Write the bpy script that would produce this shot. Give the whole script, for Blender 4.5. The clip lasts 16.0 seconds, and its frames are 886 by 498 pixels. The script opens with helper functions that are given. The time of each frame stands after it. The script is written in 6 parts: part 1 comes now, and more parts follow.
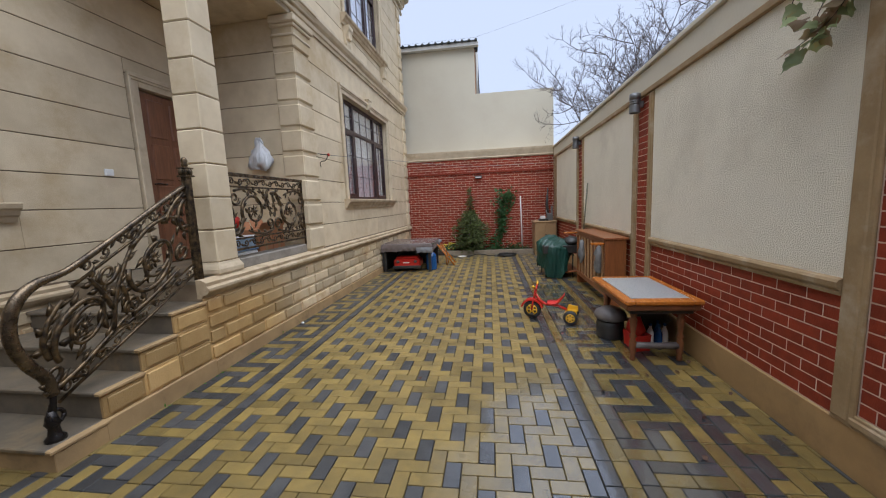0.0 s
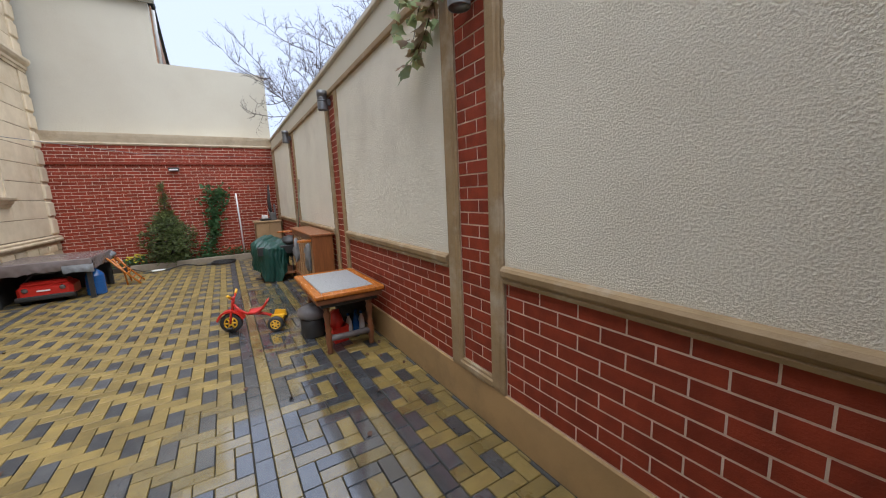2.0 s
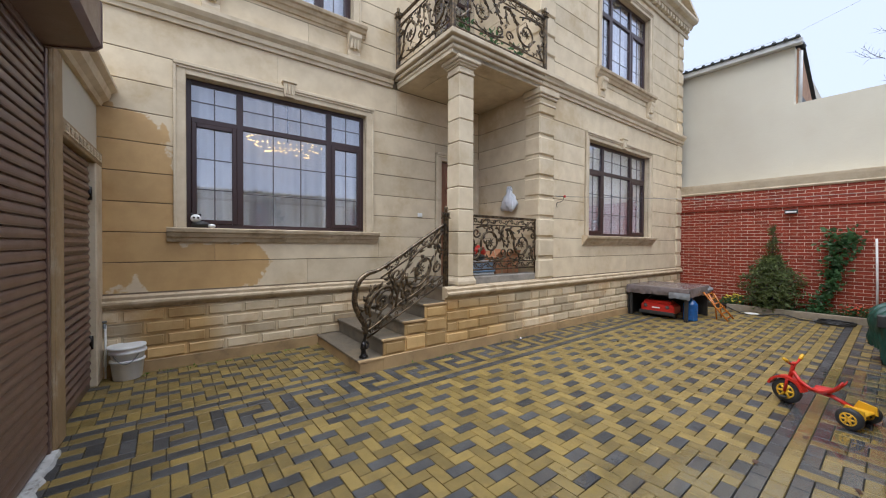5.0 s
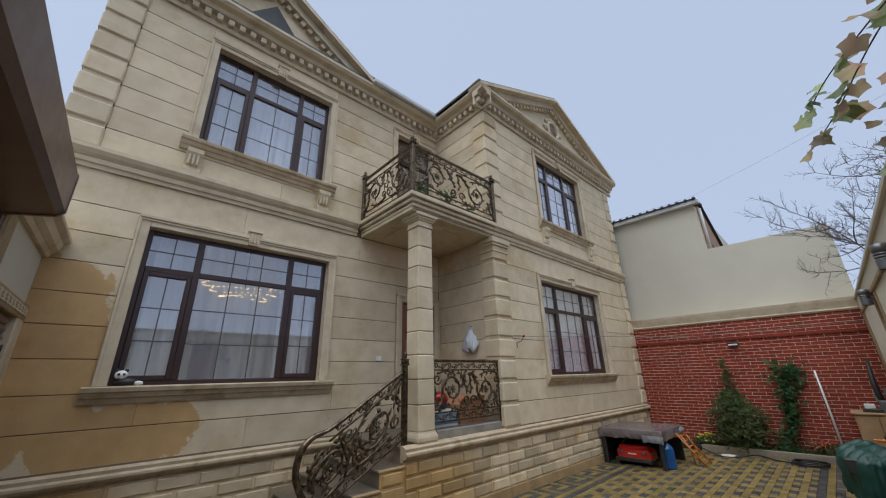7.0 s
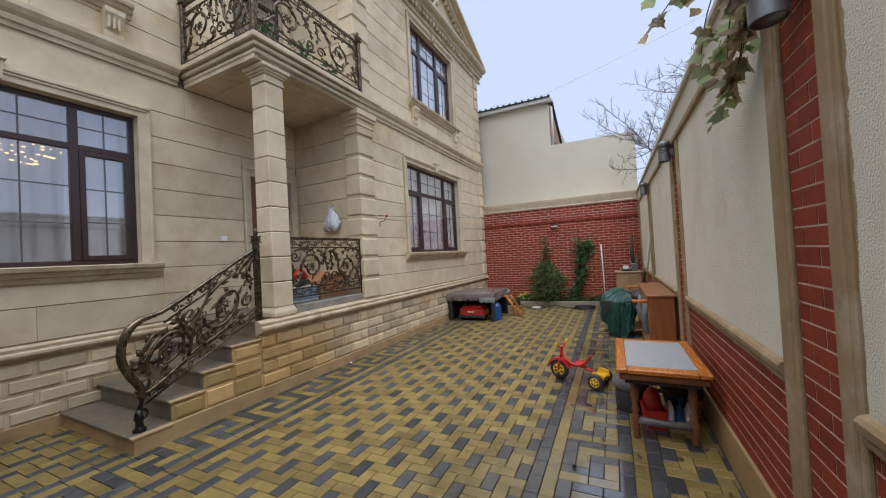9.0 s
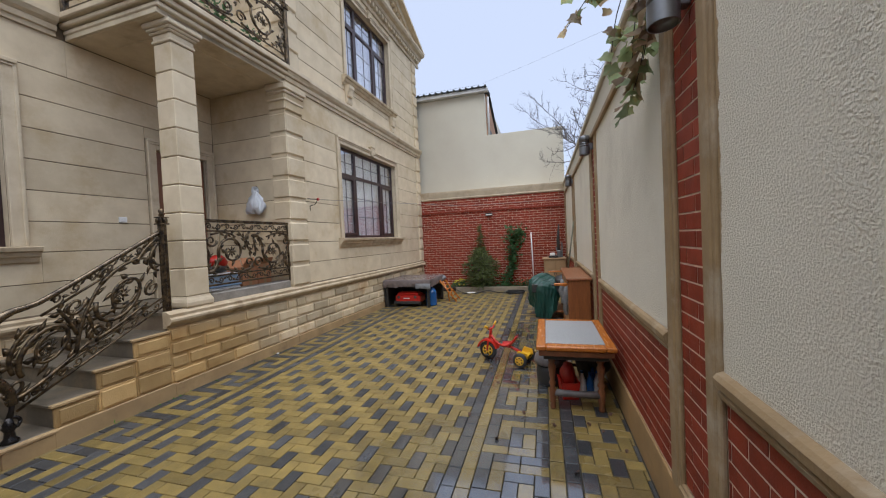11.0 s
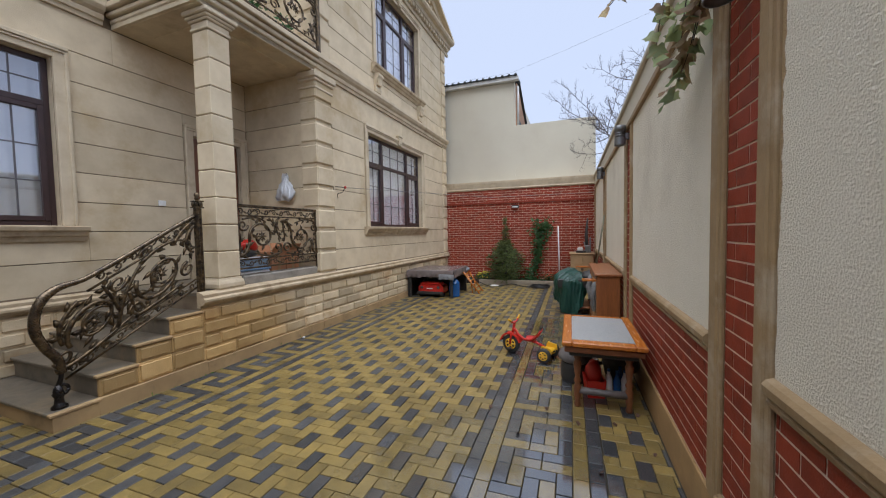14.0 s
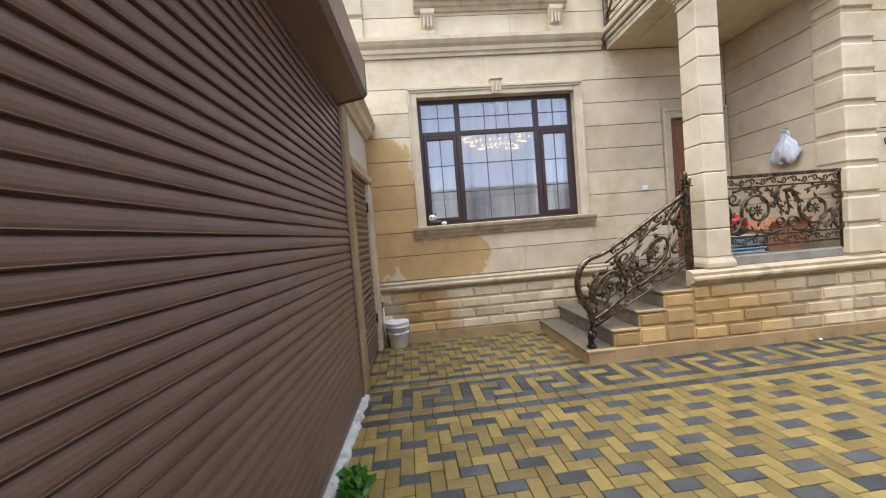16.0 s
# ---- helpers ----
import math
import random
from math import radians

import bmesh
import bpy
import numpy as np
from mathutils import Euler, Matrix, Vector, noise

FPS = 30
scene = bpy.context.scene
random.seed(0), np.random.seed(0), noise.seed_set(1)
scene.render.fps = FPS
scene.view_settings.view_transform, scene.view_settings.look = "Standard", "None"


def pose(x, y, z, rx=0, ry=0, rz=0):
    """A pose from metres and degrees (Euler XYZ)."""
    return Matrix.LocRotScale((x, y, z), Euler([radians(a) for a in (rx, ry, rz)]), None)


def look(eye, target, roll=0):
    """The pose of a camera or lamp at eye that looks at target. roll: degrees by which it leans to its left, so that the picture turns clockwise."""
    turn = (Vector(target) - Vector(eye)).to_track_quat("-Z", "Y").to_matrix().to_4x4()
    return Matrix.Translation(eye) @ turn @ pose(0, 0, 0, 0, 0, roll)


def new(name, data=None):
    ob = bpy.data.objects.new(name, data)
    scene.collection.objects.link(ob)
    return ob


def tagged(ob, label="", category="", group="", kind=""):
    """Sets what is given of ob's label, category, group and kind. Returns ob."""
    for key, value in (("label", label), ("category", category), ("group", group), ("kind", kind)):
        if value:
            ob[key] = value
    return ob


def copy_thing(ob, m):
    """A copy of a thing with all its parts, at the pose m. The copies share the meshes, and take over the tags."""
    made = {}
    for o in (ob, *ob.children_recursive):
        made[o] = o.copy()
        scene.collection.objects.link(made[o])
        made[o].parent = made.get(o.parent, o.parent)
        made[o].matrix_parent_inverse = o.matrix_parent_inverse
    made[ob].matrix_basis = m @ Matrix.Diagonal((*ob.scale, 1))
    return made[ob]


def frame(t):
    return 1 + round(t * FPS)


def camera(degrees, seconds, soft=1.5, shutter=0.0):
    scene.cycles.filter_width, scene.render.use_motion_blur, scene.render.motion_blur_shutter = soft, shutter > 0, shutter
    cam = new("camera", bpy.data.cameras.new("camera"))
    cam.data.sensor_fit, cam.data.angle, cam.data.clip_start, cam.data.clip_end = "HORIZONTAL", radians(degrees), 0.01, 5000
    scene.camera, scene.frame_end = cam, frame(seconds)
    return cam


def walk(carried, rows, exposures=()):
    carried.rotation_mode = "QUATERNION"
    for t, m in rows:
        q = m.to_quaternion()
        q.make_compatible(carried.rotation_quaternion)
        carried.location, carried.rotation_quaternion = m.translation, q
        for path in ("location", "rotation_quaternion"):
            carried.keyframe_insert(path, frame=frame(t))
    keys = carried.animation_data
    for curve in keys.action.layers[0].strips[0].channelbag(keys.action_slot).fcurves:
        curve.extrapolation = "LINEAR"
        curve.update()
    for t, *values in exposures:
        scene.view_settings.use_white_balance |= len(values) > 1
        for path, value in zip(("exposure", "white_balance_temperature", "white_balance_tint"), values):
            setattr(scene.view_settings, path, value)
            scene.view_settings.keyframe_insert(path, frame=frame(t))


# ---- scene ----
# camera and its walk
cam = camera(102.4, 16.0, soft=1.1)
PATH = [
    (0, (0.284, 0.174, 1.579), (0.017, 2.14, 1.328), -2.5),
    (0.5, (0.324, 0.096, 1.561), (0.603, 2.057, 1.282), -1.1),
    (1, (0.514, 0.066, 1.542), (1.11, 1.94, 1.174), -1.3),
    (1.5, (0.68, 0.09, 1.534), (1.474, 1.898, 1.215), -1.7),
    (2, (0.893, 0.274, 1.502), (1.915, 1.965, 1.189), -2.5),
    (2.5, (1.001, 0.452, 1.562), (1.805, 2.24, 1.166), -3.2),
    (3, (1.206, 0.421, 1.556), (1.093, 2.384, 1.189), 1.2),
    (3.5, (1.275, 0.279, 1.577), (0.647, 2.149, 1.249), 0.9),
    (4, (1.338, 0.126, 1.576), (0.259, 1.79, 1.317), 1.1),
    (4.5, (1.455, 0.038, 1.554), (-0.101, 1.284, 1.392), 4.0),
    (5, (1.488, 0.049, 1.57), (-0.088, 1.28, 1.541), 0.3),
    (5.2, (1.488, 0.059, 1.593), (-0.04, 1.347, 1.668), -0.1),
    (7.5, (1.583, 0.055, 1.803), (0.228, 1.349, 2.502), -1.4),
    (8, (1.563, 0.111, 1.707), (0.274, 1.576, 2.145), -2.0),
    (8.5, (1.521, 0.16, 1.659), (0.441, 1.835, 1.823), -2.7),
    (9, (1.522, 0.206, 1.648), (0.661, 2.01, 1.684), -3.1),
    (9.5, (1.532, 0.213, 1.64), (0.805, 2.076, 1.628), -2.8),
    (10, (1.557, 0.222, 1.63), (0.878, 2.103, 1.599), -2.8),
    (12.5, (1.607, 0.271, 1.603), (1.216, 2.231, 1.533), -2.3),
    (13, (1.591, 0.273, 1.601), (1.129, 2.217, 1.517), -2.1),
    (13.5, (1.571, 0.277, 1.599), (1.014, 2.196, 1.503), -1.7),
    (14, (1.562, 0.284, 1.596), (0.886, 2.164, 1.504), -1.1),
    (14.5, (1.529, 0.207, 1.586), (0.522, 1.93, 1.462), -1.1),
    (15, (1.471, 0.088, 1.599), (-0.059, 1.363, 1.419), -1.0),
    (15.5, (1.477, 0.012, 1.618), (-0.433, 0.585, 1.463), -3.0),
    (16, (1.356, -0.045, 1.588), (-0.633, 0.149, 1.518), -4.7),
]
walk(cam, [(t, look(eye, target, roll)) for t, eye, target, roll in PATH],
     exposures=[(t, e, 5850 if 7 < t < 8.2 else 5950, 8 if 7 < t < 8.2 else 11) for t, e in [(0, 0.8), (0.5, 0.97), (1, 1.02), (1.5, 1.2), (2, 1.08), (2.5, 1.2), (3, 0.92), (4, 1.02), (4.5, 0.98), (5, 1.05), (7.5, 0.27), (8, 0.5), (8.5, 0.68), (9, 0.74), (9.5, 0.81), (10, 0.78), (12.5, 0.75), (14, 0.75), (14.5, 0.8), (15, 0.95), (15.5, 1.32), (16, 1.58)]])

# world: overcast sky, soft high sun
world = bpy.data.worlds.new("overcast_sky")
scene.world = world
world.use_nodes = True
wn = world.node_tree
sky = wn.nodes.new("ShaderNodeTexSky")
sky.sky_type, sky.sun_disc = "NISHITA", False
sky.sun_elevation, sky.sun_rotation = radians(52), radians(200)
sky.air_density, sky.dust_density, sky.ozone_density = 1.0, 4.0, 1.0
cloud = wn.nodes.new("ShaderNodeMix")
cloud.data_type = "RGBA"
cloud.inputs[0].default_value = 0.86
cloud.inputs[7].default_value = (6.6, 7.2, 8.6, 1)
wn.links.new(sky.outputs[0], cloud.inputs[6])
wn.links.new(cloud.outputs[2], wn.nodes["Background"].inputs[0])
wn.nodes["Background"].inputs[1].default_value = 0.069
sun = new("sun", bpy.data.lights.new("sun", "SUN"))
sun.data.energy, sun.data.angle, sun.data.color = 2.5, radians(80), (1.0, 0.98, 0.95)
sun.matrix_world = look((1.6, -1.5, 16), (0, 3, 0))


# ---- mesh building ----
class MB:
    """Collects vertices and faces of one mesh."""

    def __init__(self):
        self.v, self.f, self.s = [], [], []

    def add(self, verts, faces, smooth=False):
        o = len(self.v)
        self.v += [tuple(p) for p in verts]
        self.f += [tuple(i + o for i in f) for f in faces]
        self.s += [smooth] * len(faces)
        return self

    def box(self, x0, x1, y0, y1, z0, z1):
        v = [(x, y, z) for x in (x0, x1) for y in (y0, y1) for z in (z0, z1)]
        return self.add(v, [(0, 1, 3, 2), (4, 6, 7, 5), (0, 4, 5, 1), (2, 3, 7, 6), (0, 2, 6, 4), (1, 5, 7, 3)])

    def bbox(self, x0, x1, y0, y1, z0, z1, c=0.006):
        """A box with chamfered edges."""
        lo, hi = (min(x0, x1), min(y0, y1), min(z0, z1)), (max(x0, x1), max(y0, y1), max(z0, z1))
        c = min(c, 0.45 * min(h - l for l, h in zip(lo, hi)))
        v, ix = [], {}
        for i in (0, 1):
            for j in (0, 1):
                for k in (0, 1):
                    p = [(lo, hi)[b][a] for a, b in enumerate((i, j, k))]
                    d = [(c, -c)[b] for b in (i, j, k)]
                    for a in range(3):
                        q = [p[m] + (0 if m == a else d[m]) for m in range(3)]
                        ix[i, j, k, a] = len(v)
                        v.append(q)
        f = []
        for a in range(3):
            b, e = [m for m in range(3) if m != a]
            for s in (0, 1):
                cs = []
                for p, q in ((0, 0), (1, 0), (1, 1), (0, 1)):
                    t = [0, 0, 0]
                    t[a], t[b], t[e] = s, p, q
                    cs.append(ix[(*t, a)])
                flip = (s == 0) != (a == 1)
                f.append(tuple(cs[::-1]) if flip else tuple(cs))
            for p in (0, 1):
                for q in (0, 1):
                    t0, t1 = [0, 0, 0], [0, 0, 0]
                    t0[a], t1[a] = 0, 1
                    t0[b] = t1[b] = p
                    t0[e] = t1[e] = q
                    f.append((ix[(*t0, b)], ix[(*t1, b)], ix[(*t1, e)], ix[(*t0, e)]))
        for i in (0, 1):
            for j in (0, 1):
                for k in (0, 1):
                    f.append((ix[i, j, k, 0], ix[i, j, k, 1], ix[i, j, k, 2]))
        return self.add(v, f)

    def prism(self, poly, axis, a0, a1):
        """Extrudes a polygon along an axis; its points are in the two other axes, in order."""
        n = len(poly)
        def put(p, a):
            q = list(p)
            q.insert(axis, a)
            return q
        v = [put(p, a0) for p in poly] + [put(p, a1) for p in poly]
        f = [(i, (i + 1) % n, n + (i + 1) % n, n + i) for i in range(n)]
        return self.add(v, f + [tuple(range(n))[::-1], tuple(range(n, 2 * n))])

    def tube(self, pts, r, n=6, caps=True, flat=1.0):
        pts = [Vector(p) for p in pts]
        m = len(pts)
        rs = r if isinstance(r, (list, tuple)) else [r] * m
        d = (pts[1] - pts[0]).normalized()
        u = d.cross(Vector((0, 0, 1)))
        if u.length < 0.1:
            u = d.cross(Vector((1, 0, 0)))
        u.normalize()
        v = []
        for i, p in enumerate(pts):
            d = (pts[min(i + 1, m - 1)] - pts[max(i - 1, 0)])
            d = d.normalized() if d.length > 1e-9 else Vector((0, 0, 1))
            u = (u - d * u.dot(d))
            u = u.normalized() if u.length > 1e-6 else d.orthogonal().normalized()
            w = d.cross(u)
            for k in range(n):
                a = 2 * math.pi * k / n
                v.append(p + (u * math.cos(a) * flat + w * math.sin(a)) * rs[i])
        f = [(i * n + k, i * n + (k + 1) % n, (i + 1) * n + (k + 1) % n, (i + 1) * n + k) for i in range(m - 1) for k in range(n)]
        if caps:
            f += [tuple(range(n))[::-1], tuple(range((m - 1) * n, m * n))]
        return self.add(v, f, True)

    def lathe(self, prof, x=0, y=0, z=0, n=16, axis=2, sm=True):
        """Turns a profile of (radius, height) round an axis through x, y, z."""
        v = []
        for r, h in prof:
            for k in range(n):
                a = 2 * math.pi * k / n
                q = [r * math.cos(a), r * math.sin(a)]
                q.insert(axis, h)
                v.append((q[0] + x, q[1] + y, q[2] + z))
        m = len(prof)
        f = [(i * n + k, i * n + (k + 1) % n, (i + 1) * n + (k + 1) % n, (i + 1) * n + k) for i in range(m - 1) for k in range(n)]
        return self.add(v, f + [tuple(range(n))[::-1], tuple(range((m - 1) * n, m * n))], sm)

    def sphere(self, x, y, z, rx, ry=None, rz=None, n=10, rings=6):
        ry, rz = ry or rx, rz or rx
        prof = [(math.sin(math.pi * max(i, 0.04) / rings) if i < rings else 0.02, -math.cos(math.pi * i / rings)) for i in range(rings + 1)]
        o = len(self.v)
        self.lathe(prof, 0, 0, 0, n)
        for i in range(o, len(self.v)):
            a, b, c = self.v[i]
            self.v[i] = (x + a * rx, y + b * ry, z + c * rz)
        return self

    def disp(self, amount, scale, seed=0.0):
        self.v = [tuple(Vector(p) + amount * noise.noise_vector(Vector(p) * scale + Vector((seed, seed, seed)))) for p in self.v]
        return self

    def data(self, name, material):
        me = bpy.data.meshes.new(name)
        me.from_pydata(self.v, [], self.f)
        me.polygons.foreach_set("use_smooth", self.s)
        bm = bmesh.new()
        bm.from_mesh(me)
        bmesh.ops.recalc_face_normals(bm, faces=bm.faces)
        bm.to_mesh(me)
        bm.free()
        me.materials.append(material)
        return me


def part(name, mb, material, parent=None, label="", **tags):
    ob = new(name, mb.data(name, material))
    ob.parent = parent
    return tagged(ob, label, **tags)


def thing(name, label, category, x=0.0, y=0.0, z=0.0, rz=0.0, group=""):
    ob = new(name)
    ob.empty_display_size = 0.1
    ob.matrix_basis = pose(x, y, z, 0, 0, rz)
    return tagged(ob, label, category, group)


MESHES = {}


def piece(name, key, make, material, loc, parent, rz=0.0):
    """One of many alike pieces, an object of its own on a shared mesh."""
    if (name, key) not in MESHES:
        MESHES[name, key] = make().data(name, material)
    ob = new(name, MESHES[name, key])
    ob.matrix_basis = pose(*loc, 0, 0, rz)
    ob.parent = parent
    return ob


# ---- materials ----
def mat(name, col, col2=None, scale=4.0, rough=0.7, bump=0.15, bscale=60.0, metal=0.0, rand=None, amt=0.15, spec=0.5, stain=None, samt=0.5, sscale=1.2, rvar=0.1, detail=5.0, mid=0.5, stretch=None, bdist=0.01, bramp=None, wet=(), wetcol=None, wetrough=0.25, wetnoise=0.5, wetscale=3.0, edge=0.06, film=0.0):
    """Two-colour grain, a larger stain, piece-to-piece variation and fine relief."""
    m = bpy.data.materials.new(name)
    m.use_nodes = True
    t = m.node_tree
    N, L = t.nodes, t.links
    b = N["Principled BSDF"]
    geo = N.new("ShaderNodeNewGeometry")
    src = geo.outputs["Position"]
    if stretch:
        mp = N.new("ShaderNodeMapping")
        mp.inputs[3].default_value = stretch
        L.new(src, mp.inputs[0])
        src = mp.outputs[0]
    def nz(sc, d=detail, r=0.6):
        n = N.new("ShaderNodeTexNoise")
        n.inputs["Scale"].default_value, n.inputs["Detail"].default_value, n.inputs["Roughness"].default_value = sc, d, r
        L.new(src, n.inputs["Vector"])
        return n.outputs["Fac"]
    def ramp(fac, lo, hi):
        r = N.new("ShaderNodeMapRange")
        r.interpolation_type = "SMOOTHSTEP"
        r.inputs[1].default_value, r.inputs[2].default_value = lo, hi
        L.new(fac, r.inputs[0])
        return r.outputs[0]
    def mix(fac, a, c, kind="MIX"):
        x = N.new("ShaderNodeMix")
        x.data_type, x.blend_type = "RGBA", kind
        for s, val in ((x.inputs[0], fac), (x.inputs[6], a), (x.inputs[7], c)):
            if isinstance(val, (tuple, list)):
                s.default_value = (*val, 1)
            elif isinstance(val, float):
                s.default_value = val
            else:
                L.new(val, s)
        return x.outputs[2]
    c = mix(ramp(nz(scale), mid - 0.22, mid + 0.22), col, col2 or tuple(0.8 * q for q in col))
    if stain:
        c = mix(ramp(nz(sscale, 6.0, 0.65), 0.5, 0.72), c, mix(float(samt), c, stain))
    if rand:
        if rand == "obj":
            o = N.new("ShaderNodeObjectInfo").outputs["Random"]
        else:
            o = geo.outputs["Random Per Island"]
        h = N.new("ShaderNodeHueSaturation")
        r = N.new("ShaderNodeMapRange")
        r.inputs[3].default_value, r.inputs[4].default_value = 1 - amt, 1 + amt
        L.new(o, r.inputs[0])
        L.new(r.outputs[0], h.inputs["Value"])
        L.new(c, h.inputs["Color"])
        c = h.outputs[0]
    mask = None
    for centre, radius in wet:
        sub, div, ln = N.new("ShaderNodeVectorMath"), N.new("ShaderNodeVectorMath"), N.new("ShaderNodeVectorMath")
        sub.operation, div.operation, ln.operation = "SUBTRACT", "DIVIDE", "LENGTH"
        sub.inputs[1].default_value, div.inputs[1].default_value = centre, radius
        L.new(geo.outputs["Position"], sub.inputs[0])
        L.new(sub.outputs[0], div.inputs[0])
        L.new(div.outputs[0], ln.inputs[0])
        ma = N.new("ShaderNodeMath")
        ma.operation = "MULTIPLY_ADD"
        ma.inputs[1].default_value = wetnoise
        L.new(nz(wetscale, 4.0), ma.inputs[0])
        L.new(ln.outputs["Value"], ma.inputs[2])
        r = N.new("ShaderNodeMapRange")
        r.inputs[1].default_value, r.inputs[2].default_value = 1.0 + wetnoise / 2 + edge, 1.0 + wetnoise / 2 - edge
        L.new(ma.outputs[0], r.inputs[0])
        if mask:
            mx = N.new("ShaderNodeMath")
            mx.operation = "MAXIMUM"
            L.new(mask, mx.inputs[0])
            L.new(r.outputs[0], mx.inputs[1])
            mask = mx.outputs[0]
        else:
            mask = r.outputs[0]
    if mask:
        c = mix(mask, c, mix(1.0, c, wetcol, "MULTIPLY"))
    L.new(c, b.inputs["Base Color"])
    rr = N.new("ShaderNodeMapRange")
    rr.inputs[3].default_value, rr.inputs[4].default_value = max(0.02, rough - rvar), min(1, rough + rvar)
    L.new(nz(scale * 1.7), rr.inputs[0])
    rough_out = rr.outputs[0]
    if mask:
        rm = N.new("ShaderNodeMix")
        rm.inputs[3].default_value = wetrough
        L.new(mask, rm.inputs[0])
        L.new(rough_out, rm.inputs[2])
        rough_out = rm.outputs[0]
    L.new(rough_out, b.inputs["Roughness"])
    if mask and film:
        fm = N.new("ShaderNodeMath")
        fm.operation = "MULTIPLY"
        fm.inputs[1].default_value = film
        up, flat = N.new("ShaderNodeSeparateXYZ"), N.new("ShaderNodeMath")
        flat.operation = "GREATER_THAN"
        flat.inputs[1].default_value = 0.95
        L.new(geo.outputs["True Normal"], up.inputs[0])
        L.new(up.outputs[2], flat.inputs[0])
        top = N.new("ShaderNodeMath")
        top.operation = "MULTIPLY"
        L.new(mask, top.inputs[0])
        L.new(flat.outputs[0], top.inputs[1])
        L.new(top.outputs[0], fm.inputs[0])
        L.new(top.outputs[0], rm.inputs[0])
        L.new(fm.outputs[0], b.inputs["Coat Weight"])
        b.inputs["Coat Roughness"].default_value, b.inputs["Coat IOR"].default_value = 0.09, 2.5
    b.inputs["Metallic"].default_value = metal
    b.inputs["Specular IOR Level"].default_value = spec
    if bump:
        bp = N.new("ShaderNodeBump")
        bp.inputs["Strength"].default_value, bp.inputs["Distance"].default_value = bump, bdist
        hgt = nz(bscale, 4.0)
        L.new(ramp(hgt, *bramp) if bramp else hgt, bp.inputs["Height"])
        L.new(bp.outputs[0], b.inputs["Normal"])
    return m


LIME = (0.67, 0.56, 0.385)
DAMP_WALL = (((-3.95, -0.45, 2.05), (0.6, 0.72, 1.2)), ((-3.95, 0.45, 1.22), (0.6, 0.85, 0.36)))
DAMP_FOOT = (((-3.95, 0.15, 0.4), (0.5, 0.45, 0.6)), ((-2.45, 3.0, 0.3), (0.5, 1.5, 0.55)))
SMEAR = (((2.22, 1.82, 2.3), (0.3, 0.042, 0.9)), ((2.22, 1.82, 1.3), (0.3, 0.03, 0.5)))
PUDDLE = (((1.1, 2.1, 0.0), (0.95, 1.3, 0.5)), ((1.35, 5.3, 0.0), (0.5, 1.8, 0.5)))
M_STONE = mat("limestone", LIME, (0.57, 0.465, 0.31), 3.4, 0.78, 0.28, 95, rand="obj", amt=0.10, stain=(0.46, 0.335, 0.175), samt=0.75, sscale=1.1, detail=9.0, wet=DAMP_WALL, wetcol=(0.80, 0.62, 0.38), wetrough=0.55, wetnoise=1.1, wetscale=2.8, edge=0.02)
M_STONEJ = mat("limestone_moulding", (0.64, 0.54, 0.38), (0.53, 0.43, 0.29), 4.0, 0.75, 0.25, 95, stain=(0.36, 0.27, 0.165), samt=0.65, sscale=1.8, detail=9.0)
M_CAPST = mat("weathered_cap_stone", (0.56, 0.455, 0.31), (0.43, 0.33, 0.205), 5.0, 0.75, 0.25, 95, stain=(0.22, 0.155, 0.085), samt=0.7, sscale=3.5, detail=9.0)
M_JOINT = mat("stone_joint", (0.22, 0.165, 0.105), (0.15, 0.11, 0.07), 5, 0.9)
M_PLINTH = mat("plinth_stone", (0.61, 0.50, 0.335), (0.50, 0.395, 0.245), 4.0, 0.75, 0.55, 75, rand="obj", amt=0.30, stain=(0.40, 0.25, 0.11), samt=0.7, sscale=1.3, wet=DAMP_FOOT, wetcol=(0.86, 0.70, 0.45), wetrough=0.5, wetnoise=0.7, wetscale=2.0, edge=0.25)
M_PLBASE = mat("plinth_base_stone", (0.42, 0.285, 0.135), (0.31, 0.205, 0.10), 2.5, 0.7, 0.2, 50, stain=(0.15, 0.105, 0.055), samt=0.6, sscale=3.0)
M_BRICK = mat("red_painted_brick", (0.285, 0.043, 0.017), (0.20, 0.030, 0.012), 9, 0.62, 0.25, 120, rand="obj", amt=0.14, spec=0.3)
M_BRICKI = mat("red_brick", (0.285, 0.042, 0.018), (0.20, 0.031, 0.014), 9, 0.65, 0.2, 120, rand="isl", amt=0.18, spec=0.3)
M_MORTAR = mat("pale_mortar", (0.80, 0.655, 0.52), (0.70, 0.56, 0.44), 12, 0.9, 0.2, 150)
M_STUCCO = mat("cream_stucco", (0.85, 0.795, 0.655), (0.79, 0.735, 0.60), 1.2, 0.9, 0.65, 110, stain=(0.5, 0.44, 0.33), samt=0.3, sscale=0.8, bdist=0.017, bramp=(0.34, 0.88), wet=SMEAR, wetcol=(0.5, 0.37, 0.22), wetrough=0.8, wetnoise=1.8, wetscale=7.0, edge=0.05)
M_CREAM = mat("cream_render", (0.58, 0.545, 0.44), (0.54, 0.50, 0.40), 0.8, 0.9, 0.25, 30, stain=(0.45, 0.39, 0.29), samt=0.25, sscale=0.5)
M_TANTRIM = mat("tan_painted_trim", (0.34, 0.235, 0.12), (0.26, 0.175, 0.085), 5, 0.65, 0.25, 60, stain=(0.50, 0.43, 0.32), samt=0.6, sscale=3.0)
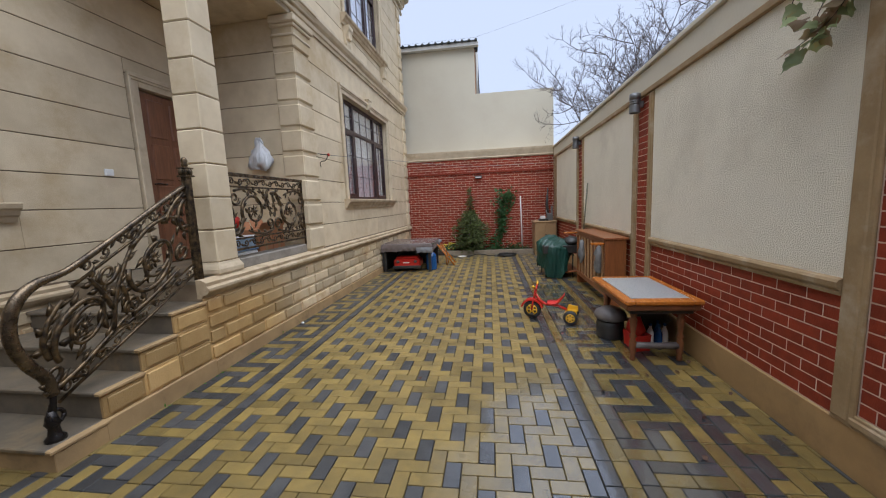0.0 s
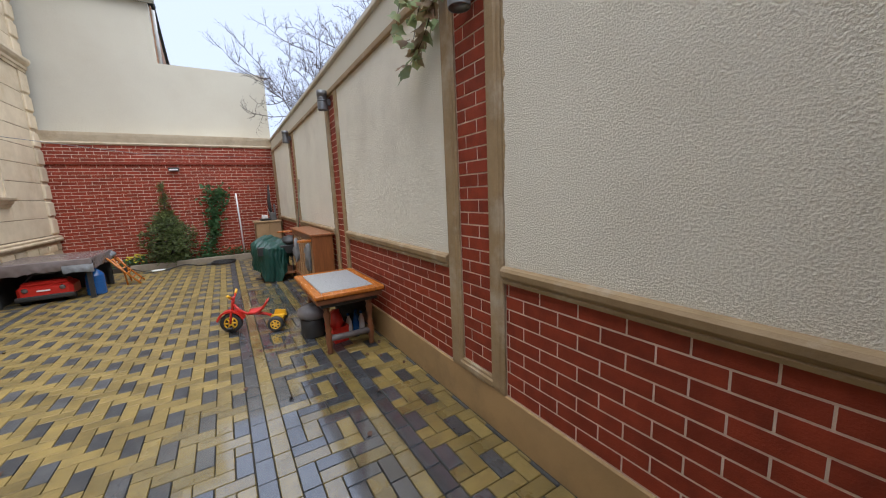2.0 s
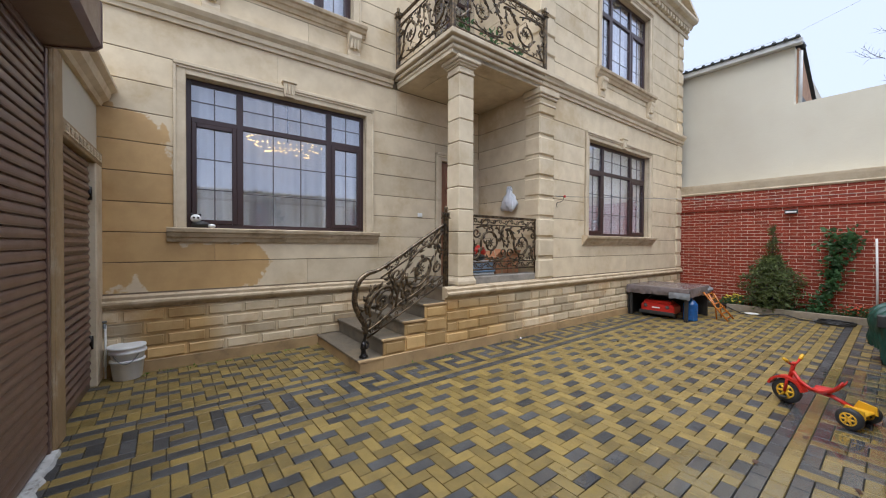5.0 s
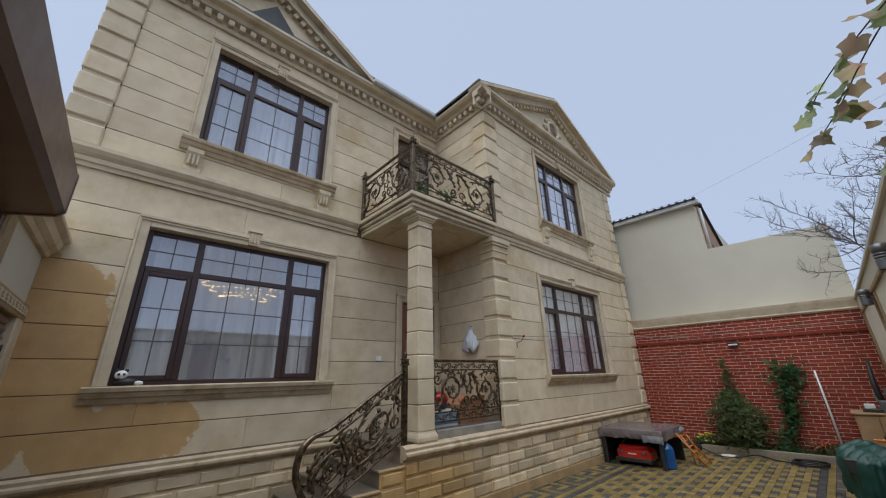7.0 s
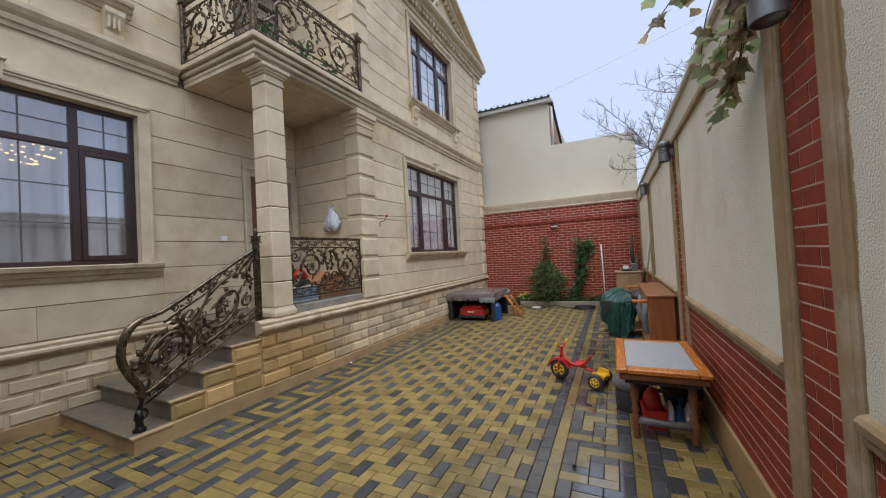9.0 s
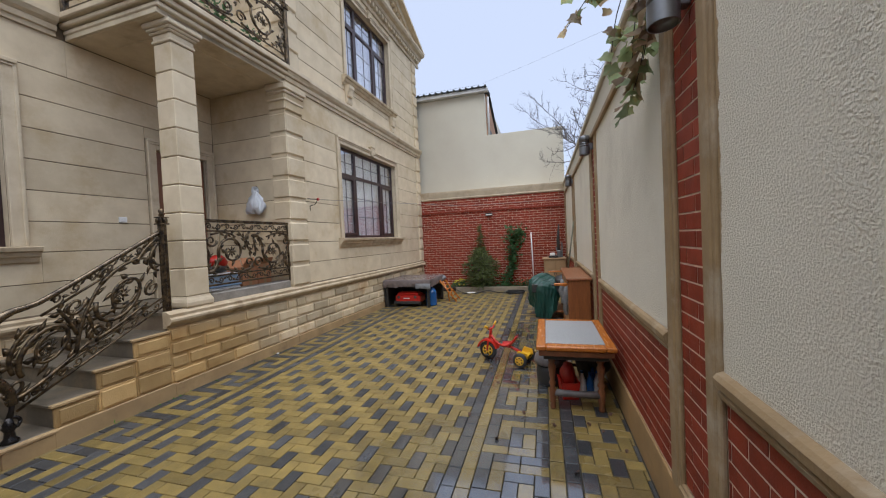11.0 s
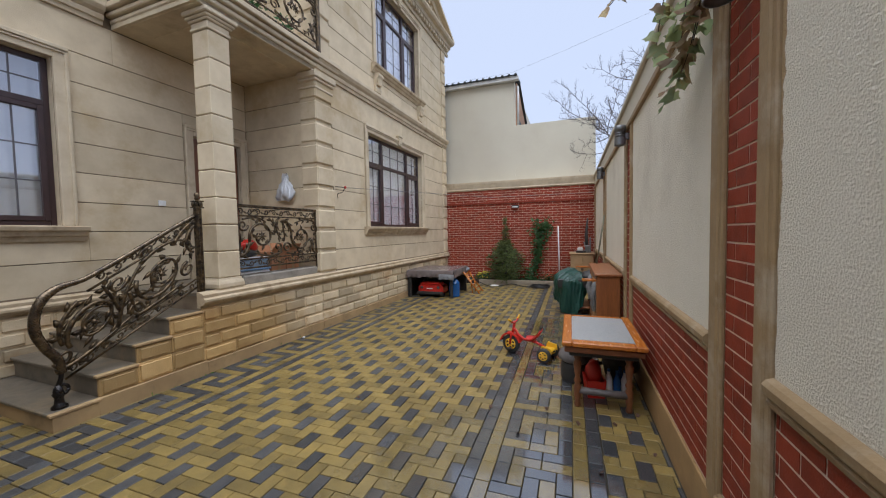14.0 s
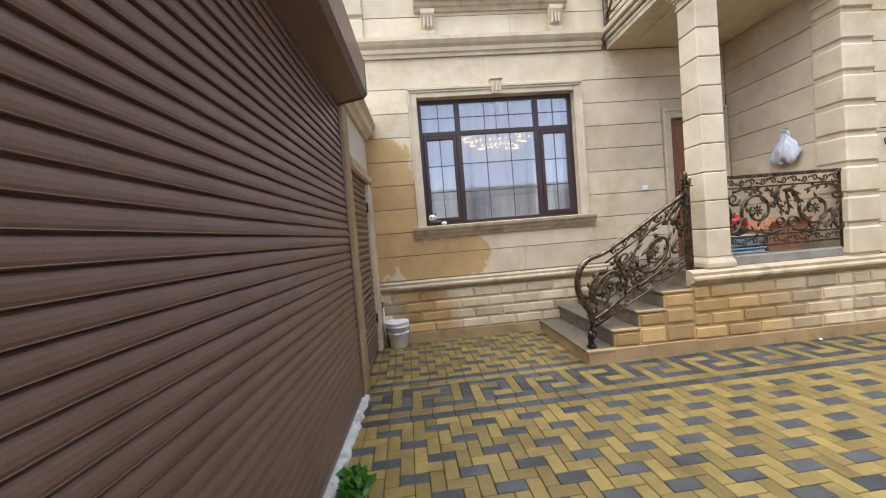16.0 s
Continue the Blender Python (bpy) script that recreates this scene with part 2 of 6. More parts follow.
M_TANBASE = mat("tan_painted_base", (0.40, 0.25, 0.105), (0.32, 0.20, 0.085), 3, 0.6, 0.15, 50, stain=(0.16, 0.105, 0.055), samt=0.5, sscale=1.6)


def paver_mat(name, a, b, amt, rand):
    return mat(name, a, b, 7, 0.46, 0.35, 150, rand=rand, amt=amt, stain=tuple(0.42 * q for q in a), samt=0.8, sscale=2.3, rvar=0.16, wet=PUDDLE, wetcol=(0.86, 0.9, 0.96), wetrough=0.07, film=0.9, wetnoise=0.7, wetscale=2.6, edge=0.3)


M_YEL, M_YELI = [paver_mat("yellow_paver", (0.235, 0.165, 0.046), (0.17, 0.122, 0.038), 0.24, r) for r in ("obj", "isl")]
M_GRY, M_GRYI = [paver_mat("grey_paver", (0.062, 0.063, 0.063), (0.038, 0.039, 0.041), 0.34, r) for r in ("obj", "isl")]
M_SAND = mat("joint_sand", (0.05, 0.038, 0.022), (0.03, 0.026, 0.016), 10, 0.85, 0.3, 120)
M_STEP = mat("grey_stone_tread", (0.155, 0.128, 0.094), (0.095, 0.082, 0.064), 7, 0.42, 0.15, 90, stain=(0.27, 0.205, 0.12), samt=0.6, sscale=3)
M_IRON = mat("black_iron_with_bronze_wash", (0.028, 0.023, 0.019), (0.21, 0.145, 0.075), 20, 0.32, 0.25, 120, metal=0.7, mid=0.53)
M_IRONB = mat("black_iron", (0.018, 0.016, 0.016), (0.03, 0.026, 0.024), 12, 0.28, 0.1, 120, metal=0.6)
M_BRONZE = mat("rubbed_bronze_rail", (0.20, 0.15, 0.095), (0.05, 0.04, 0.032), 14, 0.27, 0.15, 120, metal=0.8, mid=0.5)
M_FRAME = mat("dark_brown_window_frame", (0.045, 0.022, 0.020), (0.036, 0.018, 0.017), 10, 0.38, 0.05, 100)
M_BAR = mat("glazing_bar", (0.12, 0.11, 0.115), (0.10, 0.09, 0.1), 10, 0.4, 0.0)
M_SHUT = mat("brown_shutter_metal", (0.145, 0.088, 0.068), (0.115, 0.066, 0.05), 6, 0.34, 0.12, 110, stain=(0.13, 0.058, 0.032), samt=0.55, sscale=4.5, spec=0.85, rvar=0.12, detail=9.0)
M_CURTAIN = mat("white_curtain", (0.80, 0.81, 0.83), (0.74, 0.75, 0.77), 3, 0.9, 0.1, 30)
M_ROOM = mat("room_wall", (0.62, 0.60, 0.57), (0.56, 0.54, 0.52), 2, 0.9)
M_DOOR = mat("brown_door_wood", (0.25, 0.105, 0.052), (0.17, 0.07, 0.036), 6, 0.4, 0.1, 60, stretch=(6, 6, 0.6))
M_ROOF = mat("dark_roof_sheet", (0.055, 0.065, 0.065), (0.04, 0.045, 0.045), 4, 0.6, 0.1, 40)
M_GUTTER = mat("white_gutter", (0.62, 0.62, 0.60), (0.5, 0.5, 0.48), 3, 0.5, 0.05, 40)


def glass_mat():
    m = bpy.data.materials.new("window_glass")
    m.use_nodes = True
    t = m.node_tree
    N, L = t.nodes, t.links
    N.remove(N["Principled BSDF"])
    tr, gl, mx, fr = N.new("ShaderNodeBsdfTransparent"), N.new("ShaderNodeBsdfGlossy"), N.new("ShaderNodeMixShader"), N.new("ShaderNodeLayerWeight")
    mr = N.new("ShaderNodeMath")
    mr.operation = "MULTIPLY_ADD"
    mr.inputs[1].default_value, mr.inputs[2].default_value = 0.42, 0.15
    tr.inputs[0].default_value = (0.95, 0.96, 0.97, 1)
    gl.inputs[0].default_value, gl.inputs[1].default_value = (0.95, 0.95, 1, 1), 0.015
    fr.inputs[0].default_value = 0.25
    L.new(fr.outputs[1], mr.inputs[0])
    L.new(mr.outputs[0], mx.inputs[0])
    L.new(tr.outputs[0], mx.inputs[1])
    L.new(gl.outputs[0], mx.inputs[2])
    L.new(mx.outputs[0], N["Material Output"].inputs[0])
    return m


M_GLASS = glass_mat()


def thin_leaf(m, share=0.45):
    """Lets light through a leaf."""
    t = m.node_tree
    b, out = t.nodes["Principled BSDF"], t.nodes["Material Output"]
    tl, mx = t.nodes.new("ShaderNodeBsdfTranslucent"), t.nodes.new("ShaderNodeMixShader")
    mx.inputs[0].default_value = share
    t.links.new(b.inputs["Base Color"].links[0].from_socket, tl.inputs[0])
    t.links.new(b.outputs[0], mx.inputs[1])
    t.links.new(tl.outputs[0], mx.inputs[2])
    t.links.new(mx.outputs[0], out.inputs[0])
    return m


# ---- setting: ground and paving ----
XA, XB, XR, YB, YG, YS = -4.02, -2.45, 2.225, 11.42, -0.61, 5.24
COURSE = 0.36

ground = part("ground", MB().box(-300, 300, -300, 300, -0.4, -0.08), M_SAND, label="bare earth round the walled yard", category="ground", kind="structure")
pavement = part("pavement", MB().box(-4.3, 2.3, -1.1, 11.45, -0.079, -0.012), M_SAND, label="yellow and grey block paving, wet in places", category="pavement", kind="structure")
rest_y, rest_g = MB(), MB()
NEAR = (-0.9, 1.66, 1.35, 3.55)
count = [0]
LATE = []


def paver(x0, x1, y0, y1, dark):
    """One block; the ones in the nearest stretch are objects of their own."""
    if x1 - x0 < 0.025 or y1 - y0 < 0.025:
        return
    g, cx, cy = 0.0028, (x0 + x1) / 2, (y0 + y1) / 2
    dz = 0.0025 * noise.noise(Vector((cx * 9, cy * 9, 3.1)))
    w, l = round(x1 - x0, 3), round(y1 - y0, 3)
    if NEAR[0] < cx < NEAR[1] and NEAR[2] < cy < NEAR[3] and (w, l) in ((0.1, 0.2), (0.2, 0.1)):
        LATE.append((dark, w, l, cx, cy, dz))
    else:
        (rest_g if dark else rest_y).bbox(x0 + g, x1 - g, y0 + g, y1 - g, -0.05, dz, 0.004)


def field(x0, x1, y0, y1):
    """Herringbone of yellow blocks, every other upright one grey."""
    ox, oy = -0.025, 2.17
    for n in range(-130, 131):
        for m in range(-70, 71):
            hx, hy = ox + 0.1 * (n + 2 * m), oy + 0.1 * (2 * m - n)
            for bx, by, w, l, dark in ((hx, hy, 0.2, 0.1, False), (hx + 0.2, hy, 0.1, 0.2, n % 2 == 0)):
                a, b, c, d = max(bx, x0), min(bx + w, x1), max(by, y0), min(by + l, y1)
                if b > a and d > c:
                    paver(round(a, 4), round(b, 4), round(c, 4), round(d, 4), dark)


KEY = ["YYYYD", "DDDYD", "DYDYD", "DYDDD", "DYYYY", "DDDDD"]


def band(x0, way):
    """A meander band between lines of blocks; way is 1 when it grows towards the wall at x > 0."""
    def strip(k, dark):
        for i in range(62):
            y = -0.75 + 0.2 * i
            a, b = sorted((x0 + way * 0.1 * k, x0 + way * 0.1 * (k + 1)))
            paver(round(a, 4), round(b, 4), y, min(y + 0.2, YB), dark)
    strip(0, True)
    strip(1, False)
    strip(7, False)
    strip(8, True)
    used = set()
    for v in range(121):
        for u in range(5):
            if (u, v) in used:
                continue
            c, du, dv = KEY[v % 6][u], 1, 1
            if u < 4 and KEY[v % 6][u + 1] == c and (u + 1, v) not in used:
                du = 2
            elif KEY[(v + 1) % 6][u] == c:
                dv = 2
            for i in range(du):
                for j in range(dv):
                    used.add((u + i, v + j))
            a, b = sorted((x0 + way * 0.1 * (2 + u), x0 + way * 0.1 * (2 + u + du)))
            paver(round(a, 4), round(b, 4), -0.73 + 0.1 * v, min(-0.73 + 0.1 * (v + dv), YB), c == "D")


field(-1.73, 0.87, -1.0, YB)
band(0.87, 1)
field(1.77, 2.2, -1.0, YB)
band(-1.73, -1)
field(-4.25, -2.63, -0.73, 2.3)
part("yellow_pavers", rest_y, M_YELI, pavement, kind="stuff")
part("grey_pavers", rest_g, M_GRYI, pavement, kind="stuff")


# ---- setting: walls with openings ----
# the house stands a little askew to the boundary wall
HOUSE_TURN = Matrix.Translation((-2.45, 4.5, 0)) @ Matrix.Rotation(radians(-1.3), 4, "Z") @ Matrix.Translation((2.45, -4.5, 0))


def turn_with_house(before):
    """Turns all things made since the given set about the house's upright axis."""
    for ob in bpy.data.objects:
        if ob not in before and ob.parent is None:
            ob.matrix_basis = HOUSE_TURN @ ob.matrix_basis


standing = set(bpy.data.objects)


def wall_mesh(axis, a, b, u0, u1, z0, z1, holes):
    """A wall between planes a and b of the axis (0 or 1), with rectangular holes (u0, u1, z0, z1)."""
    us = sorted({u0, u1, *[h[0] for h in holes], *[h[1] for h in holes]})
    zs = sorted({z0, z1, *[h[2] for h in holes], *[h[3] for h in holes]})
    mb = MB()
    for i in range(len(us) - 1):
        for k in range(len(zs) - 1):
            cu, cz = (us[i] + us[i + 1]) / 2, (zs[k] + zs[k + 1]) / 2
            if not any(h[0] < cu < h[1] and h[2] < cz < h[3] for h in holes):
                if axis == 0:
                    mb.box(a, b, us[i], us[i + 1], zs[k], zs[k + 1])
                else:
                    mb.box(us[i], us[i + 1], a, b, zs[k], zs[k + 1])
    return mb


def courses(wall, axis, plane, out, u0, u1, levels, holes, mat_, length=2.2, gap=0.005, proud=0.012, name="stone_block"):
    """Stone blocks laid in courses on a wall, their faces towards out (+1 or -1) on the axis."""
    for k in range(len(levels) - 1):
        z0, z1 = levels[k] + gap, levels[k + 1] - gap
        spans, fills = [(u0, u1)], []
        for h in holes:
            if h[2] < z1 - 0.02 and h[3] > z0 + 0.02:
                nxt = []
                for s, e in spans:
                    if h[1] <= s or h[0] >= e:
                        nxt.append((s, e))
                    else:
                        nxt += [(s, h[0])] if h[0] - s > 0.03 else []
                        nxt += [(h[1], e)] if e - h[1] > 0.03 else []
                spans = nxt
                if z1 - h[3] > 0.02:
                    fills.append((h[0], h[1], h[3] + 0.004, z1))
                if h[2] - z0 > 0.02:
                    fills.append((h[0], h[1], z0, h[2] - 0.004))
        for p, q, za, zb in fills:
            w, hh = round(q - p - 0.0016, 3), round(zb - za, 3)
            def fill(w=w, hh=hh):
                x = (0, out * proud) if axis == 0 else (-w / 2, w / 2)
                y = (-w / 2, w / 2) if axis == 0 else (0, out * proud)
                return MB().bbox(*x, *y, -hh / 2, hh / 2, 0.003)
            c = [plane, (p + q) / 2] if axis == 0 else [(p + q) / 2, plane]
            piece(name, (axis, out, w, hh, mat_.name), fill, mat_, (*c, (za + zb) / 2), wall)
        for s, e in spans:
            n = max(1, round((e - s) / length))
            cut = [s + (e - s) * i / n for i in range(n + 1)]
            if n > 1 and k % 2:
                cut = [s] + [c - 0.5 * (e - s) / n for c in cut[1:]] + [e]
            for p, q in zip(cut[:-1], cut[1:]):
                w, h = round(q - p - 0.0016, 3), round(z1 - z0, 3)
                def make(w=w, h=h):
                    x = (0, out * proud) if axis == 0 else (-w / 2, w / 2)
                    y = (-w / 2, w / 2) if axis == 0 else (0, out * proud)
                    return MB().bbox(*x, *y, -h / 2, h / 2, 0.003)
                c = [plane, (p + q) / 2] if axis == 0 else [(p + q) / 2, plane]
                piece(name, (axis, out, w, h, mat_.name), make, mat_, (*c, (z0 + z1) / 2), wall)


def moulding(name, axis, plane, out, u0, u1, prof, material, parent=None, **tags):
    """A strip along a wall; prof lists (how far it stands out, height)."""
    mb = MB()
    pts = [(plane + out * d, z) for d, z in prof]
    if axis == 0:
        mb.prism(pts, 1, u0, u1)
    else:
        mb.prism([(p, z) for p, z in pts], 0, u0, u1)
    return part(name, mb, material, parent, **tags)


W1, W2, W3, W4 = (0.23, 2.69, 1.76, 3.70), (6.80, 9.47, 1.75, 3.70), (0.50, 2.46, 5.14, 6.98), (7.22, 9.40, 5.20, 7.06)
DOOR, BDOOR = (4.26, 5.09, 0.93, 3.18), (4.08, 5.08, 4.70, 7.05)
ZB0, ZB1, ZC = 4.30, 4.56, 7.36

wall_a = part("wall_facade", wall_mesh(0, XA - 0.27, XA - 0.012, YG - 0.05, YS + 0.3, -0.1, 8.3, [W1, W3, DOOR, BDOOR]), M_JOINT, label="pale limestone house front laid in grooved courses", category="wall", kind="structure")
part("upper_corner", MB().box(XA - 0.27, XA - 0.012, -0.84, YG - 0.05, ZB0, 8.0), M_JOINT, wall_a)
wall_b = part("wall_wing", wall_mesh(0, XB - 0.27, XB - 0.012, YS, YB, -0.1, 8.3, [W2, W4]), M_JOINT, label="pale limestone wing of the house with rusticated corner", category="wall", kind="structure")
wall_s = part("wall_porch_side", MB().box(XA - 0.012, XB - 0.27, YS + 0.012, YS + 0.27, 0.88, 8.3), M_JOINT, label="limestone side wall of the porch", category="wall", kind="structure")

lev1 = [0.95] + [1.33 + COURSE * k for k in range(9)]
lev1[-1] = ZB0
lev2 = [ZB1 + 0.35 * k for k in range(8)] + [ZC]


def grown(h, m, top=None, low=0.0):
    return (h[0] - m, h[1] + m, h[2] - low, h[3] + (m if top is None else top))


# stone blocks of both storeys
courses(wall_a, 0, XA - 0.012, 1, YG - 0.05, YS, lev1, [grown(W1, 0.13), grown(DOOR, 0.14)], M_STONE)
courses(wall_a, 0, XA - 0.012, 1, -0.46, YS, lev2, [grown(W3, 0.12), grown(BDOOR, 0.12)], M_STONE)
courses(wall_b, 0, XB - 0.012, 1, YS + 0.42, YB - 0.3, lev1, [grown(W2, 0.13)], M_STONE)
courses(wall_b, 0, XB - 0.012, 1, YS + 0.42, YB - 0.3, lev2, [grown(W4, 0.12)], M_STONE)
courses(wall_s, 1, YS + 0.012, -1, XA, XB - 0.3, lev1, [], M_STONE)
courses(wall_s, 1, YS + 0.012, -1, XA, XB - 0.3, lev2, [], M_STONE)


def quoins(parent, corner_x, y0, y1, levels, wrap):
    """Rusticated corner stones, standing proud, with a wide sunk joint between them."""
    for k in range(len(levels) - 1):
        z0, z1 = levels[k], levels[k + 1]
        hz, long = z1 - z0, y1 - y0
        key = (round(hz, 3), round(long, 3), wrap)
        def make(hz=hz, long=long):
            mb = MB()
            d = 0.30 if wrap else 0.05
            mb.bbox(-d, 0.045, 0, long, 0.028, hz - 0.028, 0.02)
            mb.box(-d, 0.015, 0.02, long - 0.01, 0, hz)
            return mb
        piece("quoin", key, make, M_STONE, (corner_x, y0, z0), parent)


quoins(wall_b, XB, YS - 0.03, YS + 0.40, lev1, True)
quoins(wall_b, XB, YS - 0.03, YS + 0.40, lev2, True)
part("quoin_capital", MB().bbox(XB - 0.30, XB + 0.06, YS - 0.045, YS + 0.415, 4.02, 4.06, 0.01).bbox(XB - 0.30, XB + 0.075, YS - 0.06, YS + 0.43, 4.14, 4.19, 0.014).bbox(XB - 0.30, XB + 0.10, YS - 0.085, YS + 0.455, 4.19, ZB0 - 0.004, 0.016), M_STONEJ, wall_b)
quoins(wall_b, XB, YB - 0.32, YB - 0.02, lev1, True)
quoins(wall_b, XB, YB - 0.32, YB - 0.02, lev2, True)
quoins(wall_a, XA, -0.86, -0.46, lev2, True)

# string course between the storeys, plinth cap, casings
BAND = [(-0.012, ZB0), (0.03, ZB0), (0.035, ZB0 + 0.05), (0.06, ZB0 + 0.06), (0.07, ZB0 + 0.11), (0.055, ZB0 + 0.125), (0.10, ZB0 + 0.16), (0.13, ZB0 + 0.21), (0.13, ZB1), (-0.012, ZB1 + 0.02)]
moulding("trim", 0, XA, 1, -0.90, 3.18, BAND, M_STONEJ, label="moulded limestone string course", category="trim", kind="structure")
moulding("trim", 0, XB, 1, YS + 0.0, YB, BAND, M_STONEJ, label="moulded limestone string course", category="trim", kind="structure")
CAP = [(-0.05, 0.77), (0.0, 0.77), (0.015, 0.80), (0.06, 0.815), (0.085, 0.845), (0.085, 0.87), (0.06, 0.89), (0.065, 0.925), (0.0, 0.955), (-0.05, 0.955)]
moulding("trim", 0, XA, 1, YG, 3.2, CAP, M_CAPST, label="rounded limestone plinth cap", category="trim", kind="structure")
moulding("trim", 0, XB, 1, YS + 0.002, YB, CAP, M_CAPST, label="rounded limestone plinth cap", category="trim", kind="structure")

# solid dark strip along the cap's top edge, 12 mm proud of the stone
for xw, ya, yb, wl in ((XA, YG, 3.2, wall_a), (XB, YS + 0.41, YB - 0.33, wall_b)):
    part("groove", MB().box(xw - 0.011, xw + 0.012, ya, yb, 0.942, 0.968), M_JOINT, wl, "dark strip standing proud along the top of the plinth cap")


def plinth(wall, axis, plane, out, u0, u1, z1=0.77, rows=4):
    lv = [0.14 + (z1 - 0.14) * i / rows for i in range(rows + 1)]
    for k in range(rows):
        n = max(1, round((u1 - u0) / 0.43))
        st = (u1 - u0) / n
        cut = [u0 + st * i for i in range(n + 1)]
        if k % 2:
            cut = [u0] + [c - st / 2 for c in cut[1:]] + [u1]
        for p, q in zip(cut[:-1], cut[1:]):
            w, h = round(q - p, 3), round(lv[k + 1] - lv[k], 3)
            def make(w=w, h=h):
                mb = MB()
                s = (0, out * 0.022)
                if axis == 0:
                    mb.box(*s, -w / 2, w / 2, -h / 2, h / 2)
                    mb.bbox(0, out * 0.042, -w / 2 + 0.022, w / 2 - 0.022, -h / 2 + 0.02, h / 2 - 0.02, 0.008)
                else:
                    mb.box(-w / 2, w / 2, *s, -h / 2, h / 2)
                    mb.bbox(-w / 2 + 0.022, w / 2 - 0.022, 0, out * 0.042, -h / 2 + 0.02, h / 2 - 0.02, 0.008)
                return mb
            c = ((p + q) / 2,)
            loc = (plane, *c) if axis == 0 else (*c, plane)
            piece("plinth_stone", (axis, out, w, h), make, M_PLINTH, (*loc, (lv[k] + lv[k + 1]) / 2), wall)


plinth(wall_a, 0, XA - 0.01, 1, YG, 3.18)
plinth(wall_b, 0, XB - 0.01, 1, YS, YB)
part("plinth_base", MB().bbox(XA - 0.02, XA + 0.035, YG, 1.9, -0.02, 0.14, 0.006), M_PLBASE, wall_a)
part("plinth_base", MB().bbox(XB - 0.02, XB + 0.045, YS, YB, -0.02, 0.14, 0.006), M_PLBASE, wall_b)


def casing(x, h, parent, sill=True, corbels=False, keystone=True):
    """Moulded stone surround of an opening, with sill and keystone."""
    y0, y1, z0, z1 = h
    m = 0.13
    part("casing", MB().bbox(x - 0.02, x + 0.028, y0 - m, y0, z0, z1 + m, 0.006).bbox(x, x + 0.045, y0 - m, y0 - m + 0.035, z0, z1 + m, 0.006), M_STONEJ, parent)
    part("casing", MB().bbox(x - 0.02, x + 0.028, y1, y1 + m, z0, z1 + m, 0.006).bbox(x, x + 0.045, y1 + m - 0.035, y1 + m, z0, z1 + m, 0.006), M_STONEJ, parent)
    part("casing", MB().bbox(x - 0.02, x + 0.027, y0, y1, z1, z1 + m, 0.006).bbox(x, x + 0.06, y0 - m, y1 + m, z1 + m - 0.03, z1 + m + 0.02, 0.008).bbox(x, x + 0.045, y0 - m + 0.02, y1 + m - 0.02, z1 + m - 0.06, z1 + m - 0.03, 0.006), M_STONEJ, parent)
    part("reveal", MB().box(x - 0.16, x - 0.02, y0 - 0.006, y0 + 0.004, z0, z1).box(x - 0.16, x - 0.02, y1 - 0.004, y1 + 0.006, z0, z1).box(x - 0.16, x - 0.02, y0 + 0.004, y1 - 0.004, z1 - 0.004, z1 + 0.006), M_STONEJ, parent)
    if keystone:
        yc = (y0 + y1) / 2
        mb = MB().prism([(yc - 0.07, z1 + 0.0), (yc + 0.07, z1 + 0.0), (yc + 0.085, z1 + 0.2), (yc - 0.085, z1 + 0.2)], 0, x, x + 0.075)
        mb.bbox(x, x + 0.10, yc - 0.10, yc + 0.10, z1 + 0.2, z1 + 0.225, 0.006)
        for i in range(3):
            mb.bbox(x, x + 0.095, yc - 0.055 + 0.04 * i, yc - 0.03 + 0.04 * i, z1 + 0.03, z1 + 0.17, 0.008)
        part("keystone", mb, M_STONEJ, parent)
    if sill:
        e = m + 0.07
        mb = MB().prism([(x - 0.15, z0 - 0.18), (x + 0.03, z0 - 0.18), (x + 0.05, z0 - 0.13), (x + 0.075, z0 - 0.115), (x + 0.09, z0 - 0.07), (x + 0.12, z0 - 0.055), (x + 0.13, z0 - 0.012), (x + 0.12, z0), (x - 0.15, z0 + 0.005)], 1, y0 - e, y1 + e)
        part("window_sill", mb, M_CAPST, parent)
    if corbels:
        for yc in (y0 + 0.0, y1 - 0.0):
            mb = MB().prism([(x, z0 - 0.56), (x + 0.05, z0 - 0.56), (x + 0.06, z0 - 0.5), (x + 0.04, z0 - 0.44), (x + 0.09, z0 - 0.30), (x + 0.12, z0 - 0.24), (x + 0.12, z0 - 0.18), (x, z0 - 0.18)], 1, yc - 0.1, yc + 0.1)
            for i in range(3):
                mb.bbox(x + 0.02, x + 0.105, yc - 0.07 + 0.05 * i, yc - 0.04 + 0.05 * i, z0 - 0.43, z0 - 0.22, 0.01)
            part("corbel", mb, M_STONEJ, parent)


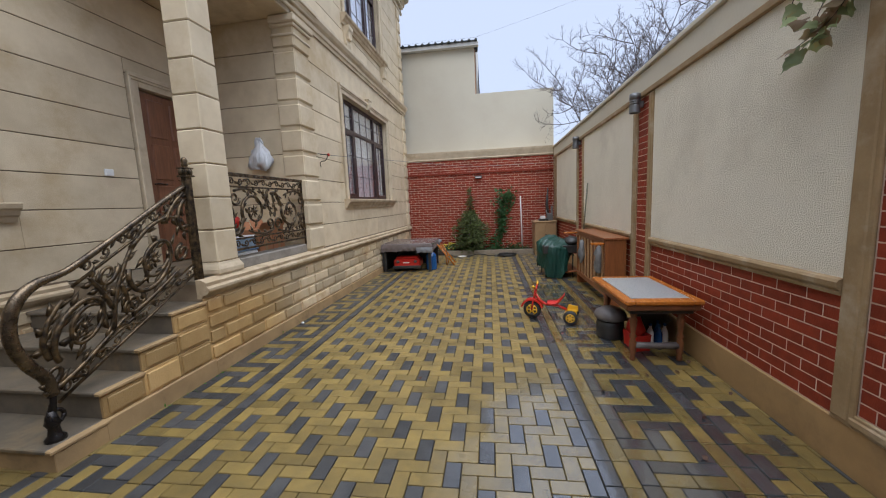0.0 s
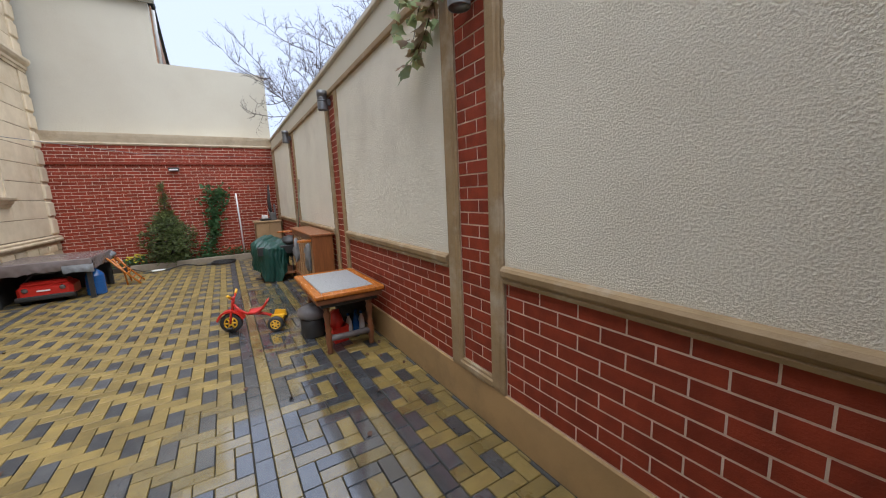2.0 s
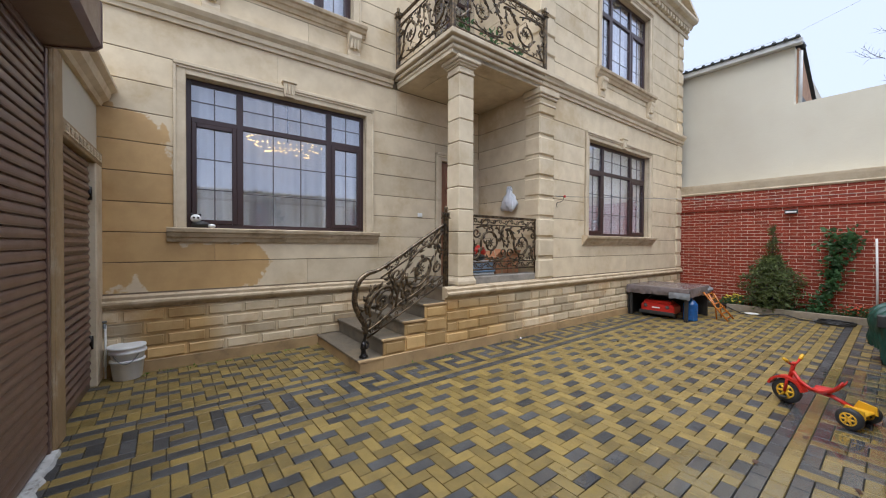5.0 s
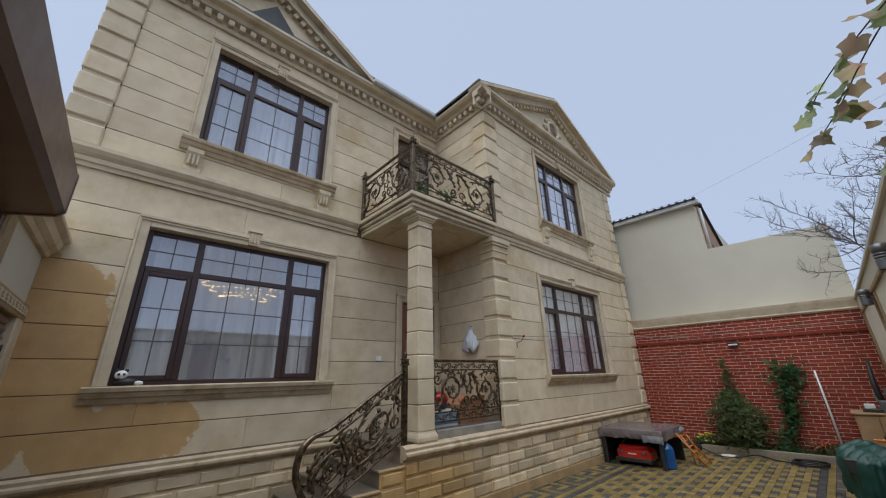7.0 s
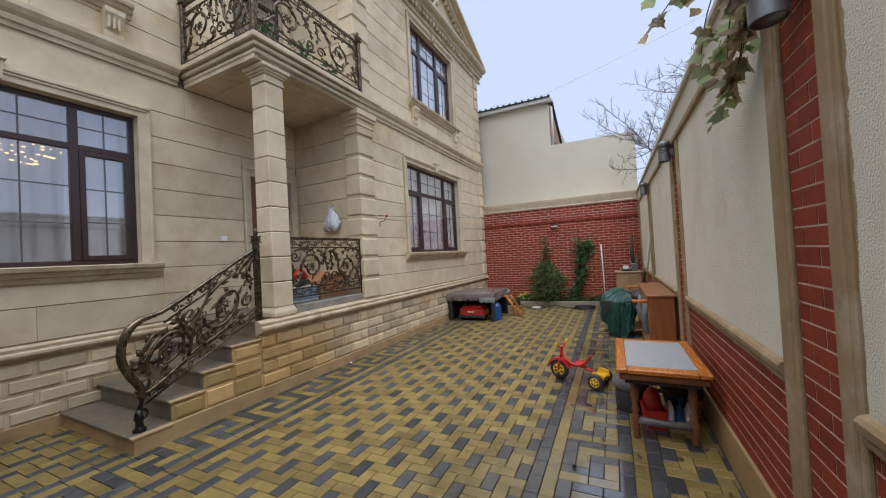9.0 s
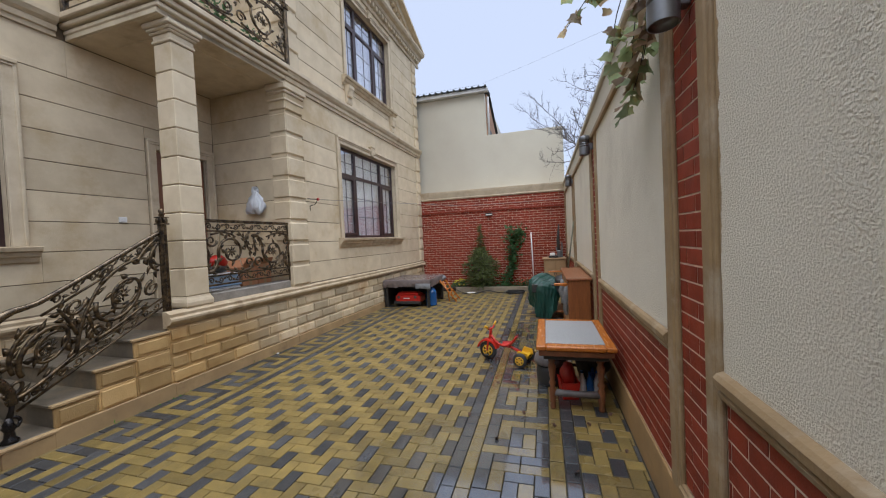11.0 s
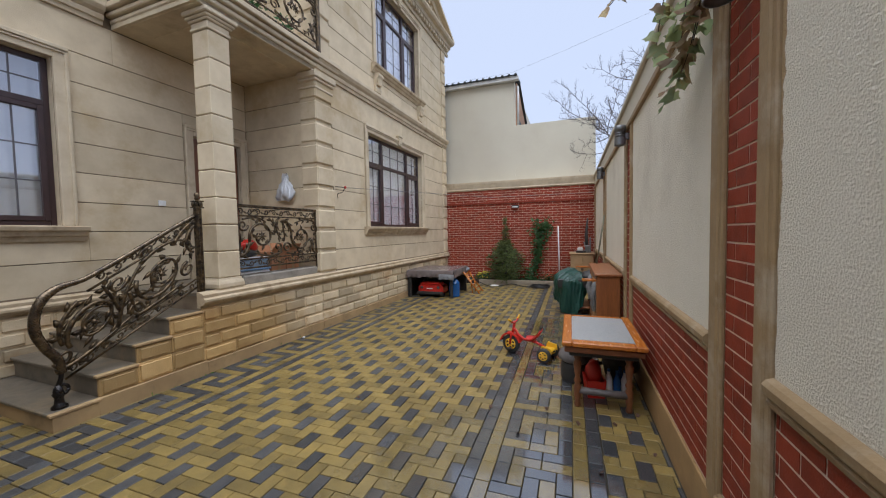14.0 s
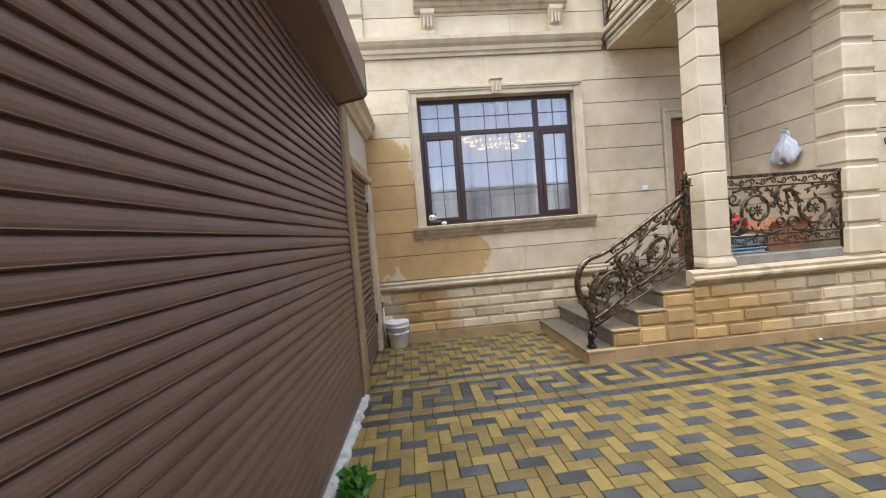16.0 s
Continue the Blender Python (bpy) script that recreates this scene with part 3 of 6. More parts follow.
def window(n, x, h, cols, transom, label, parts3=True):
    """A dark framed window with side casements and fanlights, behind a stone casing."""
    y0, y1, z0, z1 = h
    win = part("window_%d" % n, MB().bbox(x - 0.16, x - 0.10, y0, y0 + 0.06, z0, z1).bbox(x - 0.16, x - 0.10, y1 - 0.06, y1, z0, z1).bbox(x - 0.161, x - 0.099, y0 + 0.06, y1 - 0.06, z0, z0 + 0.06).bbox(x - 0.161, x - 0.099, y0 + 0.06, y1 - 0.06, z1 - 0.06, z1), M_FRAME, label=label, category="window", kind="structure")
    zt = z1 - transom * (z1 - z0)
    part("transom", MB().bbox(x - 0.158, x - 0.094, y0 + 0.06, y1 - 0.06, zt - 0.035, zt + 0.035), M_FRAME, win)
    edge = [y0 + 0.06] + [y0 + c * (y1 - y0) for c in cols] + [y1 - 0.06]
    for c in edge[1:-1]:
        part("mullion", MB().bbox(x - 0.157, x - 0.09, c - 0.04, c + 0.04, z0 + 0.06, z1 - 0.06), M_FRAME, win)
    glass = MB()
    for i in range(len(edge) - 1):
        a, b = edge[i] + (0.04 if i else 0), edge[i + 1] - (0.04 if i < len(edge) - 2 else 0)
        side = (i != 1) if len(edge) == 4 else (i == 0)
        for low in (True, False):
            c, d = (z0 + 0.06, zt - 0.035) if low else (zt + 0.035, z1 - 0.06)
            if low and side:
                part("sash", MB().bbox(x - 0.135, x - 0.082, a, a + 0.055, c, d).bbox(x - 0.135, x - 0.082, b - 0.055, b, c, d).bbox(x - 0.134, x - 0.083, a + 0.055, b - 0.055, c, c + 0.055).bbox(x - 0.134, x - 0.083, a + 0.055, b - 0.055, d - 0.055, d), M_FRAME, win)
                ga, gb, gc, gd = a + 0.055, b - 0.055, c + 0.055, d - 0.055
            else:
                ga, gb, gc, gd = a, b, c, d
            pane = part("pane", MB().box(x - 0.128, x - 0.120, ga, gb, gc, gd), M_GLASS, win, "clear window glass")
            pane.visible_shadow = False
            nc = max(2, round((gb - ga) / 0.36))
            nr = 3 if low else 2
            bars = MB()
            for j in range(1, nc):
                u = ga + (gb - ga) * j / nc
                bars.bbox(x - 0.134, x - 0.114, u - 0.007, u + 0.007, gc, gd, 0.003)
            for j in range(1, nr):
                u = gc + (gd - gc) * j / nr
                bars.bbox(x - 0.133, x - 0.115, ga, gb, u - 0.007, u + 0.007, 0.003)
            part("glazing_bars", bars, M_BAR, win)
    return win


casing(XA, W1, wall_a)
casing(XB, W2, wall_b)
casing(XA, W3, wall_a, corbels=True)
casing(XB, W4, wall_b, corbels=True)
casing(XA, DOOR, wall_a, sill=False, keystone=False)
casing(XA, BDOOR, wall_a, sill=False)
window(1, XA, W1, (0.25, 0.76), 0.27, "wide dark brown window with white curtains and a lit room behind")
window(2, XB, W2, (0.27, 0.73), 0.30, "dark brown three-part window with white curtains")
window(3, XA, W3, (0.30, 0.72), 0.28, "dark brown upper floor window with glazing bars")
window(4, XB, W4, (0.27, 0.66), 0.28, "dark brown upper floor window with glazing bars")
window(5, XA, BDOOR, (0.5,), 0.25, "dark brown glazed balcony door")


def curtain(x, y0, y1, z0, z1, seed):
    mb, n = MB(), 90
    v = []
    for i in range(n + 1):
        y = y0 + (y1 - y0) * i / n
        d = 0.035 * math.sin(y * 34 + seed) + 0.02 * math.sin(y * 13 + 2 * seed)
        v += [(x + d, y, z0), (x + d * 0.7, y, z1)]
    mb.add(v, [(2 * i, 2 * i + 2, 2 * i + 3, 2 * i + 1) for i in range(n)], True)
    c = part("curtain", mb, M_CURTAIN, label="white gathered net curtain behind the window", category="curtain")
    return c


curtain(XA - 0.34, W1[0] - 0.1, 0.88, 1.0, 3.9, 1)
curtain(XA - 0.34, 2.07, W1[1] + 0.1, 1.0, 3.9, 2)
curtain(XA - 0.95, 0.2, 2.9, 1.0, 3.9, 5)
curtain(XB - 0.215, W2[0] + 0.01, W2[1] - 0.01, W2[2] + 0.01, W2[3] - 0.01, 3)
curtain(XA - 0.36, W3[0] - 0.1, W3[1] + 0.1, 4.8, 7.3, 4)
curtain(XB - 0.215, W4[0] + 0.01, W4[1] - 0.01, W4[2] + 0.01, W4[3] - 0.01, 6)


# rooms behind the windows, roofs and far sides of the house
def room(name, x0, x1, y0, y1, z0, z1):
    t = 0.1
    mb = MB().box(x0 - t, x0, y0, y1, z0, z1).box(x0, x1, y0 - t, y0, z0, z1).box(x0, x1, y1, y1 + t, z0, z1).box(x0, x1, y0, y1, z0 - t, z0).box(x0, x1, y0, y1, z1, z1 + t)
    return part(name, mb, M_ROOM, label="plain indoor walls seen through the glass", category="room", kind="structure")


room("wall_room_1", -7.5, XA - 0.28, -0.5, 3.95, 0.93, 4.2)
room("wall_room_2", -7.5, XB - 0.28, 5.6, 11.2, 0.93, 4.2)
room("wall_room_3", -7.5, XA - 0.28, -0.5, 3.8, 4.65, 7.5)
room("wall_room_4", -7.5, XB - 0.28, 5.75, 11.2, 4.7, 7.5)
room("wall_hall_1", -6.5, XA - 0.28, 4.12, 5.5, 0.93, 4.2)
room("wall_hall_2", -6.5, XA - 0.28, 3.95, 5.5, 4.65, 7.5)

# cornice with dentils, pediments and roofs
CORN = [(-0.01, ZC), (0.04, ZC), (0.05, ZC + 0.07), (0.03, ZC + 0.08), (0.03, ZC + 0.20), (0.13, ZC + 0.22), (0.15, ZC + 0.30), (0.24, ZC + 0.32), (0.28, ZC + 0.37), (0.28, ZC + 0.42), (-0.01, ZC + 0.44)]


def cornice(axis, plane, out, u0, u1, base):
    m = moulding("cornice", axis, plane, out, u0, u1, CORN, M_STONEJ, label="carved limestone cornice with dentils", category="cornice", kind="structure")
    n = int((u1 - u0) / 0.17)
    for i in range(n):
        u = u0 + 0.05 + 0.17 * i
        mk = (lambda: MB().bbox(0.0, 0.095, 0, 0.09, 0, 0.115, 0.008)) if axis == 0 else (lambda: MB().bbox(0, 0.09, 0.0, -0.095, 0, 0.115, 0.008))
        loc = (plane + 0.03, u, ZC + 0.085) if axis == 0 else (u, plane - 0.03, ZC + 0.085)
        piece("dentil", axis, mk, M_STONEJ, loc, m)
    return m


cornice(0, XA, 1, -0.9, YS, None)
cornice(1, YS, -1, XA + 0.05, XB + 0.28, None)
cornice(0, XB, 1, YS - 0.28, YB + 0.28, None)


def pediment(x, y0, y1, ya, rise, round_window):
    z0 = ZC + 0.36
    p = part("pediment", MB().prism([(y0, z0), (y1, z0), (ya, z0 + rise)], 0, x - 0.25, x), M_STONE, label="triangular limestone gable over the cornice", category="gable", kind="structure")
    for a, b in (((y0, z0), (ya, z0 + rise)), ((ya, z0 + rise), (y1, z0))):
        d = Vector((b[0] - a[0], b[1] - a[1])).normalized()
        nn = Vector((-d.y, d.x))
        def q(pt, k):
            return (pt[0] + nn.x * k, pt[1] + nn.y * k)
        part("raking_cornice", MB().prism([q(a, -0.14), q(b, -0.14), q(b, 0.06), q(a, 0.06)], 0, x, x + 0.14), M_STONEJ, p)
        part("raking_edge", MB().prism([q(a, 0.02), q(b, 0.02), q(b, 0.10), q(a, 0.10)], 0, x - 0.1, x + 0.28), M_STONEJ, p)
        n = int((Vector(b) - Vector(a)).length / 0.17)
        dent = MB()
        for i in range(n):
            c = Vector(a) + d * (0.12 + 0.17 * i)
            dent.prism([q(c, -0.24), q(c + d * 0.09, -0.24), q(c + d * 0.09, -0.14), q(c, -0.14)], 0, x, x + 0.09)
        part("dentils", dent, M_STONEJ, p, kind="stuff")
        part("roof_edge", MB().prism([q(a, 0.10), q(b, 0.10), q(b, 0.125), q(a, 0.125)], 0, x - 3.0, x + 0.265), M_ROOF, p)
    if round_window:
        ring = MB().lathe([(0.30, 0), (0.30, 0.05), (0.26, 0.09), (0.21, 0.05), (0.21, 0)], x, ya, z0 + rise * 0.42, 20, axis=0)
        part("round_surround", ring, M_STONEJ, p)
        part("round_vent", MB().lathe([(0.205, 0.0), (0.2, 0.03)], x, ya, z0 + rise * 0.42, 20, axis=0), M_JOINT, p)
        for i in range(8):
            a = math.pi * i / 4
            part("carved_leaf", MB().sphere(x + 0.03, ya + 0.37 * math.cos(a), z0 + rise * 0.42 + 0.33 * math.sin(a), 0.05, 0.11, 0.08, 8, 5), M_STONEJ, p)
    else:
        part("tympanum", MB().prism([(ya - 0.55, z0 + 0.18), (ya + 0.55, z0 + 0.18), (ya, z0 + rise * 0.68)], 0, x, x + 0.02), M_ROOF, p)
    return p


pediment(XB, YS - 0.28, YB + 0.26, (YS + YB) / 2, 1.5, True)
pediment(XA, -0.95, 3.35, 1.20, 1.25, False)
part("roof_main", MB().prism([(XA + 0.25, ZC + 0.45), (XA + 0.25, ZC + 0.49), (-9, ZC + 1.1), (-9, ZC + 0.45)], 1, -0.9, YS + 0.2), M_ROOF, label="dark metal roof sheet behind the gutter", category="roof", kind="structure")
part("gutter", MB().bbox(XA + 0.28, XA + 0.37, 3.2, YS - 0.2, ZC + 0.42, ZC + 0.52, 0.02), M_GUTTER, label="white roof gutter", category="gutter", kind="structure")
part("wall_house_end", MB().box(-9, XA - 0.27, -0.62, -0.61, -0.1, 8.2), M_CREAM, label="plain house end wall", category="wall", kind="structure")
part("wall_house_back", MB().box(-9.2, -9, -0.62, YB, -0.1, 8.2), M_CREAM, label="plain rear house wall", category="wall", kind="structure")


# ---- porch: terrace, stairs, column, balcony ----
XP = XB
terrace = part("terrace", MB().box(XA, XP - 0.01, 3.19, YS, -0.05, 0.91), M_JOINT, label="raised porch terrace of limestone", category="terrace", kind="structure")
plinth(terrace, 0, XP - 0.01, 1, 3.192, YS)
part("plinth_base", MB().bbox(XP - 0.02, XP + 0.045, 3.21, YS, -0.02, 0.14, 0.006), M_PLBASE, terrace)
moulding("terrace_edge", 0, XP, 1, 3.178, YS + 0.001, CAP, M_CAPST, terrace)
part("terrace_floor", MB().box(XA, XP + 0.0, 3.18, YS, 0.911, 0.945), M_STEP, terrace)
part("kerb", MB().bbox(XP - 0.24, XP - 0.035, 3.80, YS - 0.02, 0.946, 1.07, 0.015).disp(0.008, 6), mat("rough_cement", (0.31, 0.28, 0.235), (0.20, 0.18, 0.15), 7, 0.85, 0.6, 40, stain=(0.13, 0.115, 0.095), samt=0.5, sscale=5), terrace, "rough grey cement kerb")

NOSE = [(1.87, 0.155), (2.19, 0.36), (2.50, 0.55), (2.82, 0.745)]
stairs = part("stairs", MB().box(XA, XP - 0.01, 2.54, 3.18, -0.02, 0.5), M_JOINT, label="porch stairs with grey stone treads and limestone sides", category="stairs", kind="structure")
ends = [n[0] for n in NOSE[1:]] + [3.17]
for (y, z), e in zip(NOSE, ends):
    last = 0.0 if z < 0.2 else NOSE[[n[1] for n in NOSE].index(z) - 1][1]
    out = 0.055 if z < 0.2 else 0.035
    part("riser", MB().bbox(XA, XP - 0.012, y + 0.03, e + 0.03, max(0.0, last - 0.03), z - 0.03, 0.004), M_STEP, stairs)
    tread = part("tread", MB().bbox(XA, XP + out - 0.05, y, e + 0.03, z - 0.03, z, 0.006), M_STEP, stairs)
    part("tread_end", MB().bbox(XP + out - 0.05, XP + out, y - 0.003, e + 0.03, z - 0.029, z + 0.001, 0.007).disp(0.003, 14), M_PLBASE, tread, "worn golden stone edge of the tread")
    if z > 0.2:
        part("side_stone", MB().bbox(XP - 0.012, XP + 0.02, y + 0.02, e + 0.02, last, z - 0.034, 0.006).bbox(XP, XP + 0.034, y + 0.05, e - 0.01, last + 0.025, z - 0.055, 0.006), M_PLINTH, stairs)
        if last > 0.16:
            for k, (ny, nz) in enumerate(NOSE[1:]):
                if nz <= last:
                    prev = NOSE[k][1]
                    part("side_stone", MB().bbox(XP - 0.012, XP + 0.02, y + 0.02, e + 0.02, prev, nz - 0.002, 0.006).bbox(XP, XP + 0.036, y + 0.04, e, prev + 0.025, nz - 0.025, 0.006), M_PLINTH, stairs)
part("side_base", MB().bbox(XP - 0.02, XP + 0.05, 2.19, 3.21, -0.02, 0.155, 0.006), M_PLBASE, stairs)
part("slab_edge", MB().bbox(XA, XP + 0.048, 1.885, 2.2, -0.02, 0.122, 0.004), M_PLBASE, stairs)

# square column of stacked blocks
CX, CY = -2.60, 3.58
column = thing("column", "square limestone column of stacked blocks with moulded base and cap", "column", CX, CY, 0.955)
part("base", MB().lathe([(0.235, 0.0), (0.25, 0.02), (0.25, 0.06), (0.235, 0.09), (0.22, 0.11), (0.215, 0.13)], 0, 0, 0, 4, sm=False), M_STONEJ, column)
h0 = 0.13
for i in range(9):
    h1 = h0 + 0.332
    s0 = 0.148 - 0.001 * i
    mb = MB().bbox(-s0, s0, -s0, s0, h0 + 0.004, h1 - 0.004, 0.01)
    part("block", mb, M_STONE, column)
    part("joint", MB().box(-s0 + 0.012, s0 - 0.012, -s0 + 0.012, s0 - 0.012, h0 - 0.004, h0 + 0.004), M_JOINT, column)
    h0 = h1
part("capital", MB().bbox(-0.155, 0.155, -0.155, 0.155, h0, h0 + 0.04, 0.01).bbox(-0.143, 0.143, -0.143, 0.143, h0 + 0.04, h0 + 0.10, 0.006).bbox(-0.17, 0.17, -0.17, 0.17, h0 + 0.1, h0 + 0.13, 0.012).bbox(-0.19, 0.19, -0.19, 0.19, h0 + 0.13, h0 + 0.165, 0.012).bbox(-0.215, 0.215, -0.215, 0.215, h0 + 0.165, h0 + 0.225, 0.012), M_STONEJ, column)
for o in column.children:
    if o.name.startswith("base"):
        o.rotation_euler = (0, 0, radians(45))

# balcony slab on the column
YL = 3.18
balcony = part("balcony", MB().box(XA, XP + 0.02, YL + 0.1, YS, ZB0 + 0.005, ZB0 + 0.06), M_STONEJ, label="limestone balcony on a column with moulded edge", category="balcony", kind="structure")
for i, (d, z) in enumerate([(0.02, 0.0), (0.06, 0.06), (0.10, 0.13), (0.145, 0.20)]):
    part("edge_moulding", MB().bbox(XA, XP + d, YL + 0.145 - d, YS + 0.55 - 0.002 * i, ZB0 + z, ZB0 + z + (0.06 if i < 3 else 0.08), 0.012), M_STONEJ, balcony)
part("soffit", MB().bbox(XA + 0.3, XP - 0.28, YL + 0.42, YS - 0.3, ZB0 - 0.015, ZB0 + 0.004, 0.01), M_STONEJ, balcony)


# entrance door, panelled
door = part("door_1", MB().bbox(XA - 0.10, XA - 0.04, DOOR[0] + 0.03, DOOR[1] - 0.03, 0.95, DOOR[3] - 0.02, 0.006), M_DOOR, label="brown panelled wooden entrance door, shut", category="door", kind="structure")
for z0, z1 in ((1.08, 1.5), (1.58, 1.98), (2.06, 2.52), (2.6, 3.08)):
    for a, b in ((DOOR[0] + 0.12, 4.645), (4.705, DOOR[1] - 0.12)):
        part("panel", MB().bbox(XA - 0.05, XA - 0.025, a, b, z0, z1, 0.02), M_DOOR, door)
part("door_handle", MB().tube([(XA - 0.04, 4.36, 2.0), (XA + 0.02, 4.36, 2.0), (XA + 0.02, 4.48, 2.0)], 0.01), M_IRONB, door)


turn_with_house(standing)


# ---- boundary wall with brick dado, framed brick pilasters and stucco ----
wall_r = part("wall_boundary", MB().box(XR + 0.005, XR + 0.30, YG - 0.6, YB + 0.3, -0.1, 3.11), M_MORTAR, label="boundary wall of red brick and rough cream stucco", category="wall", kind="structure")
PIL = [(-1.13, -0.59), (1.80, 2.38), (4.80, 5.39), (7.95, 8.54), (10.98, 11.40)]
edges = [YG - 0.2] + [q for p in PIL[1:] for q in p] + [YB]
BAYS = [(edges[2 * i], edges[2 * i + 1]) for i in range(len(edges) // 2)]
for a, b in BAYS:
    part("stucco_panel", MB().bbox(XR - 0.006, XR + 0.006, a + 0.001, b - 0.001, 1.06, 2.83, 0.003), M_STUCCO, wall_r)
    part("dado_trim", MB().prism([(XR + 0.004, 0.975), (XR - 0.022, 0.975), (XR - 0.028, 0.995), (XR - 0.02, 1.0), (XR - 0.038, 1.02), (XR - 0.042, 1.05), (XR - 0.03, 1.065), (XR + 0.004, 1.078)], 1, a, b), M_TANTRIM, wall_r)
part("base", MB().bbox(XR - 0.014, XR + 0.004, YG - 0.2, YB, -0.02, 0.27, 0.008), M_TANBASE, wall_r)
for a, b in PIL[1:]:
    for u, v in ((a, a + 0.125), (b - 0.14, b)):
        part("pilaster_frame", MB().bbox(XR - 0.018, XR + 0.004, u, v, 0.262, 2.79, 0.006).bbox(XR - 0.027, XR - 0.01, u + 0.03, v - 0.018, 0.29, 2.78, 0.007), M_TANTRIM, wall_r)
    part("pilaster_frame", MB().bbox(XR - 0.017, XR + 0.003, a + 0.12, b - 0.135, 0.262, 0.345, 0.006).bbox(XR - 0.027, XR + 0.003, a + 0.10, b - 0.115, 0.28, 0.325, 0.008), M_TANTRIM, wall_r)
part("top_trim", MB().bbox(XR - 0.035, XR + 0.004, YG, YB, 2.79, 2.855, 0.01), M_TANTRIM, wall_r)
part("top_band", MB().bbox(XR - 0.02, XR + 0.004, YG, YB, 2.855, 3.09, 0.006), M_CREAM, wall_r)
part("coping", MB().bbox(XR - 0.05, XR + 0.36, YG - 0.2, YB + 0.3, 3.09, 3.15, 0.012), M_CREAM, wall_r)

BRICKS_LATE = []


def brickwork(axis, plane, out, u0, u1, z0, z1, bl=0.235, bh=0.079, near=None, mb=None, proud=0.006, shift=0, g=0.0042):
    """Running bond; bricks within the near stretch are made singly, the rest joined."""
    n = max(1, round((z1 - z0) / bh))
    bh = (z1 - z0) / n
    for k in range(n):
        za, zb = z0 + k * bh + g, z0 + (k + 1) * bh - g
        u = u0 - (bl / 2 if (k + shift) % 2 else 0)
        while u < u1:
            a, b = max(u, u0), min(u + bl, u1)
            u += bl
            if b - a < 0.012:
                continue
            p, q = a + g, b - g
            if near and near[0] < (a + b) / 2 < near[1]:
                BRICKS_LATE.append((plane, out, p, q, za, zb, proud))
            elif axis == 0:
                mb.bbox(plane + 0.003, plane + out * proud, p, q, za, zb, 0.002)
            else:
                mb.bbox(p, q, plane + 0.003, plane + out * proud, za, zb, 0.002)


rest_r, rest_b = MB(), MB()
for a, b in BAYS:
    brickwork(0, XR + 0.004, -1, a, b, 0.27, 0.975, near=(0.2, 4.75), mb=rest_r, proud=0.0022)
for i, (a, b) in enumerate(PIL[1:]):
    brickwork(0, XR + 0.004, -1, a + 0.125, b - 0.14, 0.345, 2.79, bl=0.225, near=(1.8, 2.4), mb=rest_r, proud=0.0026)
part("bricks", rest_r, M_BRICKI, wall_r, kind="stuff")

# rear wall: brick below, neighbour's rendered wall above
wall_n = part("wall_rear", MB().box(XB - 0.3, XR + 0.3, YB + 0.005, YB + 0.25, -0.1, 2.95), M_MORTAR, label="rear yard wall of red brick with white joints", category="wall", kind="structure")
brickwork(1, YB + 0.004, -1, XB, XR, 0.0, 2.46, bl=0.25, bh=0.074, mb=rest_b, proud=0.002, g=0.0036)
brickwork(1, YB - 0.026, -1, XB, XR, 2.53, 2.90, bl=0.25, bh=0.074, mb=rest_b, proud=0.002, g=0.0036)
part("bricks", rest_b, M_BRICKI, wall_n, kind="stuff")
part("brick_ledge", MB().bbox(XB, XR, YB - 0.03, YB + 0.005, 2.46, 2.53, 0.006), M_BRICKI, wall_n)
part("brick_back", MB().box(XB, XR, YB - 0.026, YB + 0.005, 2.53, 2.90), M_MORTAR, wall_n)
part("coping", MB().prism([(YB + 0.2, 2.90), (YB - 0.05, 2.90), (YB - 0.07, 2.93), (YB - 0.06, 2.96), (YB - 0.10, 3.10), (YB - 0.11, 3.16), (YB + 0.2, 3.17)], 0, XB, XR + 0.05), M_STONEJ, wall_n)

XN = -0.07
neighbour = thing("neighbour_house", "cream rendered neighbouring house with grey tiled roof", "house", 0, YB + 0.2, 0)
part("wall", MB().box(-5.5, XN, 0.0, 5.5, 0, 6.20), M_CREAM, neighbour)
part("low_wall", MB().box(XN, XR + 0.02, 0.002, 0.25, 0, 4.87), M_CREAM, neighbour)
part("gable_wall", MB().prism([(0.27, 4.0), (0.27, 6.26), (0.6, 6.33), (5.5, 4.28), (5.5, 4.0)], 0, XN, XN + 0.03), mat("rough_brown_block", (0.42, 0.25, 0.15), (0.3, 0.17, 0.1), 6, 0.9, 0.3, 30), neighbour, "rough brown block gable")
part("vent_opening", MB().box(XN + 0.02, XN + 0.045, 0.75, 1.3, 4.9, 5.25), M_ROOF, neighbour)
part("eave_board", MB().bbox(-5.5, XN + 0.14, -0.16, 0.0, 6.20, 6.32, 0.01), M_GUTTER, neighbour)
part("corner_pipe", MB().tube([(XN + 0.06, 0.32, 6.18), (XN + 0.06, 0.32, 4.89)], 0.04, 8), M_GUTTER, neighbour)
tiles = MB().prism([(-0.2, 6.32), (-0.2, 6.345), (0.7, 6.42), (5.7, 4.43), (5.7, 4.38), (0.7, 6.39)], 0, -5.5, XN + 0.09)
part("roof", tiles, M_ROOF, neighbour)
roll = MB()
for i in range(28):
    roll.tube([(-5.4 + 0.2 * i, -0.22, 6.34), (-5.4 + 0.2 * i, 0.7, 6.415)], 0.04, 8)
part("roof_rolls", roll, M_ROOF, neighbour, kind="stuff")

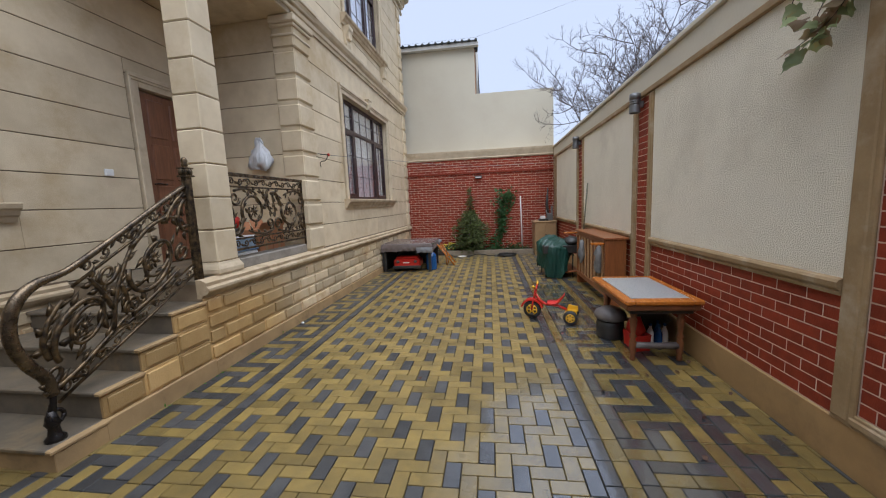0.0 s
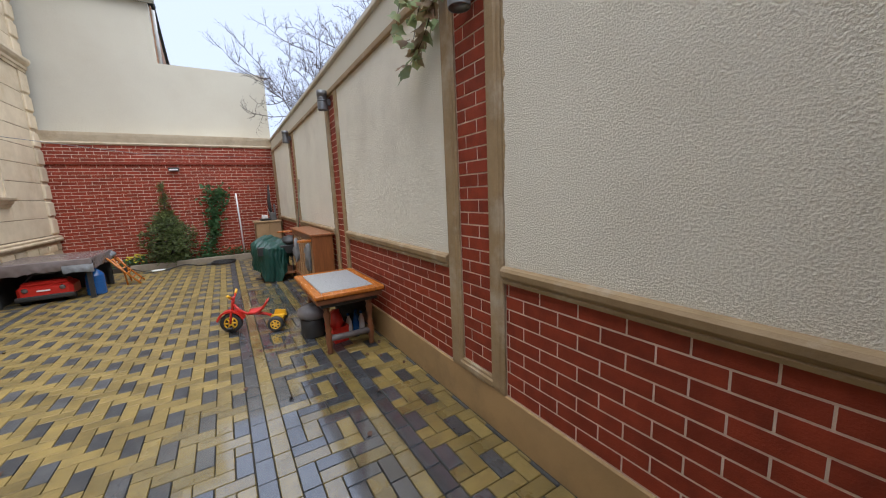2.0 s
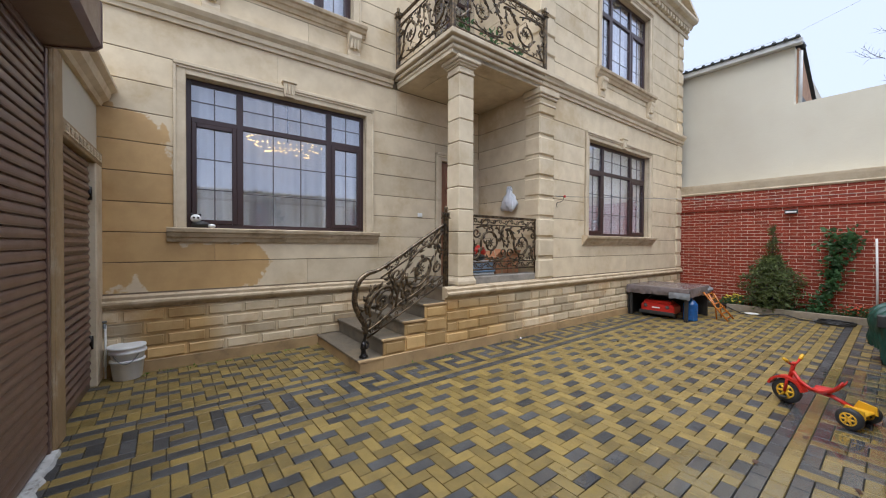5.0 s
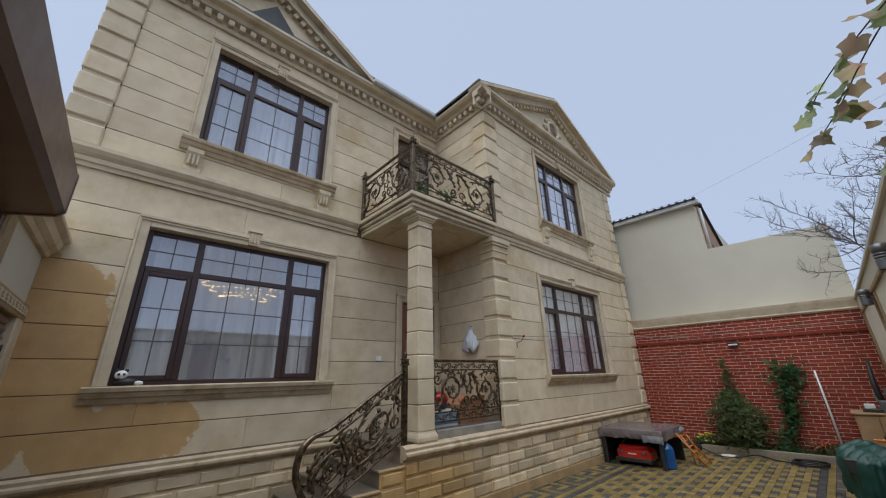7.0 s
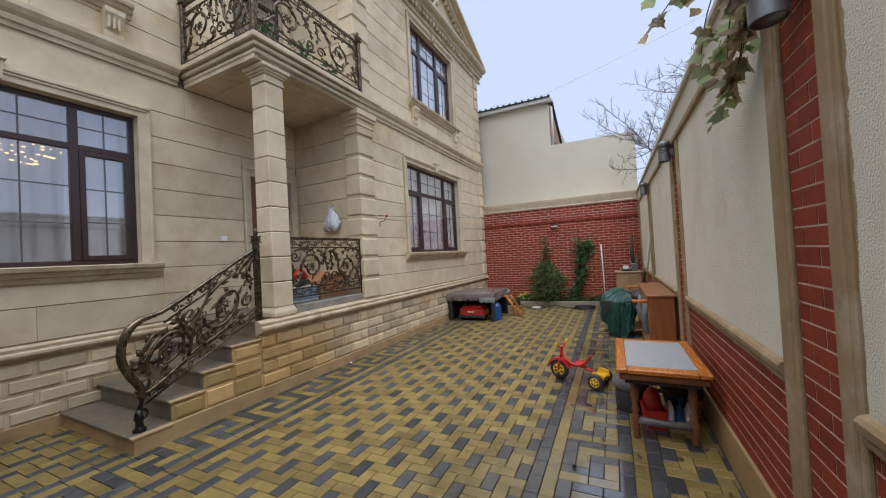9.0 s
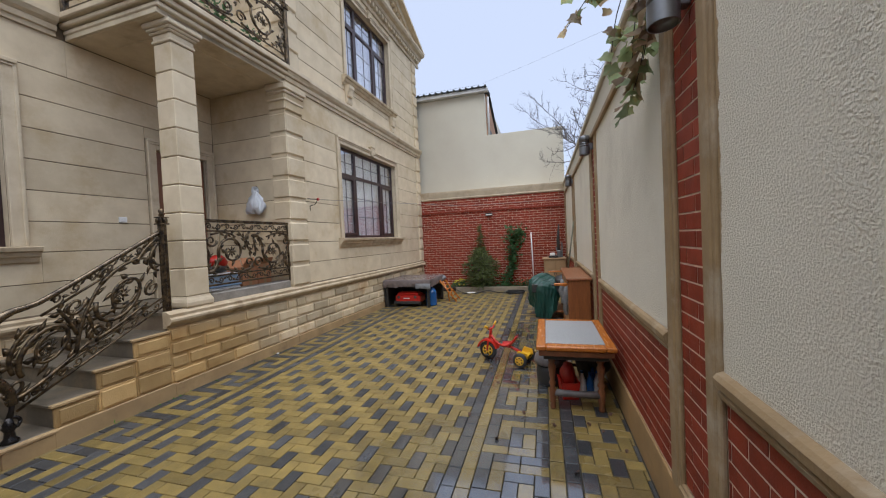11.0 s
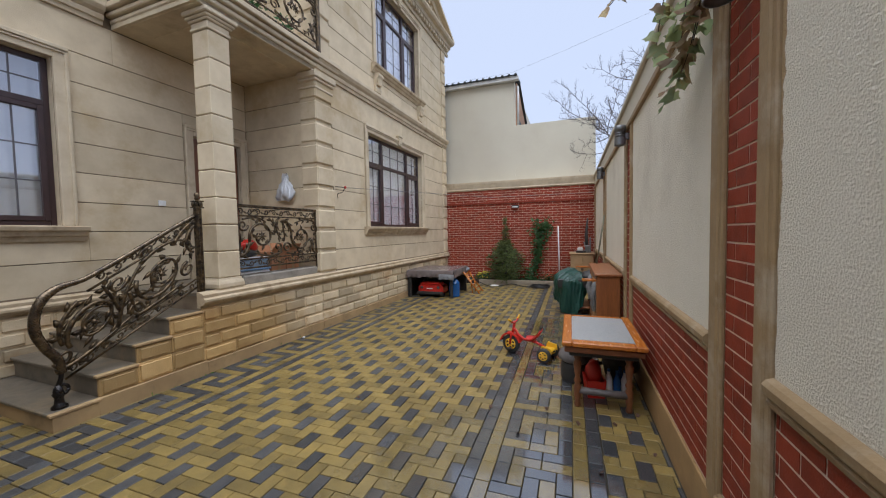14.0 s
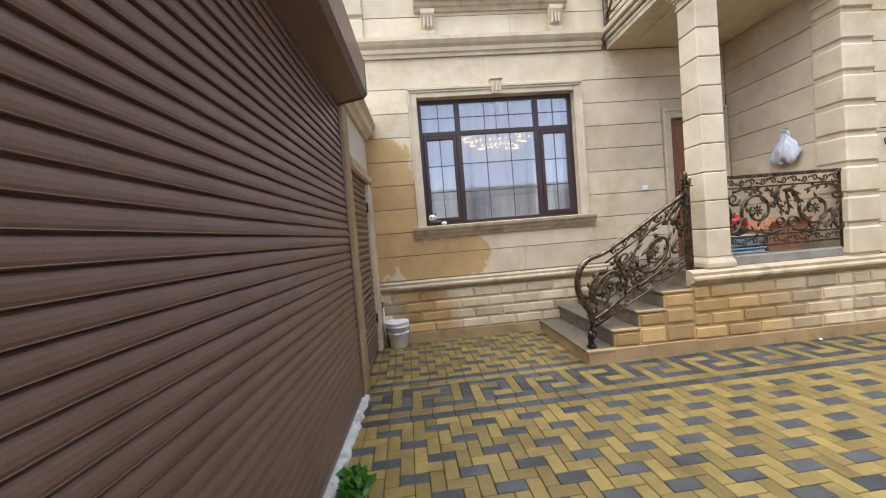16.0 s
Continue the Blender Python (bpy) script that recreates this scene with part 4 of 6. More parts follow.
# ---- shutter gate on the street side, askew like the house ----
standing = set(bpy.data.objects)
wall_g = part("wall_gate", MB().box(-2.33, 2.45, YG - 0.3, YG - 0.1, 2.95, 3.6).box(-4.2, -2.33, YG - 0.3, YG - 0.04, 2.60, 3.12).box(-2.6, -2.33, YG - 0.3, YG - 0.04, 0, 2.60).box(-4.2, -3.86, YG - 0.3, YG - 0.04, 0, 2.60), M_CREAM, label="gate wall with cream render above the shutters", category="wall", kind="structure")
M_THRESH = mat("worn_white_paint", (0.56, 0.57, 0.56), (0.40, 0.40, 0.385), 9, 0.75, 0.5, 60, stain=(0.12, 0.10, 0.07), samt=0.9, sscale=11)


def threshold_mesh():
    """A low strip with a ragged front edge."""
    mb, r = MB(), random.Random(3)
    ed = [(-2.34 + 0.06 * i, 0.05 + r.uniform(-0.016, 0.018)) for i in range(79)]
    n = len(ed)
    v = [(x, -0.06, 0.028) for x, y in ed] + [(x, y - 0.01, 0.028 + r.uniform(-0.004, 0.004)) for x, y in ed] + [(x, y, 0.012) for x, y in ed] + [(x, y + 0.004, -0.02) for x, y in ed]
    return mb.add(v, [(k * n + i, k * n + i + 1, (k + 1) * n + i + 1, (k + 1) * n + i) for k in range(3) for i in range(n - 1)])


shutter = thing("roller_shutter", "dark brown metal roller shutter gate, closed", "shutter", 0, YG, 0)
SL = 0.0735
for i in range(40):
    z = 0.045 + SL * i
    piece("slat", 0, lambda: MB().prism([(-0.07, 0.0), (-0.031, 0.0), (-0.029, 0.0035), (-0.013, 0.0042), (-0.009, 0.0062), (-0.0105, 0.009), (-0.008, 0.018), (-0.0085, 0.034), (-0.0125, 0.052), (-0.019, 0.066), (-0.025, 0.0715), (-0.031, 0.0735), (-0.07, 0.0735)], 0, -2.32, 2.4), M_SHUT, (0, 0, z), shutter)
part("box", MB().prism([(-0.07, 2.96), (0.25, 3.02), (0.29, 3.06), (0.29, 3.38), (0.24, 3.44), (-0.07, 3.44)], 0, -2.28, 2.4), M_SHUT, shutter)
part("box_end", MB().prism([(-0.07, 2.95), (0.252, 3.01), (0.296, 3.055), (0.296, 3.385), (0.243, 3.45), (-0.07, 3.45)], 0, -2.30, -2.275), M_SHUT, shutter)
part("guide_rail", MB().bbox(-2.33, -2.28, -0.09, 0.0, 0, 2.96, 0.004), M_SHUT, shutter)
part("threshold", threshold_mesh(), M_THRESH, shutter, "worn white painted threshold")
post = part("gate_post", MB().bbox(-2.60, -2.335, YG - 0.1, YG + 0.012, 0.0, 3.05, 0.008).bbox(-2.58, -2.36, YG, YG + 0.02, 0.02, 3.03, 0.006), M_TANTRIM, label="tan stone gate post", category="post", kind="structure")
part("gate_post", MB().bbox(-4.15, -3.85, YG - 0.1, YG + 0.0, 0.0, 2.44, 0.01), M_STONEJ, label="pale chipped stone door post", category="post", kind="structure")
lint = part("lintel", MB().bbox(-4.14, -2.60, YG - 0.1, YG + 0.005, 2.42, 2.58, 0.008), M_TANTRIM, label="carved stone lintel with a fret pattern", category="lintel", kind="structure")
for i in range(10):
    u = -2.68 - 0.14 * i
    part("fret", MB().bbox(u - 0.1, u, YG + 0.004, YG + 0.018, 2.46, 2.475, 0.002).bbox(u - 0.1, u - 0.085, YG + 0.004, YG + 0.017, 2.475, 2.54, 0.002).bbox(u - 0.085, u - 0.02, YG + 0.004, YG + 0.018, 2.525, 2.54, 0.002).bbox(u - 0.06, u - 0.045, YG + 0.004, YG + 0.017, 2.49, 2.525, 0.002), M_STONEJ, lint)
sdoor = part("door_2", MB().bbox(-3.84, -2.61, YG - 0.13, YG - 0.06, 0.0, 2.415, 0.006), M_SHUT, label="narrow brown louvred metal door, closed", category="door", kind="structure")
for i in range(29):
    piece("slat", 1, lambda: MB().prism([(0.0, 0.0), (0.02, 0.006), (0.034, 0.03), (0.022, 0.06), (0.0, 0.07)], 0, -3.73, -2.72), M_SHUT, (0, YG - 0.062, 0.1 + 0.08 * i), sdoor)
part("hinge", MB().tube([(-3.83, YG - 0.045, 2.02), (-3.83, YG - 0.045, 2.16)], 0.018), M_IRONB, sdoor)
part("hinge", MB().tube([(-3.83, YG - 0.045, 0.42), (-3.83, YG - 0.045, 0.56)], 0.018), M_IRONB, sdoor)
part("cornice_gate", MB().prism([(YG - 0.1, 3.12), (YG + 0.0, 3.12), (YG + 0.02, 3.16), (YG + 0.07, 3.2), (YG + 0.09, 3.28), (YG + 0.14, 3.32), (YG + 0.14, 3.36), (YG - 0.1, 3.38)], 0, -4.15, -2.3), M_STONEJ, label="moulded stone cornice over the gate wall", category="cornice", kind="structure")
part("wall_gate_back", MB().box(-4.4, 2.6, YG - 0.5, YG - 0.3, -0.1, 3.6), M_CREAM, label="plain wall behind the gate", category="wall", kind="structure")
for ob in bpy.data.objects:
    if ob not in standing and ob.parent is None:
        ob.matrix_basis = Matrix.Translation((-2.35, YG, 0)) @ Matrix.Rotation(radians(-3.0), 4, "Z") @ Matrix.Translation((2.35, -YG, 0)) @ ob.matrix_basis


# ---- wrought iron railings ----
standing = set(bpy.data.objects)


def curl(cx, cy, r0, r1, a0, turns, n=26):
    """A spiral in a plane, as (u, v) points."""
    return [(cx + (r0 + (r1 - r0) * i / n) * math.cos(radians(a0) + 2 * math.pi * turns * i / n), cy + (r0 + (r1 - r0) * i / n) * math.sin(radians(a0) + 2 * math.pi * turns * i / n)) for i in range(n + 1)]


def bez(p0, p1, p2, p3, n=14):
    out = []
    for i in range(n + 1):
        t = i / n
        out.append(tuple((1 - t) ** 3 * a + 3 * (1 - t) ** 2 * t * b + 3 * (1 - t) * t * t * c + t ** 3 * d for a, b, c, d in zip(p0, p1, p2, p3)))
    return out


def leaf(mb, f, u, v, ang, size, side=0.0):
    """A pointed cast leaf, ridged along the middle."""
    d, w = (math.cos(ang), math.sin(ang)), (-math.sin(ang), math.cos(ang))
    def at(a, b, h):
        return f(u + size * (a * d[0] + b * w[0]), v + size * (a * d[1] + b * w[1]), h)
    v8 = [at(0, 0, 0.0), at(0.35, 0.28, 0.0), at(0.7, 0.2, 0.002), at(1.1, 0.06, 0.008), at(0.7, -0.16, 0.002), at(0.35, -0.26, 0.0), at(0.5, 0.02, 0.014), at(0.15, 0.0, 0.008)]
    back = [at(0.4, 0.0, -0.008)]
    mb.add(v8 + back, [(0, 1, 7), (1, 2, 6), (1, 6, 7), (2, 3, 6), (3, 4, 6), (4, 5, 6), (5, 7, 6), (5, 0, 7), (0, 8, 1), (1, 8, 2), (2, 8, 3), (3, 8, 4), (4, 8, 5), (5, 8, 0)], True)


def rosette(mb, f, u, v, r):
    for i in range(8):
        a = math.pi * i / 4
        leaf(mb, f, u + 0.2 * r * math.cos(a), v + 0.2 * r * math.sin(a), a, r * 0.62)
    p = f(u, v, 0.008)
    mb.sphere(*p, r * 0.28, n=8, rings=5)


def stem(mb, f, pts, r0, r1=None, lv=0.0, every=4, n=6, leaves=None):
    """A tapering iron stem; its leaves are collected as meshes of their own."""
    r1 = r0 if r1 is None else r1
    r0, r1, lv = 1.55 * r0, 1.5 * r1, 1.6 * lv
    m = len(pts)
    mb.tube([f(*p, 0) for p in pts], [r0 + (r1 - r0) * i / (m - 1) for i in range(m)], n)
    if lv:
        for i in range(2, m - 2, every):
            a = math.atan2(pts[i + 1][1] - pts[i - 1][1], pts[i + 1][0] - pts[i - 1][0])
            lm1 = MB()
            leaf(lm1, f, *pts[i], a + (0.7 if (i // every) % 2 else -0.7), lv)
            leaves.append(lm1)


def panel(parent, f, L, H, flip=False):
    """Scrollwork filling an oblong L by H: two large volutes with rosettes, acanthus stems, small scrolls."""
    def g(u, v, h):
        return f(L - u if flip else u, v, h)
    w = L / 2
    for k in (0, 1):
        o, up = k * w, k == 0
        def q(u, v, h=0.0, o=o, up=up):
            return g(o + u, v if up else H - v, h)
        def scroll(pts, r0, r1, lv=0.0, every=4, name="scroll"):
            mb, lvs = MB(), []
            stem(mb, q, pts, r0, r1, lv, every, leaves=lvs)
            st = part(name, mb, M_IRON, parent)
            for lm1 in lvs:
                part("leaf", lm1, M_IRON, st)
        m = min(w, H)
        big = curl(0.52 * w, 0.52 * H, 0.36 * m, 0.14 * m, 200, -1.15)
        scroll(big, 0.013, 0.008, 0.06, 3, "volute")
        ro = MB()
        rosette(ro, q, 0.52 * w, 0.52 * H, 0.13 * m + 0.016)
        part("rosette", ro, M_IRON, parent)
        scroll(bez((0, 0.12 * H), (0.12 * w, 0.0), (0.2 * w, 0.2 * H), big[0]), 0.014, 0.013, 0.055, 2)
        scroll(bez((0.98 * w, 0.12 * H), (0.75 * w, 0.0), (0.6 * w, 0.02 * H), (0.36 * w, 0.14 * H)), 0.012, 0.008, 0.055, 2)
        scroll(curl(0.9 * w, 0.25 * H, 0.12 * H, 0.03 * H, 270, 1.3, 18), 0.010, 0.007)
        scroll(curl(0.12 * w, 0.78 * H, 0.14 * H, 0.03 * H, 0, -1.3, 18), 0.010, 0.007)
        scroll(bez((0.12 * w, 0.92 * H), (0.35 * w, 1.0 * H), (0.5 * w, 0.98 * H), (0.62 * w, 0.86 * H)), 0.010, 0.007, 0.05, 2)
        scroll(bez((0.95 * w, 0.98 * H), (0.8 * w, 0.9 * H), (0.84 * w, 0.6 * H), (0.98 * w, 0.45 * H)), 0.011, 0.008, 0.055, 2)
        scroll(bez((0.05 * w, 0.10 * H), (0.0 * w, 0.3 * H), (0.12 * w, 0.45 * H), (0.04 * w, 0.62 * H)), 0.010, 0.007, 0.05, 3)
        scroll(bez((0.80 * w, 0.62 * H), (0.9 * w, 0.75 * H), (0.75 * w, 0.9 * H), (0.70 * w, 0.97 * H)), 0.009, 0.007, 0.05, 3)


def frieze(parent, f, L, v0, v1):
    """A running row of small S-scrolls between two rails, in the middle part of each half."""
    h = v1 - v0
    step = h * 1.35
    n = max(2, int(L / step))
    for i in range(n):
        mb, u, s = MB(), (i + 0.5) * L / n, (1 if i % 2 else -1)
        stem(mb, f, [(p, (v0 + v1) / 2 + s * (q - (v0 + v1) / 2)) for p, q in curl(u, (v0 + v1) / 2, 0.40 * h, 0.10 * h, 200, 1.2, 12)], 0.0065, 0.005, 0, n=5)
        leaf(mb, f, u + 0.3 * step, (v0 + v1) / 2, 0.6 * s, h * 0.6)
        part("frieze_scroll", mb, M_IRON, parent)


def newel(parent, x, y, z0, z1, s=0.032):
    mb = MB().bbox(x - s, x + s, y - s, y + s, z0, z1 - 0.12, 0.006)
    for k in (-0.5, 0.5):
        mb.bbox(x - s - 0.005, x + s + 0.005, y + k * s - 0.008, y + k * s + 0.008, z0 + 0.05, z1 - 0.2, 0.004)
        mb.bbox(x + k * s - 0.008, x + k * s + 0.008, y - s - 0.005, y + s + 0.005, z0 + 0.05, z1 - 0.2, 0.004)
    part("newel_post", mb, M_IRON, parent)
    col = MB()
    for i in range(8):
        a = math.pi * i / 4
        col.sphere(x + 0.042 * math.cos(a), y + 0.042 * math.sin(a), z1 - 0.12, 0.016, 0.016, 0.035, 6, 5)
    col.bbox(x - 0.052, x + 0.052, y - 0.052, y + 0.052, z1 - 0.165, z1 - 0.15, 0.004).bbox(x - 0.05, x + 0.05, y - 0.05, y + 0.05, z1 - 0.09, z1 - 0.078, 0.004)
    part("newel_collar", col, M_IRON, parent)
    part("finial", MB().lathe([(0.012, -0.078), (0.03, -0.06), (0.022, -0.04), (0.03, -0.015), (0.02, 0.01), (0.003, 0.02)], x, y, z1, 10), M_IRON, parent)


# stair railing
RX = -2.52
stair_rail = thing("stair_railing", "black wrought iron stair railing with bronze-washed scrolls and curled end", "railing", RX, 1.98, 0.155)
SO = Vector((RX, 1.98, 0.155))


def sy(u, v, h):
    """Along the flight: u is the way forward, v the height over the sloping line of the lower rail."""
    return Vector((RX + h, 2.025 + u, 0.385 + 0.535 * u + v)) - SO


LS = 1.17
curve = [(2.01, 0.45), (1.99, 0.57), (1.92, 0.69), (1.865, 0.84), (1.875, 1.00), (1.935, 1.12), (2.03, 1.19), (2.14, 1.22), (2.23, 1.255)]
hand = [Vector((RX, y, z)) - SO for y, z in curve + [(2.49, 1.405), (2.87, 1.64), (3.22, 1.85)]]
def smooth_path(p, k=5):
    out = []
    for i in range(len(p) - 1):
        a, b, c, d = p[max(i - 1, 0)], p[i], p[i + 1], p[min(i + 2, len(p) - 1)]
        for j in range(k):
            t = j / k
            out.append(0.5 * ((2 * b) + (c - a) * t + (2 * a - 5 * b + 4 * c - d) * t * t + (3 * b - a - 3 * c + d) * t ** 3))
    return out + [p[-1]]


part("handrail", MB().tube(smooth_path(hand), [0.036 if i < 25 else max(0.023, 0.036 - 0.0012 * (i - 25)) for i in range(56)], 10, flat=0.9), M_BRONZE, stair_rail, "smooth bronze-washed handrail")
part("lower_handrail", MB().tube([Vector((RX, 2.21, 1.125)) - SO, Vector((RX, 3.22, 1.73)) - SO], 0.011), M_IRON, stair_rail)
part("bottom_rail", MB().tube([sy(0, 0.0, 0), sy(LS, 0.0, 0)], 0.012), M_IRON, stair_rail)
part("bottom_rail", MB().tube([sy(-0.02, 0.10, 0), sy(LS, 0.10, 0)], 0.010), M_IRON, stair_rail)
frieze(stair_rail, sy, LS, 0.008, 0.094)
def syt(u, v, h):
    return Vector((RX + h, 2.25 + u, 1.15 + 0.595 * u + v)) - SO
frieze(stair_rail, syt, 0.95, 0.012, 0.105)
# volutes that fill the sloping field
def field_scroll(pts, r0, r1, lv=0.0, every=3, name="scroll"):
    mb, lvs = MB(), []
    stem(mb, sy, pts, r0, r1, lv, every, leaves=lvs)
    st = part(name, mb, M_IRON, stair_rail)
    for lm1 in lvs:
        part("leaf", lm1, M_IRON, st)


for u, v, r, s in ((0.22, 0.34, 0.20, 1), (0.80, 0.40, 0.24, -1)):
    field_scroll(curl(u, v, r, 0.07, 210 if s > 0 else 160, -1.2 * s), 0.014, 0.008, 0.065, 2, "volute")
    field_scroll(curl(u, v, r * 0.62, 0.05, 30 if s > 0 else 330, 0.7 * s, 16), 0.010, 0.007, 0.05, 4)
    ro = MB()
    rosette(ro, sy, u, v, 0.085)
    part("rosette", ro, M_IRON, stair_rail)
for p in (((-0.06, 0.12), (0.10, 0.05), (0.3, 0.12), (0.52, 0.16)), ((0.40, 0.14), (0.44, 0.35), (0.47, 0.45), (0.62, 0.62)), ((0.42, 0.30), (0.36, 0.50), (0.32, 0.55), (0.30, 0.62)),
          ((1.16, 0.72), (1.04, 0.62), (1.06, 0.5), (1.16, 0.42)), ((0.62, 0.62), (0.78, 0.72), (0.98, 0.70), (1.06, 0.60)), ((0.56, 0.14), (0.70, 0.12), (0.86, 0.14), (1.02, 0.16)),
          ((0.0, 0.30), (-0.06, 0.45), (0.02, 0.55), (0.12, 0.60)), ((0.50, 0.42), (0.54, 0.3), (0.52, 0.22), (0.60, 0.14)), ((0.95, 0.64), (1.0, 0.72), (1.08, 0.76), (1.17, 0.78))):
    field_scroll(bez(*p), 0.013, 0.009, 0.06, 2)
for c in ((1.08, 0.28, 0.08, 0.02, 90, 1.3), (0.42, 0.56, 0.08, 0.02, 0, -1.3), (0.0, 0.19, 0.065, 0.02, 180, 1.3), (0.56, 0.20, 0.07, 0.02, 180, -1.3), (0.66, 0.70, 0.05, 0.015, 180, -1.3)):
    field_scroll(curl(*c, 16), 0.011, 0.007)
foot = MB().lathe([(0.055, 0), (0.055, 0.02), (0.035, 0.04), (0.03, 0.09), (0.045, 0.12), (0.03, 0.15), (0.022, 0.2)], 0, 0.0, 0, 12)
foot.tube([Vector((0, 0.0, 0.18)), Vector((0, 0.02, 0.25)), Vector((0, 0.03, 0.32))], [0.024, 0.018, 0.02], 8)
foot.tube([Vector((0, 0.02 + 0.045 * math.cos(a), 0.15 + 0.045 * math.sin(a))) for a in [i * 0.45 for i in range(15)]], 0.014, 6)
part("scrolled_foot", foot, M_IRONB, stair_rail)
newel(stair_rail, 0, 3.25 - SO.y, 0.945 - SO.z, 2.10 - SO.z)

# porch railing on the terrace edge
porch_rail = thing("porch_railing", "black wrought iron porch railing with bronze-washed rosette scrolls", "railing", -2.50, 3.735, 1.07)
def py(u, v, h):
    return Vector((h, u, v))
LP = 1.49
for v, r in ((0.93, 0.02), (0.80, 0.010), (0.10, 0.012), (0.22, 0.010)):
    part("rail", MB().bbox(-r * 1.2, r * 1.2, 0, LP, v - r, v + r, 0.004), M_BRONZE if v > 0.9 else M_IRON, porch_rail)
for u in (0.0, LP):
    part("post", MB().bbox(-0.018, 0.018, u - 0.018, u + 0.018, -0.02, 0.93, 0.004), M_IRON, porch_rail)
panel(porch_rail, lambda u, v, h: py(u, v + 0.22, h), LP, 0.58)
frieze(porch_rail, py, LP, 0.81, 0.91)
frieze(porch_rail, py, LP, 0.11, 0.21)

# balcony railing, front and side
balc_rail = thing("balcony_railing", "black wrought iron balcony railing with scrolls and finials", "railing", XP + 0.06, 3.26, ZB0 + 0.28)
for v, r in ((0.92, 0.02), (0.79, 0.010), (0.07, 0.012), (0.17, 0.010)):
    part("rail", MB().bbox(-r, r, 0, 2.04, v - r, v + r, 0.004), M_IRON, balc_rail)
    part("rail", MB().bbox(-1.55, 0, -r, r, v - r, v + r, 0.004), M_IRON, balc_rail)
panel(balc_rail, lambda u, v, h: Vector((h, u, v + 0.17)), 2.04, 0.62)
frieze(balc_rail, lambda u, v, h: Vector((h, u, v)), 2.04, 0.80, 0.90)
panel(balc_rail, lambda u, v, h: Vector((-u, h, v + 0.17)), 1.55, 0.62, True)
for x, y in ((0, 0), (0, 2.04), (-1.55, 0)):
    newel(balc_rail, x, y, -0.0, 1.10)


turn_with_house(standing)


# ---- things in the yard ----
def plastic(name, c, rough=0.35):
    return mat(name, c, tuple(0.85 * q for q in c), 6, rough, 0.05, 60)


M_RED, M_YPL, M_TYRE = plastic("red_plastic", (0.55, 0.025, 0.015)), plastic("yellow_plastic", (0.75, 0.42, 0.02)), mat("black_tyre", (0.02, 0.02, 0.022), (0.03, 0.03, 0.03), 20, 0.6, 0.2, 80)
M_BLUE = plastic("blue_clear_plastic", (0.015, 0.085, 0.26), 0.15)
M_WHITE = plastic("white_plastic", (0.82, 0.82, 0.80), 0.4)
M_BAG = thin_leaf(mat("thin_white_bag", (0.82, 0.83, 0.85), (0.72, 0.74, 0.77), 9, 0.3, 0.5, 30), 0.18)
M_FILM = thin_leaf(mat("clear_film", (0.42, 0.43, 0.44), (0.3, 0.31, 0.32), 12, 0.15, 0.6, 40), 0.5)
M_ORANGE = mat("varnished_orange_wood", (0.50, 0.17, 0.025), (0.36, 0.11, 0.018), 5, 0.25, 0.1, 60, stretch=(8, 1, 8))
M_BROWN = mat("brown_turned_wood", (0.20, 0.075, 0.03), (0.12, 0.045, 0.02), 7, 0.35, 0.1, 70)
M_CRIB = mat("reddish_brown_varnished_wood", (0.30, 0.11, 0.035), (0.2, 0.07, 0.025), 4, 0.35, 0.1, 60, stretch=(8, 8, 1))
M_SLATW = mat("pale_slat_wood", (0.46, 0.26, 0.12), (0.36, 0.19, 0.085), 5, 0.45, 0.1, 60, stretch=(8, 8, 1))
M_GRANITE = mat("speckled_grey_slab", (0.46, 0.47, 0.47), (0.20, 0.215, 0.22), 85, 0.3, 0.1, 60, detail=2)
M_GREY = mat("grey_tarpaulin", (0.18, 0.145, 0.135), (0.115, 0.095, 0.09), 4, 0.24, 0.35, 14)
M_BLACK = mat("black_metal", (0.02, 0.02, 0.02), (0.035, 0.033, 0.03), 8, 0.5, 0.1, 60)
M_DUSTY = mat("dusty_grey", (0.15, 0.135, 0.13), (0.09, 0.08, 0.08), 9, 0.45, 0.2, 50)
M_GREEN = mat("dark_green_tarpaulin", (0.006, 0.055, 0.038), (0.004, 0.034, 0.025), 5, 0.48, 0.3, 40)
M_TANCAB = mat("tan_board", (0.40, 0.26, 0.13), (0.33, 0.21, 0.10), 5, 0.55, 0.1, 60)
M_TERRA = mat("terracotta", (0.45, 0.17, 0.075), (0.36, 0.13, 0.06), 7, 0.8, 0.15, 60)
M_GALV = mat("galvanised_metal", (0.22, 0.225, 0.23), (0.16, 0.165, 0.17), 9, 0.4, 0.05, 60, metal=0.6)
M_SOIL = mat("dark_soil", (0.045, 0.03, 0.02), (0.03, 0.022, 0.015), 14, 0.95, 0.6, 50)
M_CONC = mat("concrete", (0.30, 0.25, 0.18), (0.22, 0.18, 0.13), 5, 0.85, 0.3, 60)
M_BARK = mat("grey_bark", (0.11, 0.09, 0.08), (0.07, 0.06, 0.055), 12, 0.9, 0.3, 60)
M_NEEDLE = thin_leaf(mat("conifer_green", (0.175, 0.215, 0.07), (0.09, 0.125, 0.042), 14, 0.6, 0.0, rand="isl", amt=0.5))
M_IVY = thin_leaf(mat("ivy_leaf", (0.09, 0.19, 0.07), (0.05, 0.12, 0.045), 14, 0.4, 0.0, rand="isl", amt=0.35))
M_VINE = thin_leaf(mat("vine_leaf_turning", (0.38, 0.44, 0.24), (0.27, 0.34, 0.17), 9, 0.5, 0.15, 40, rand="obj", amt=0.4, stain=(0.42, 0.32, 0.12), samt=0.8, sscale=11), 0.65)
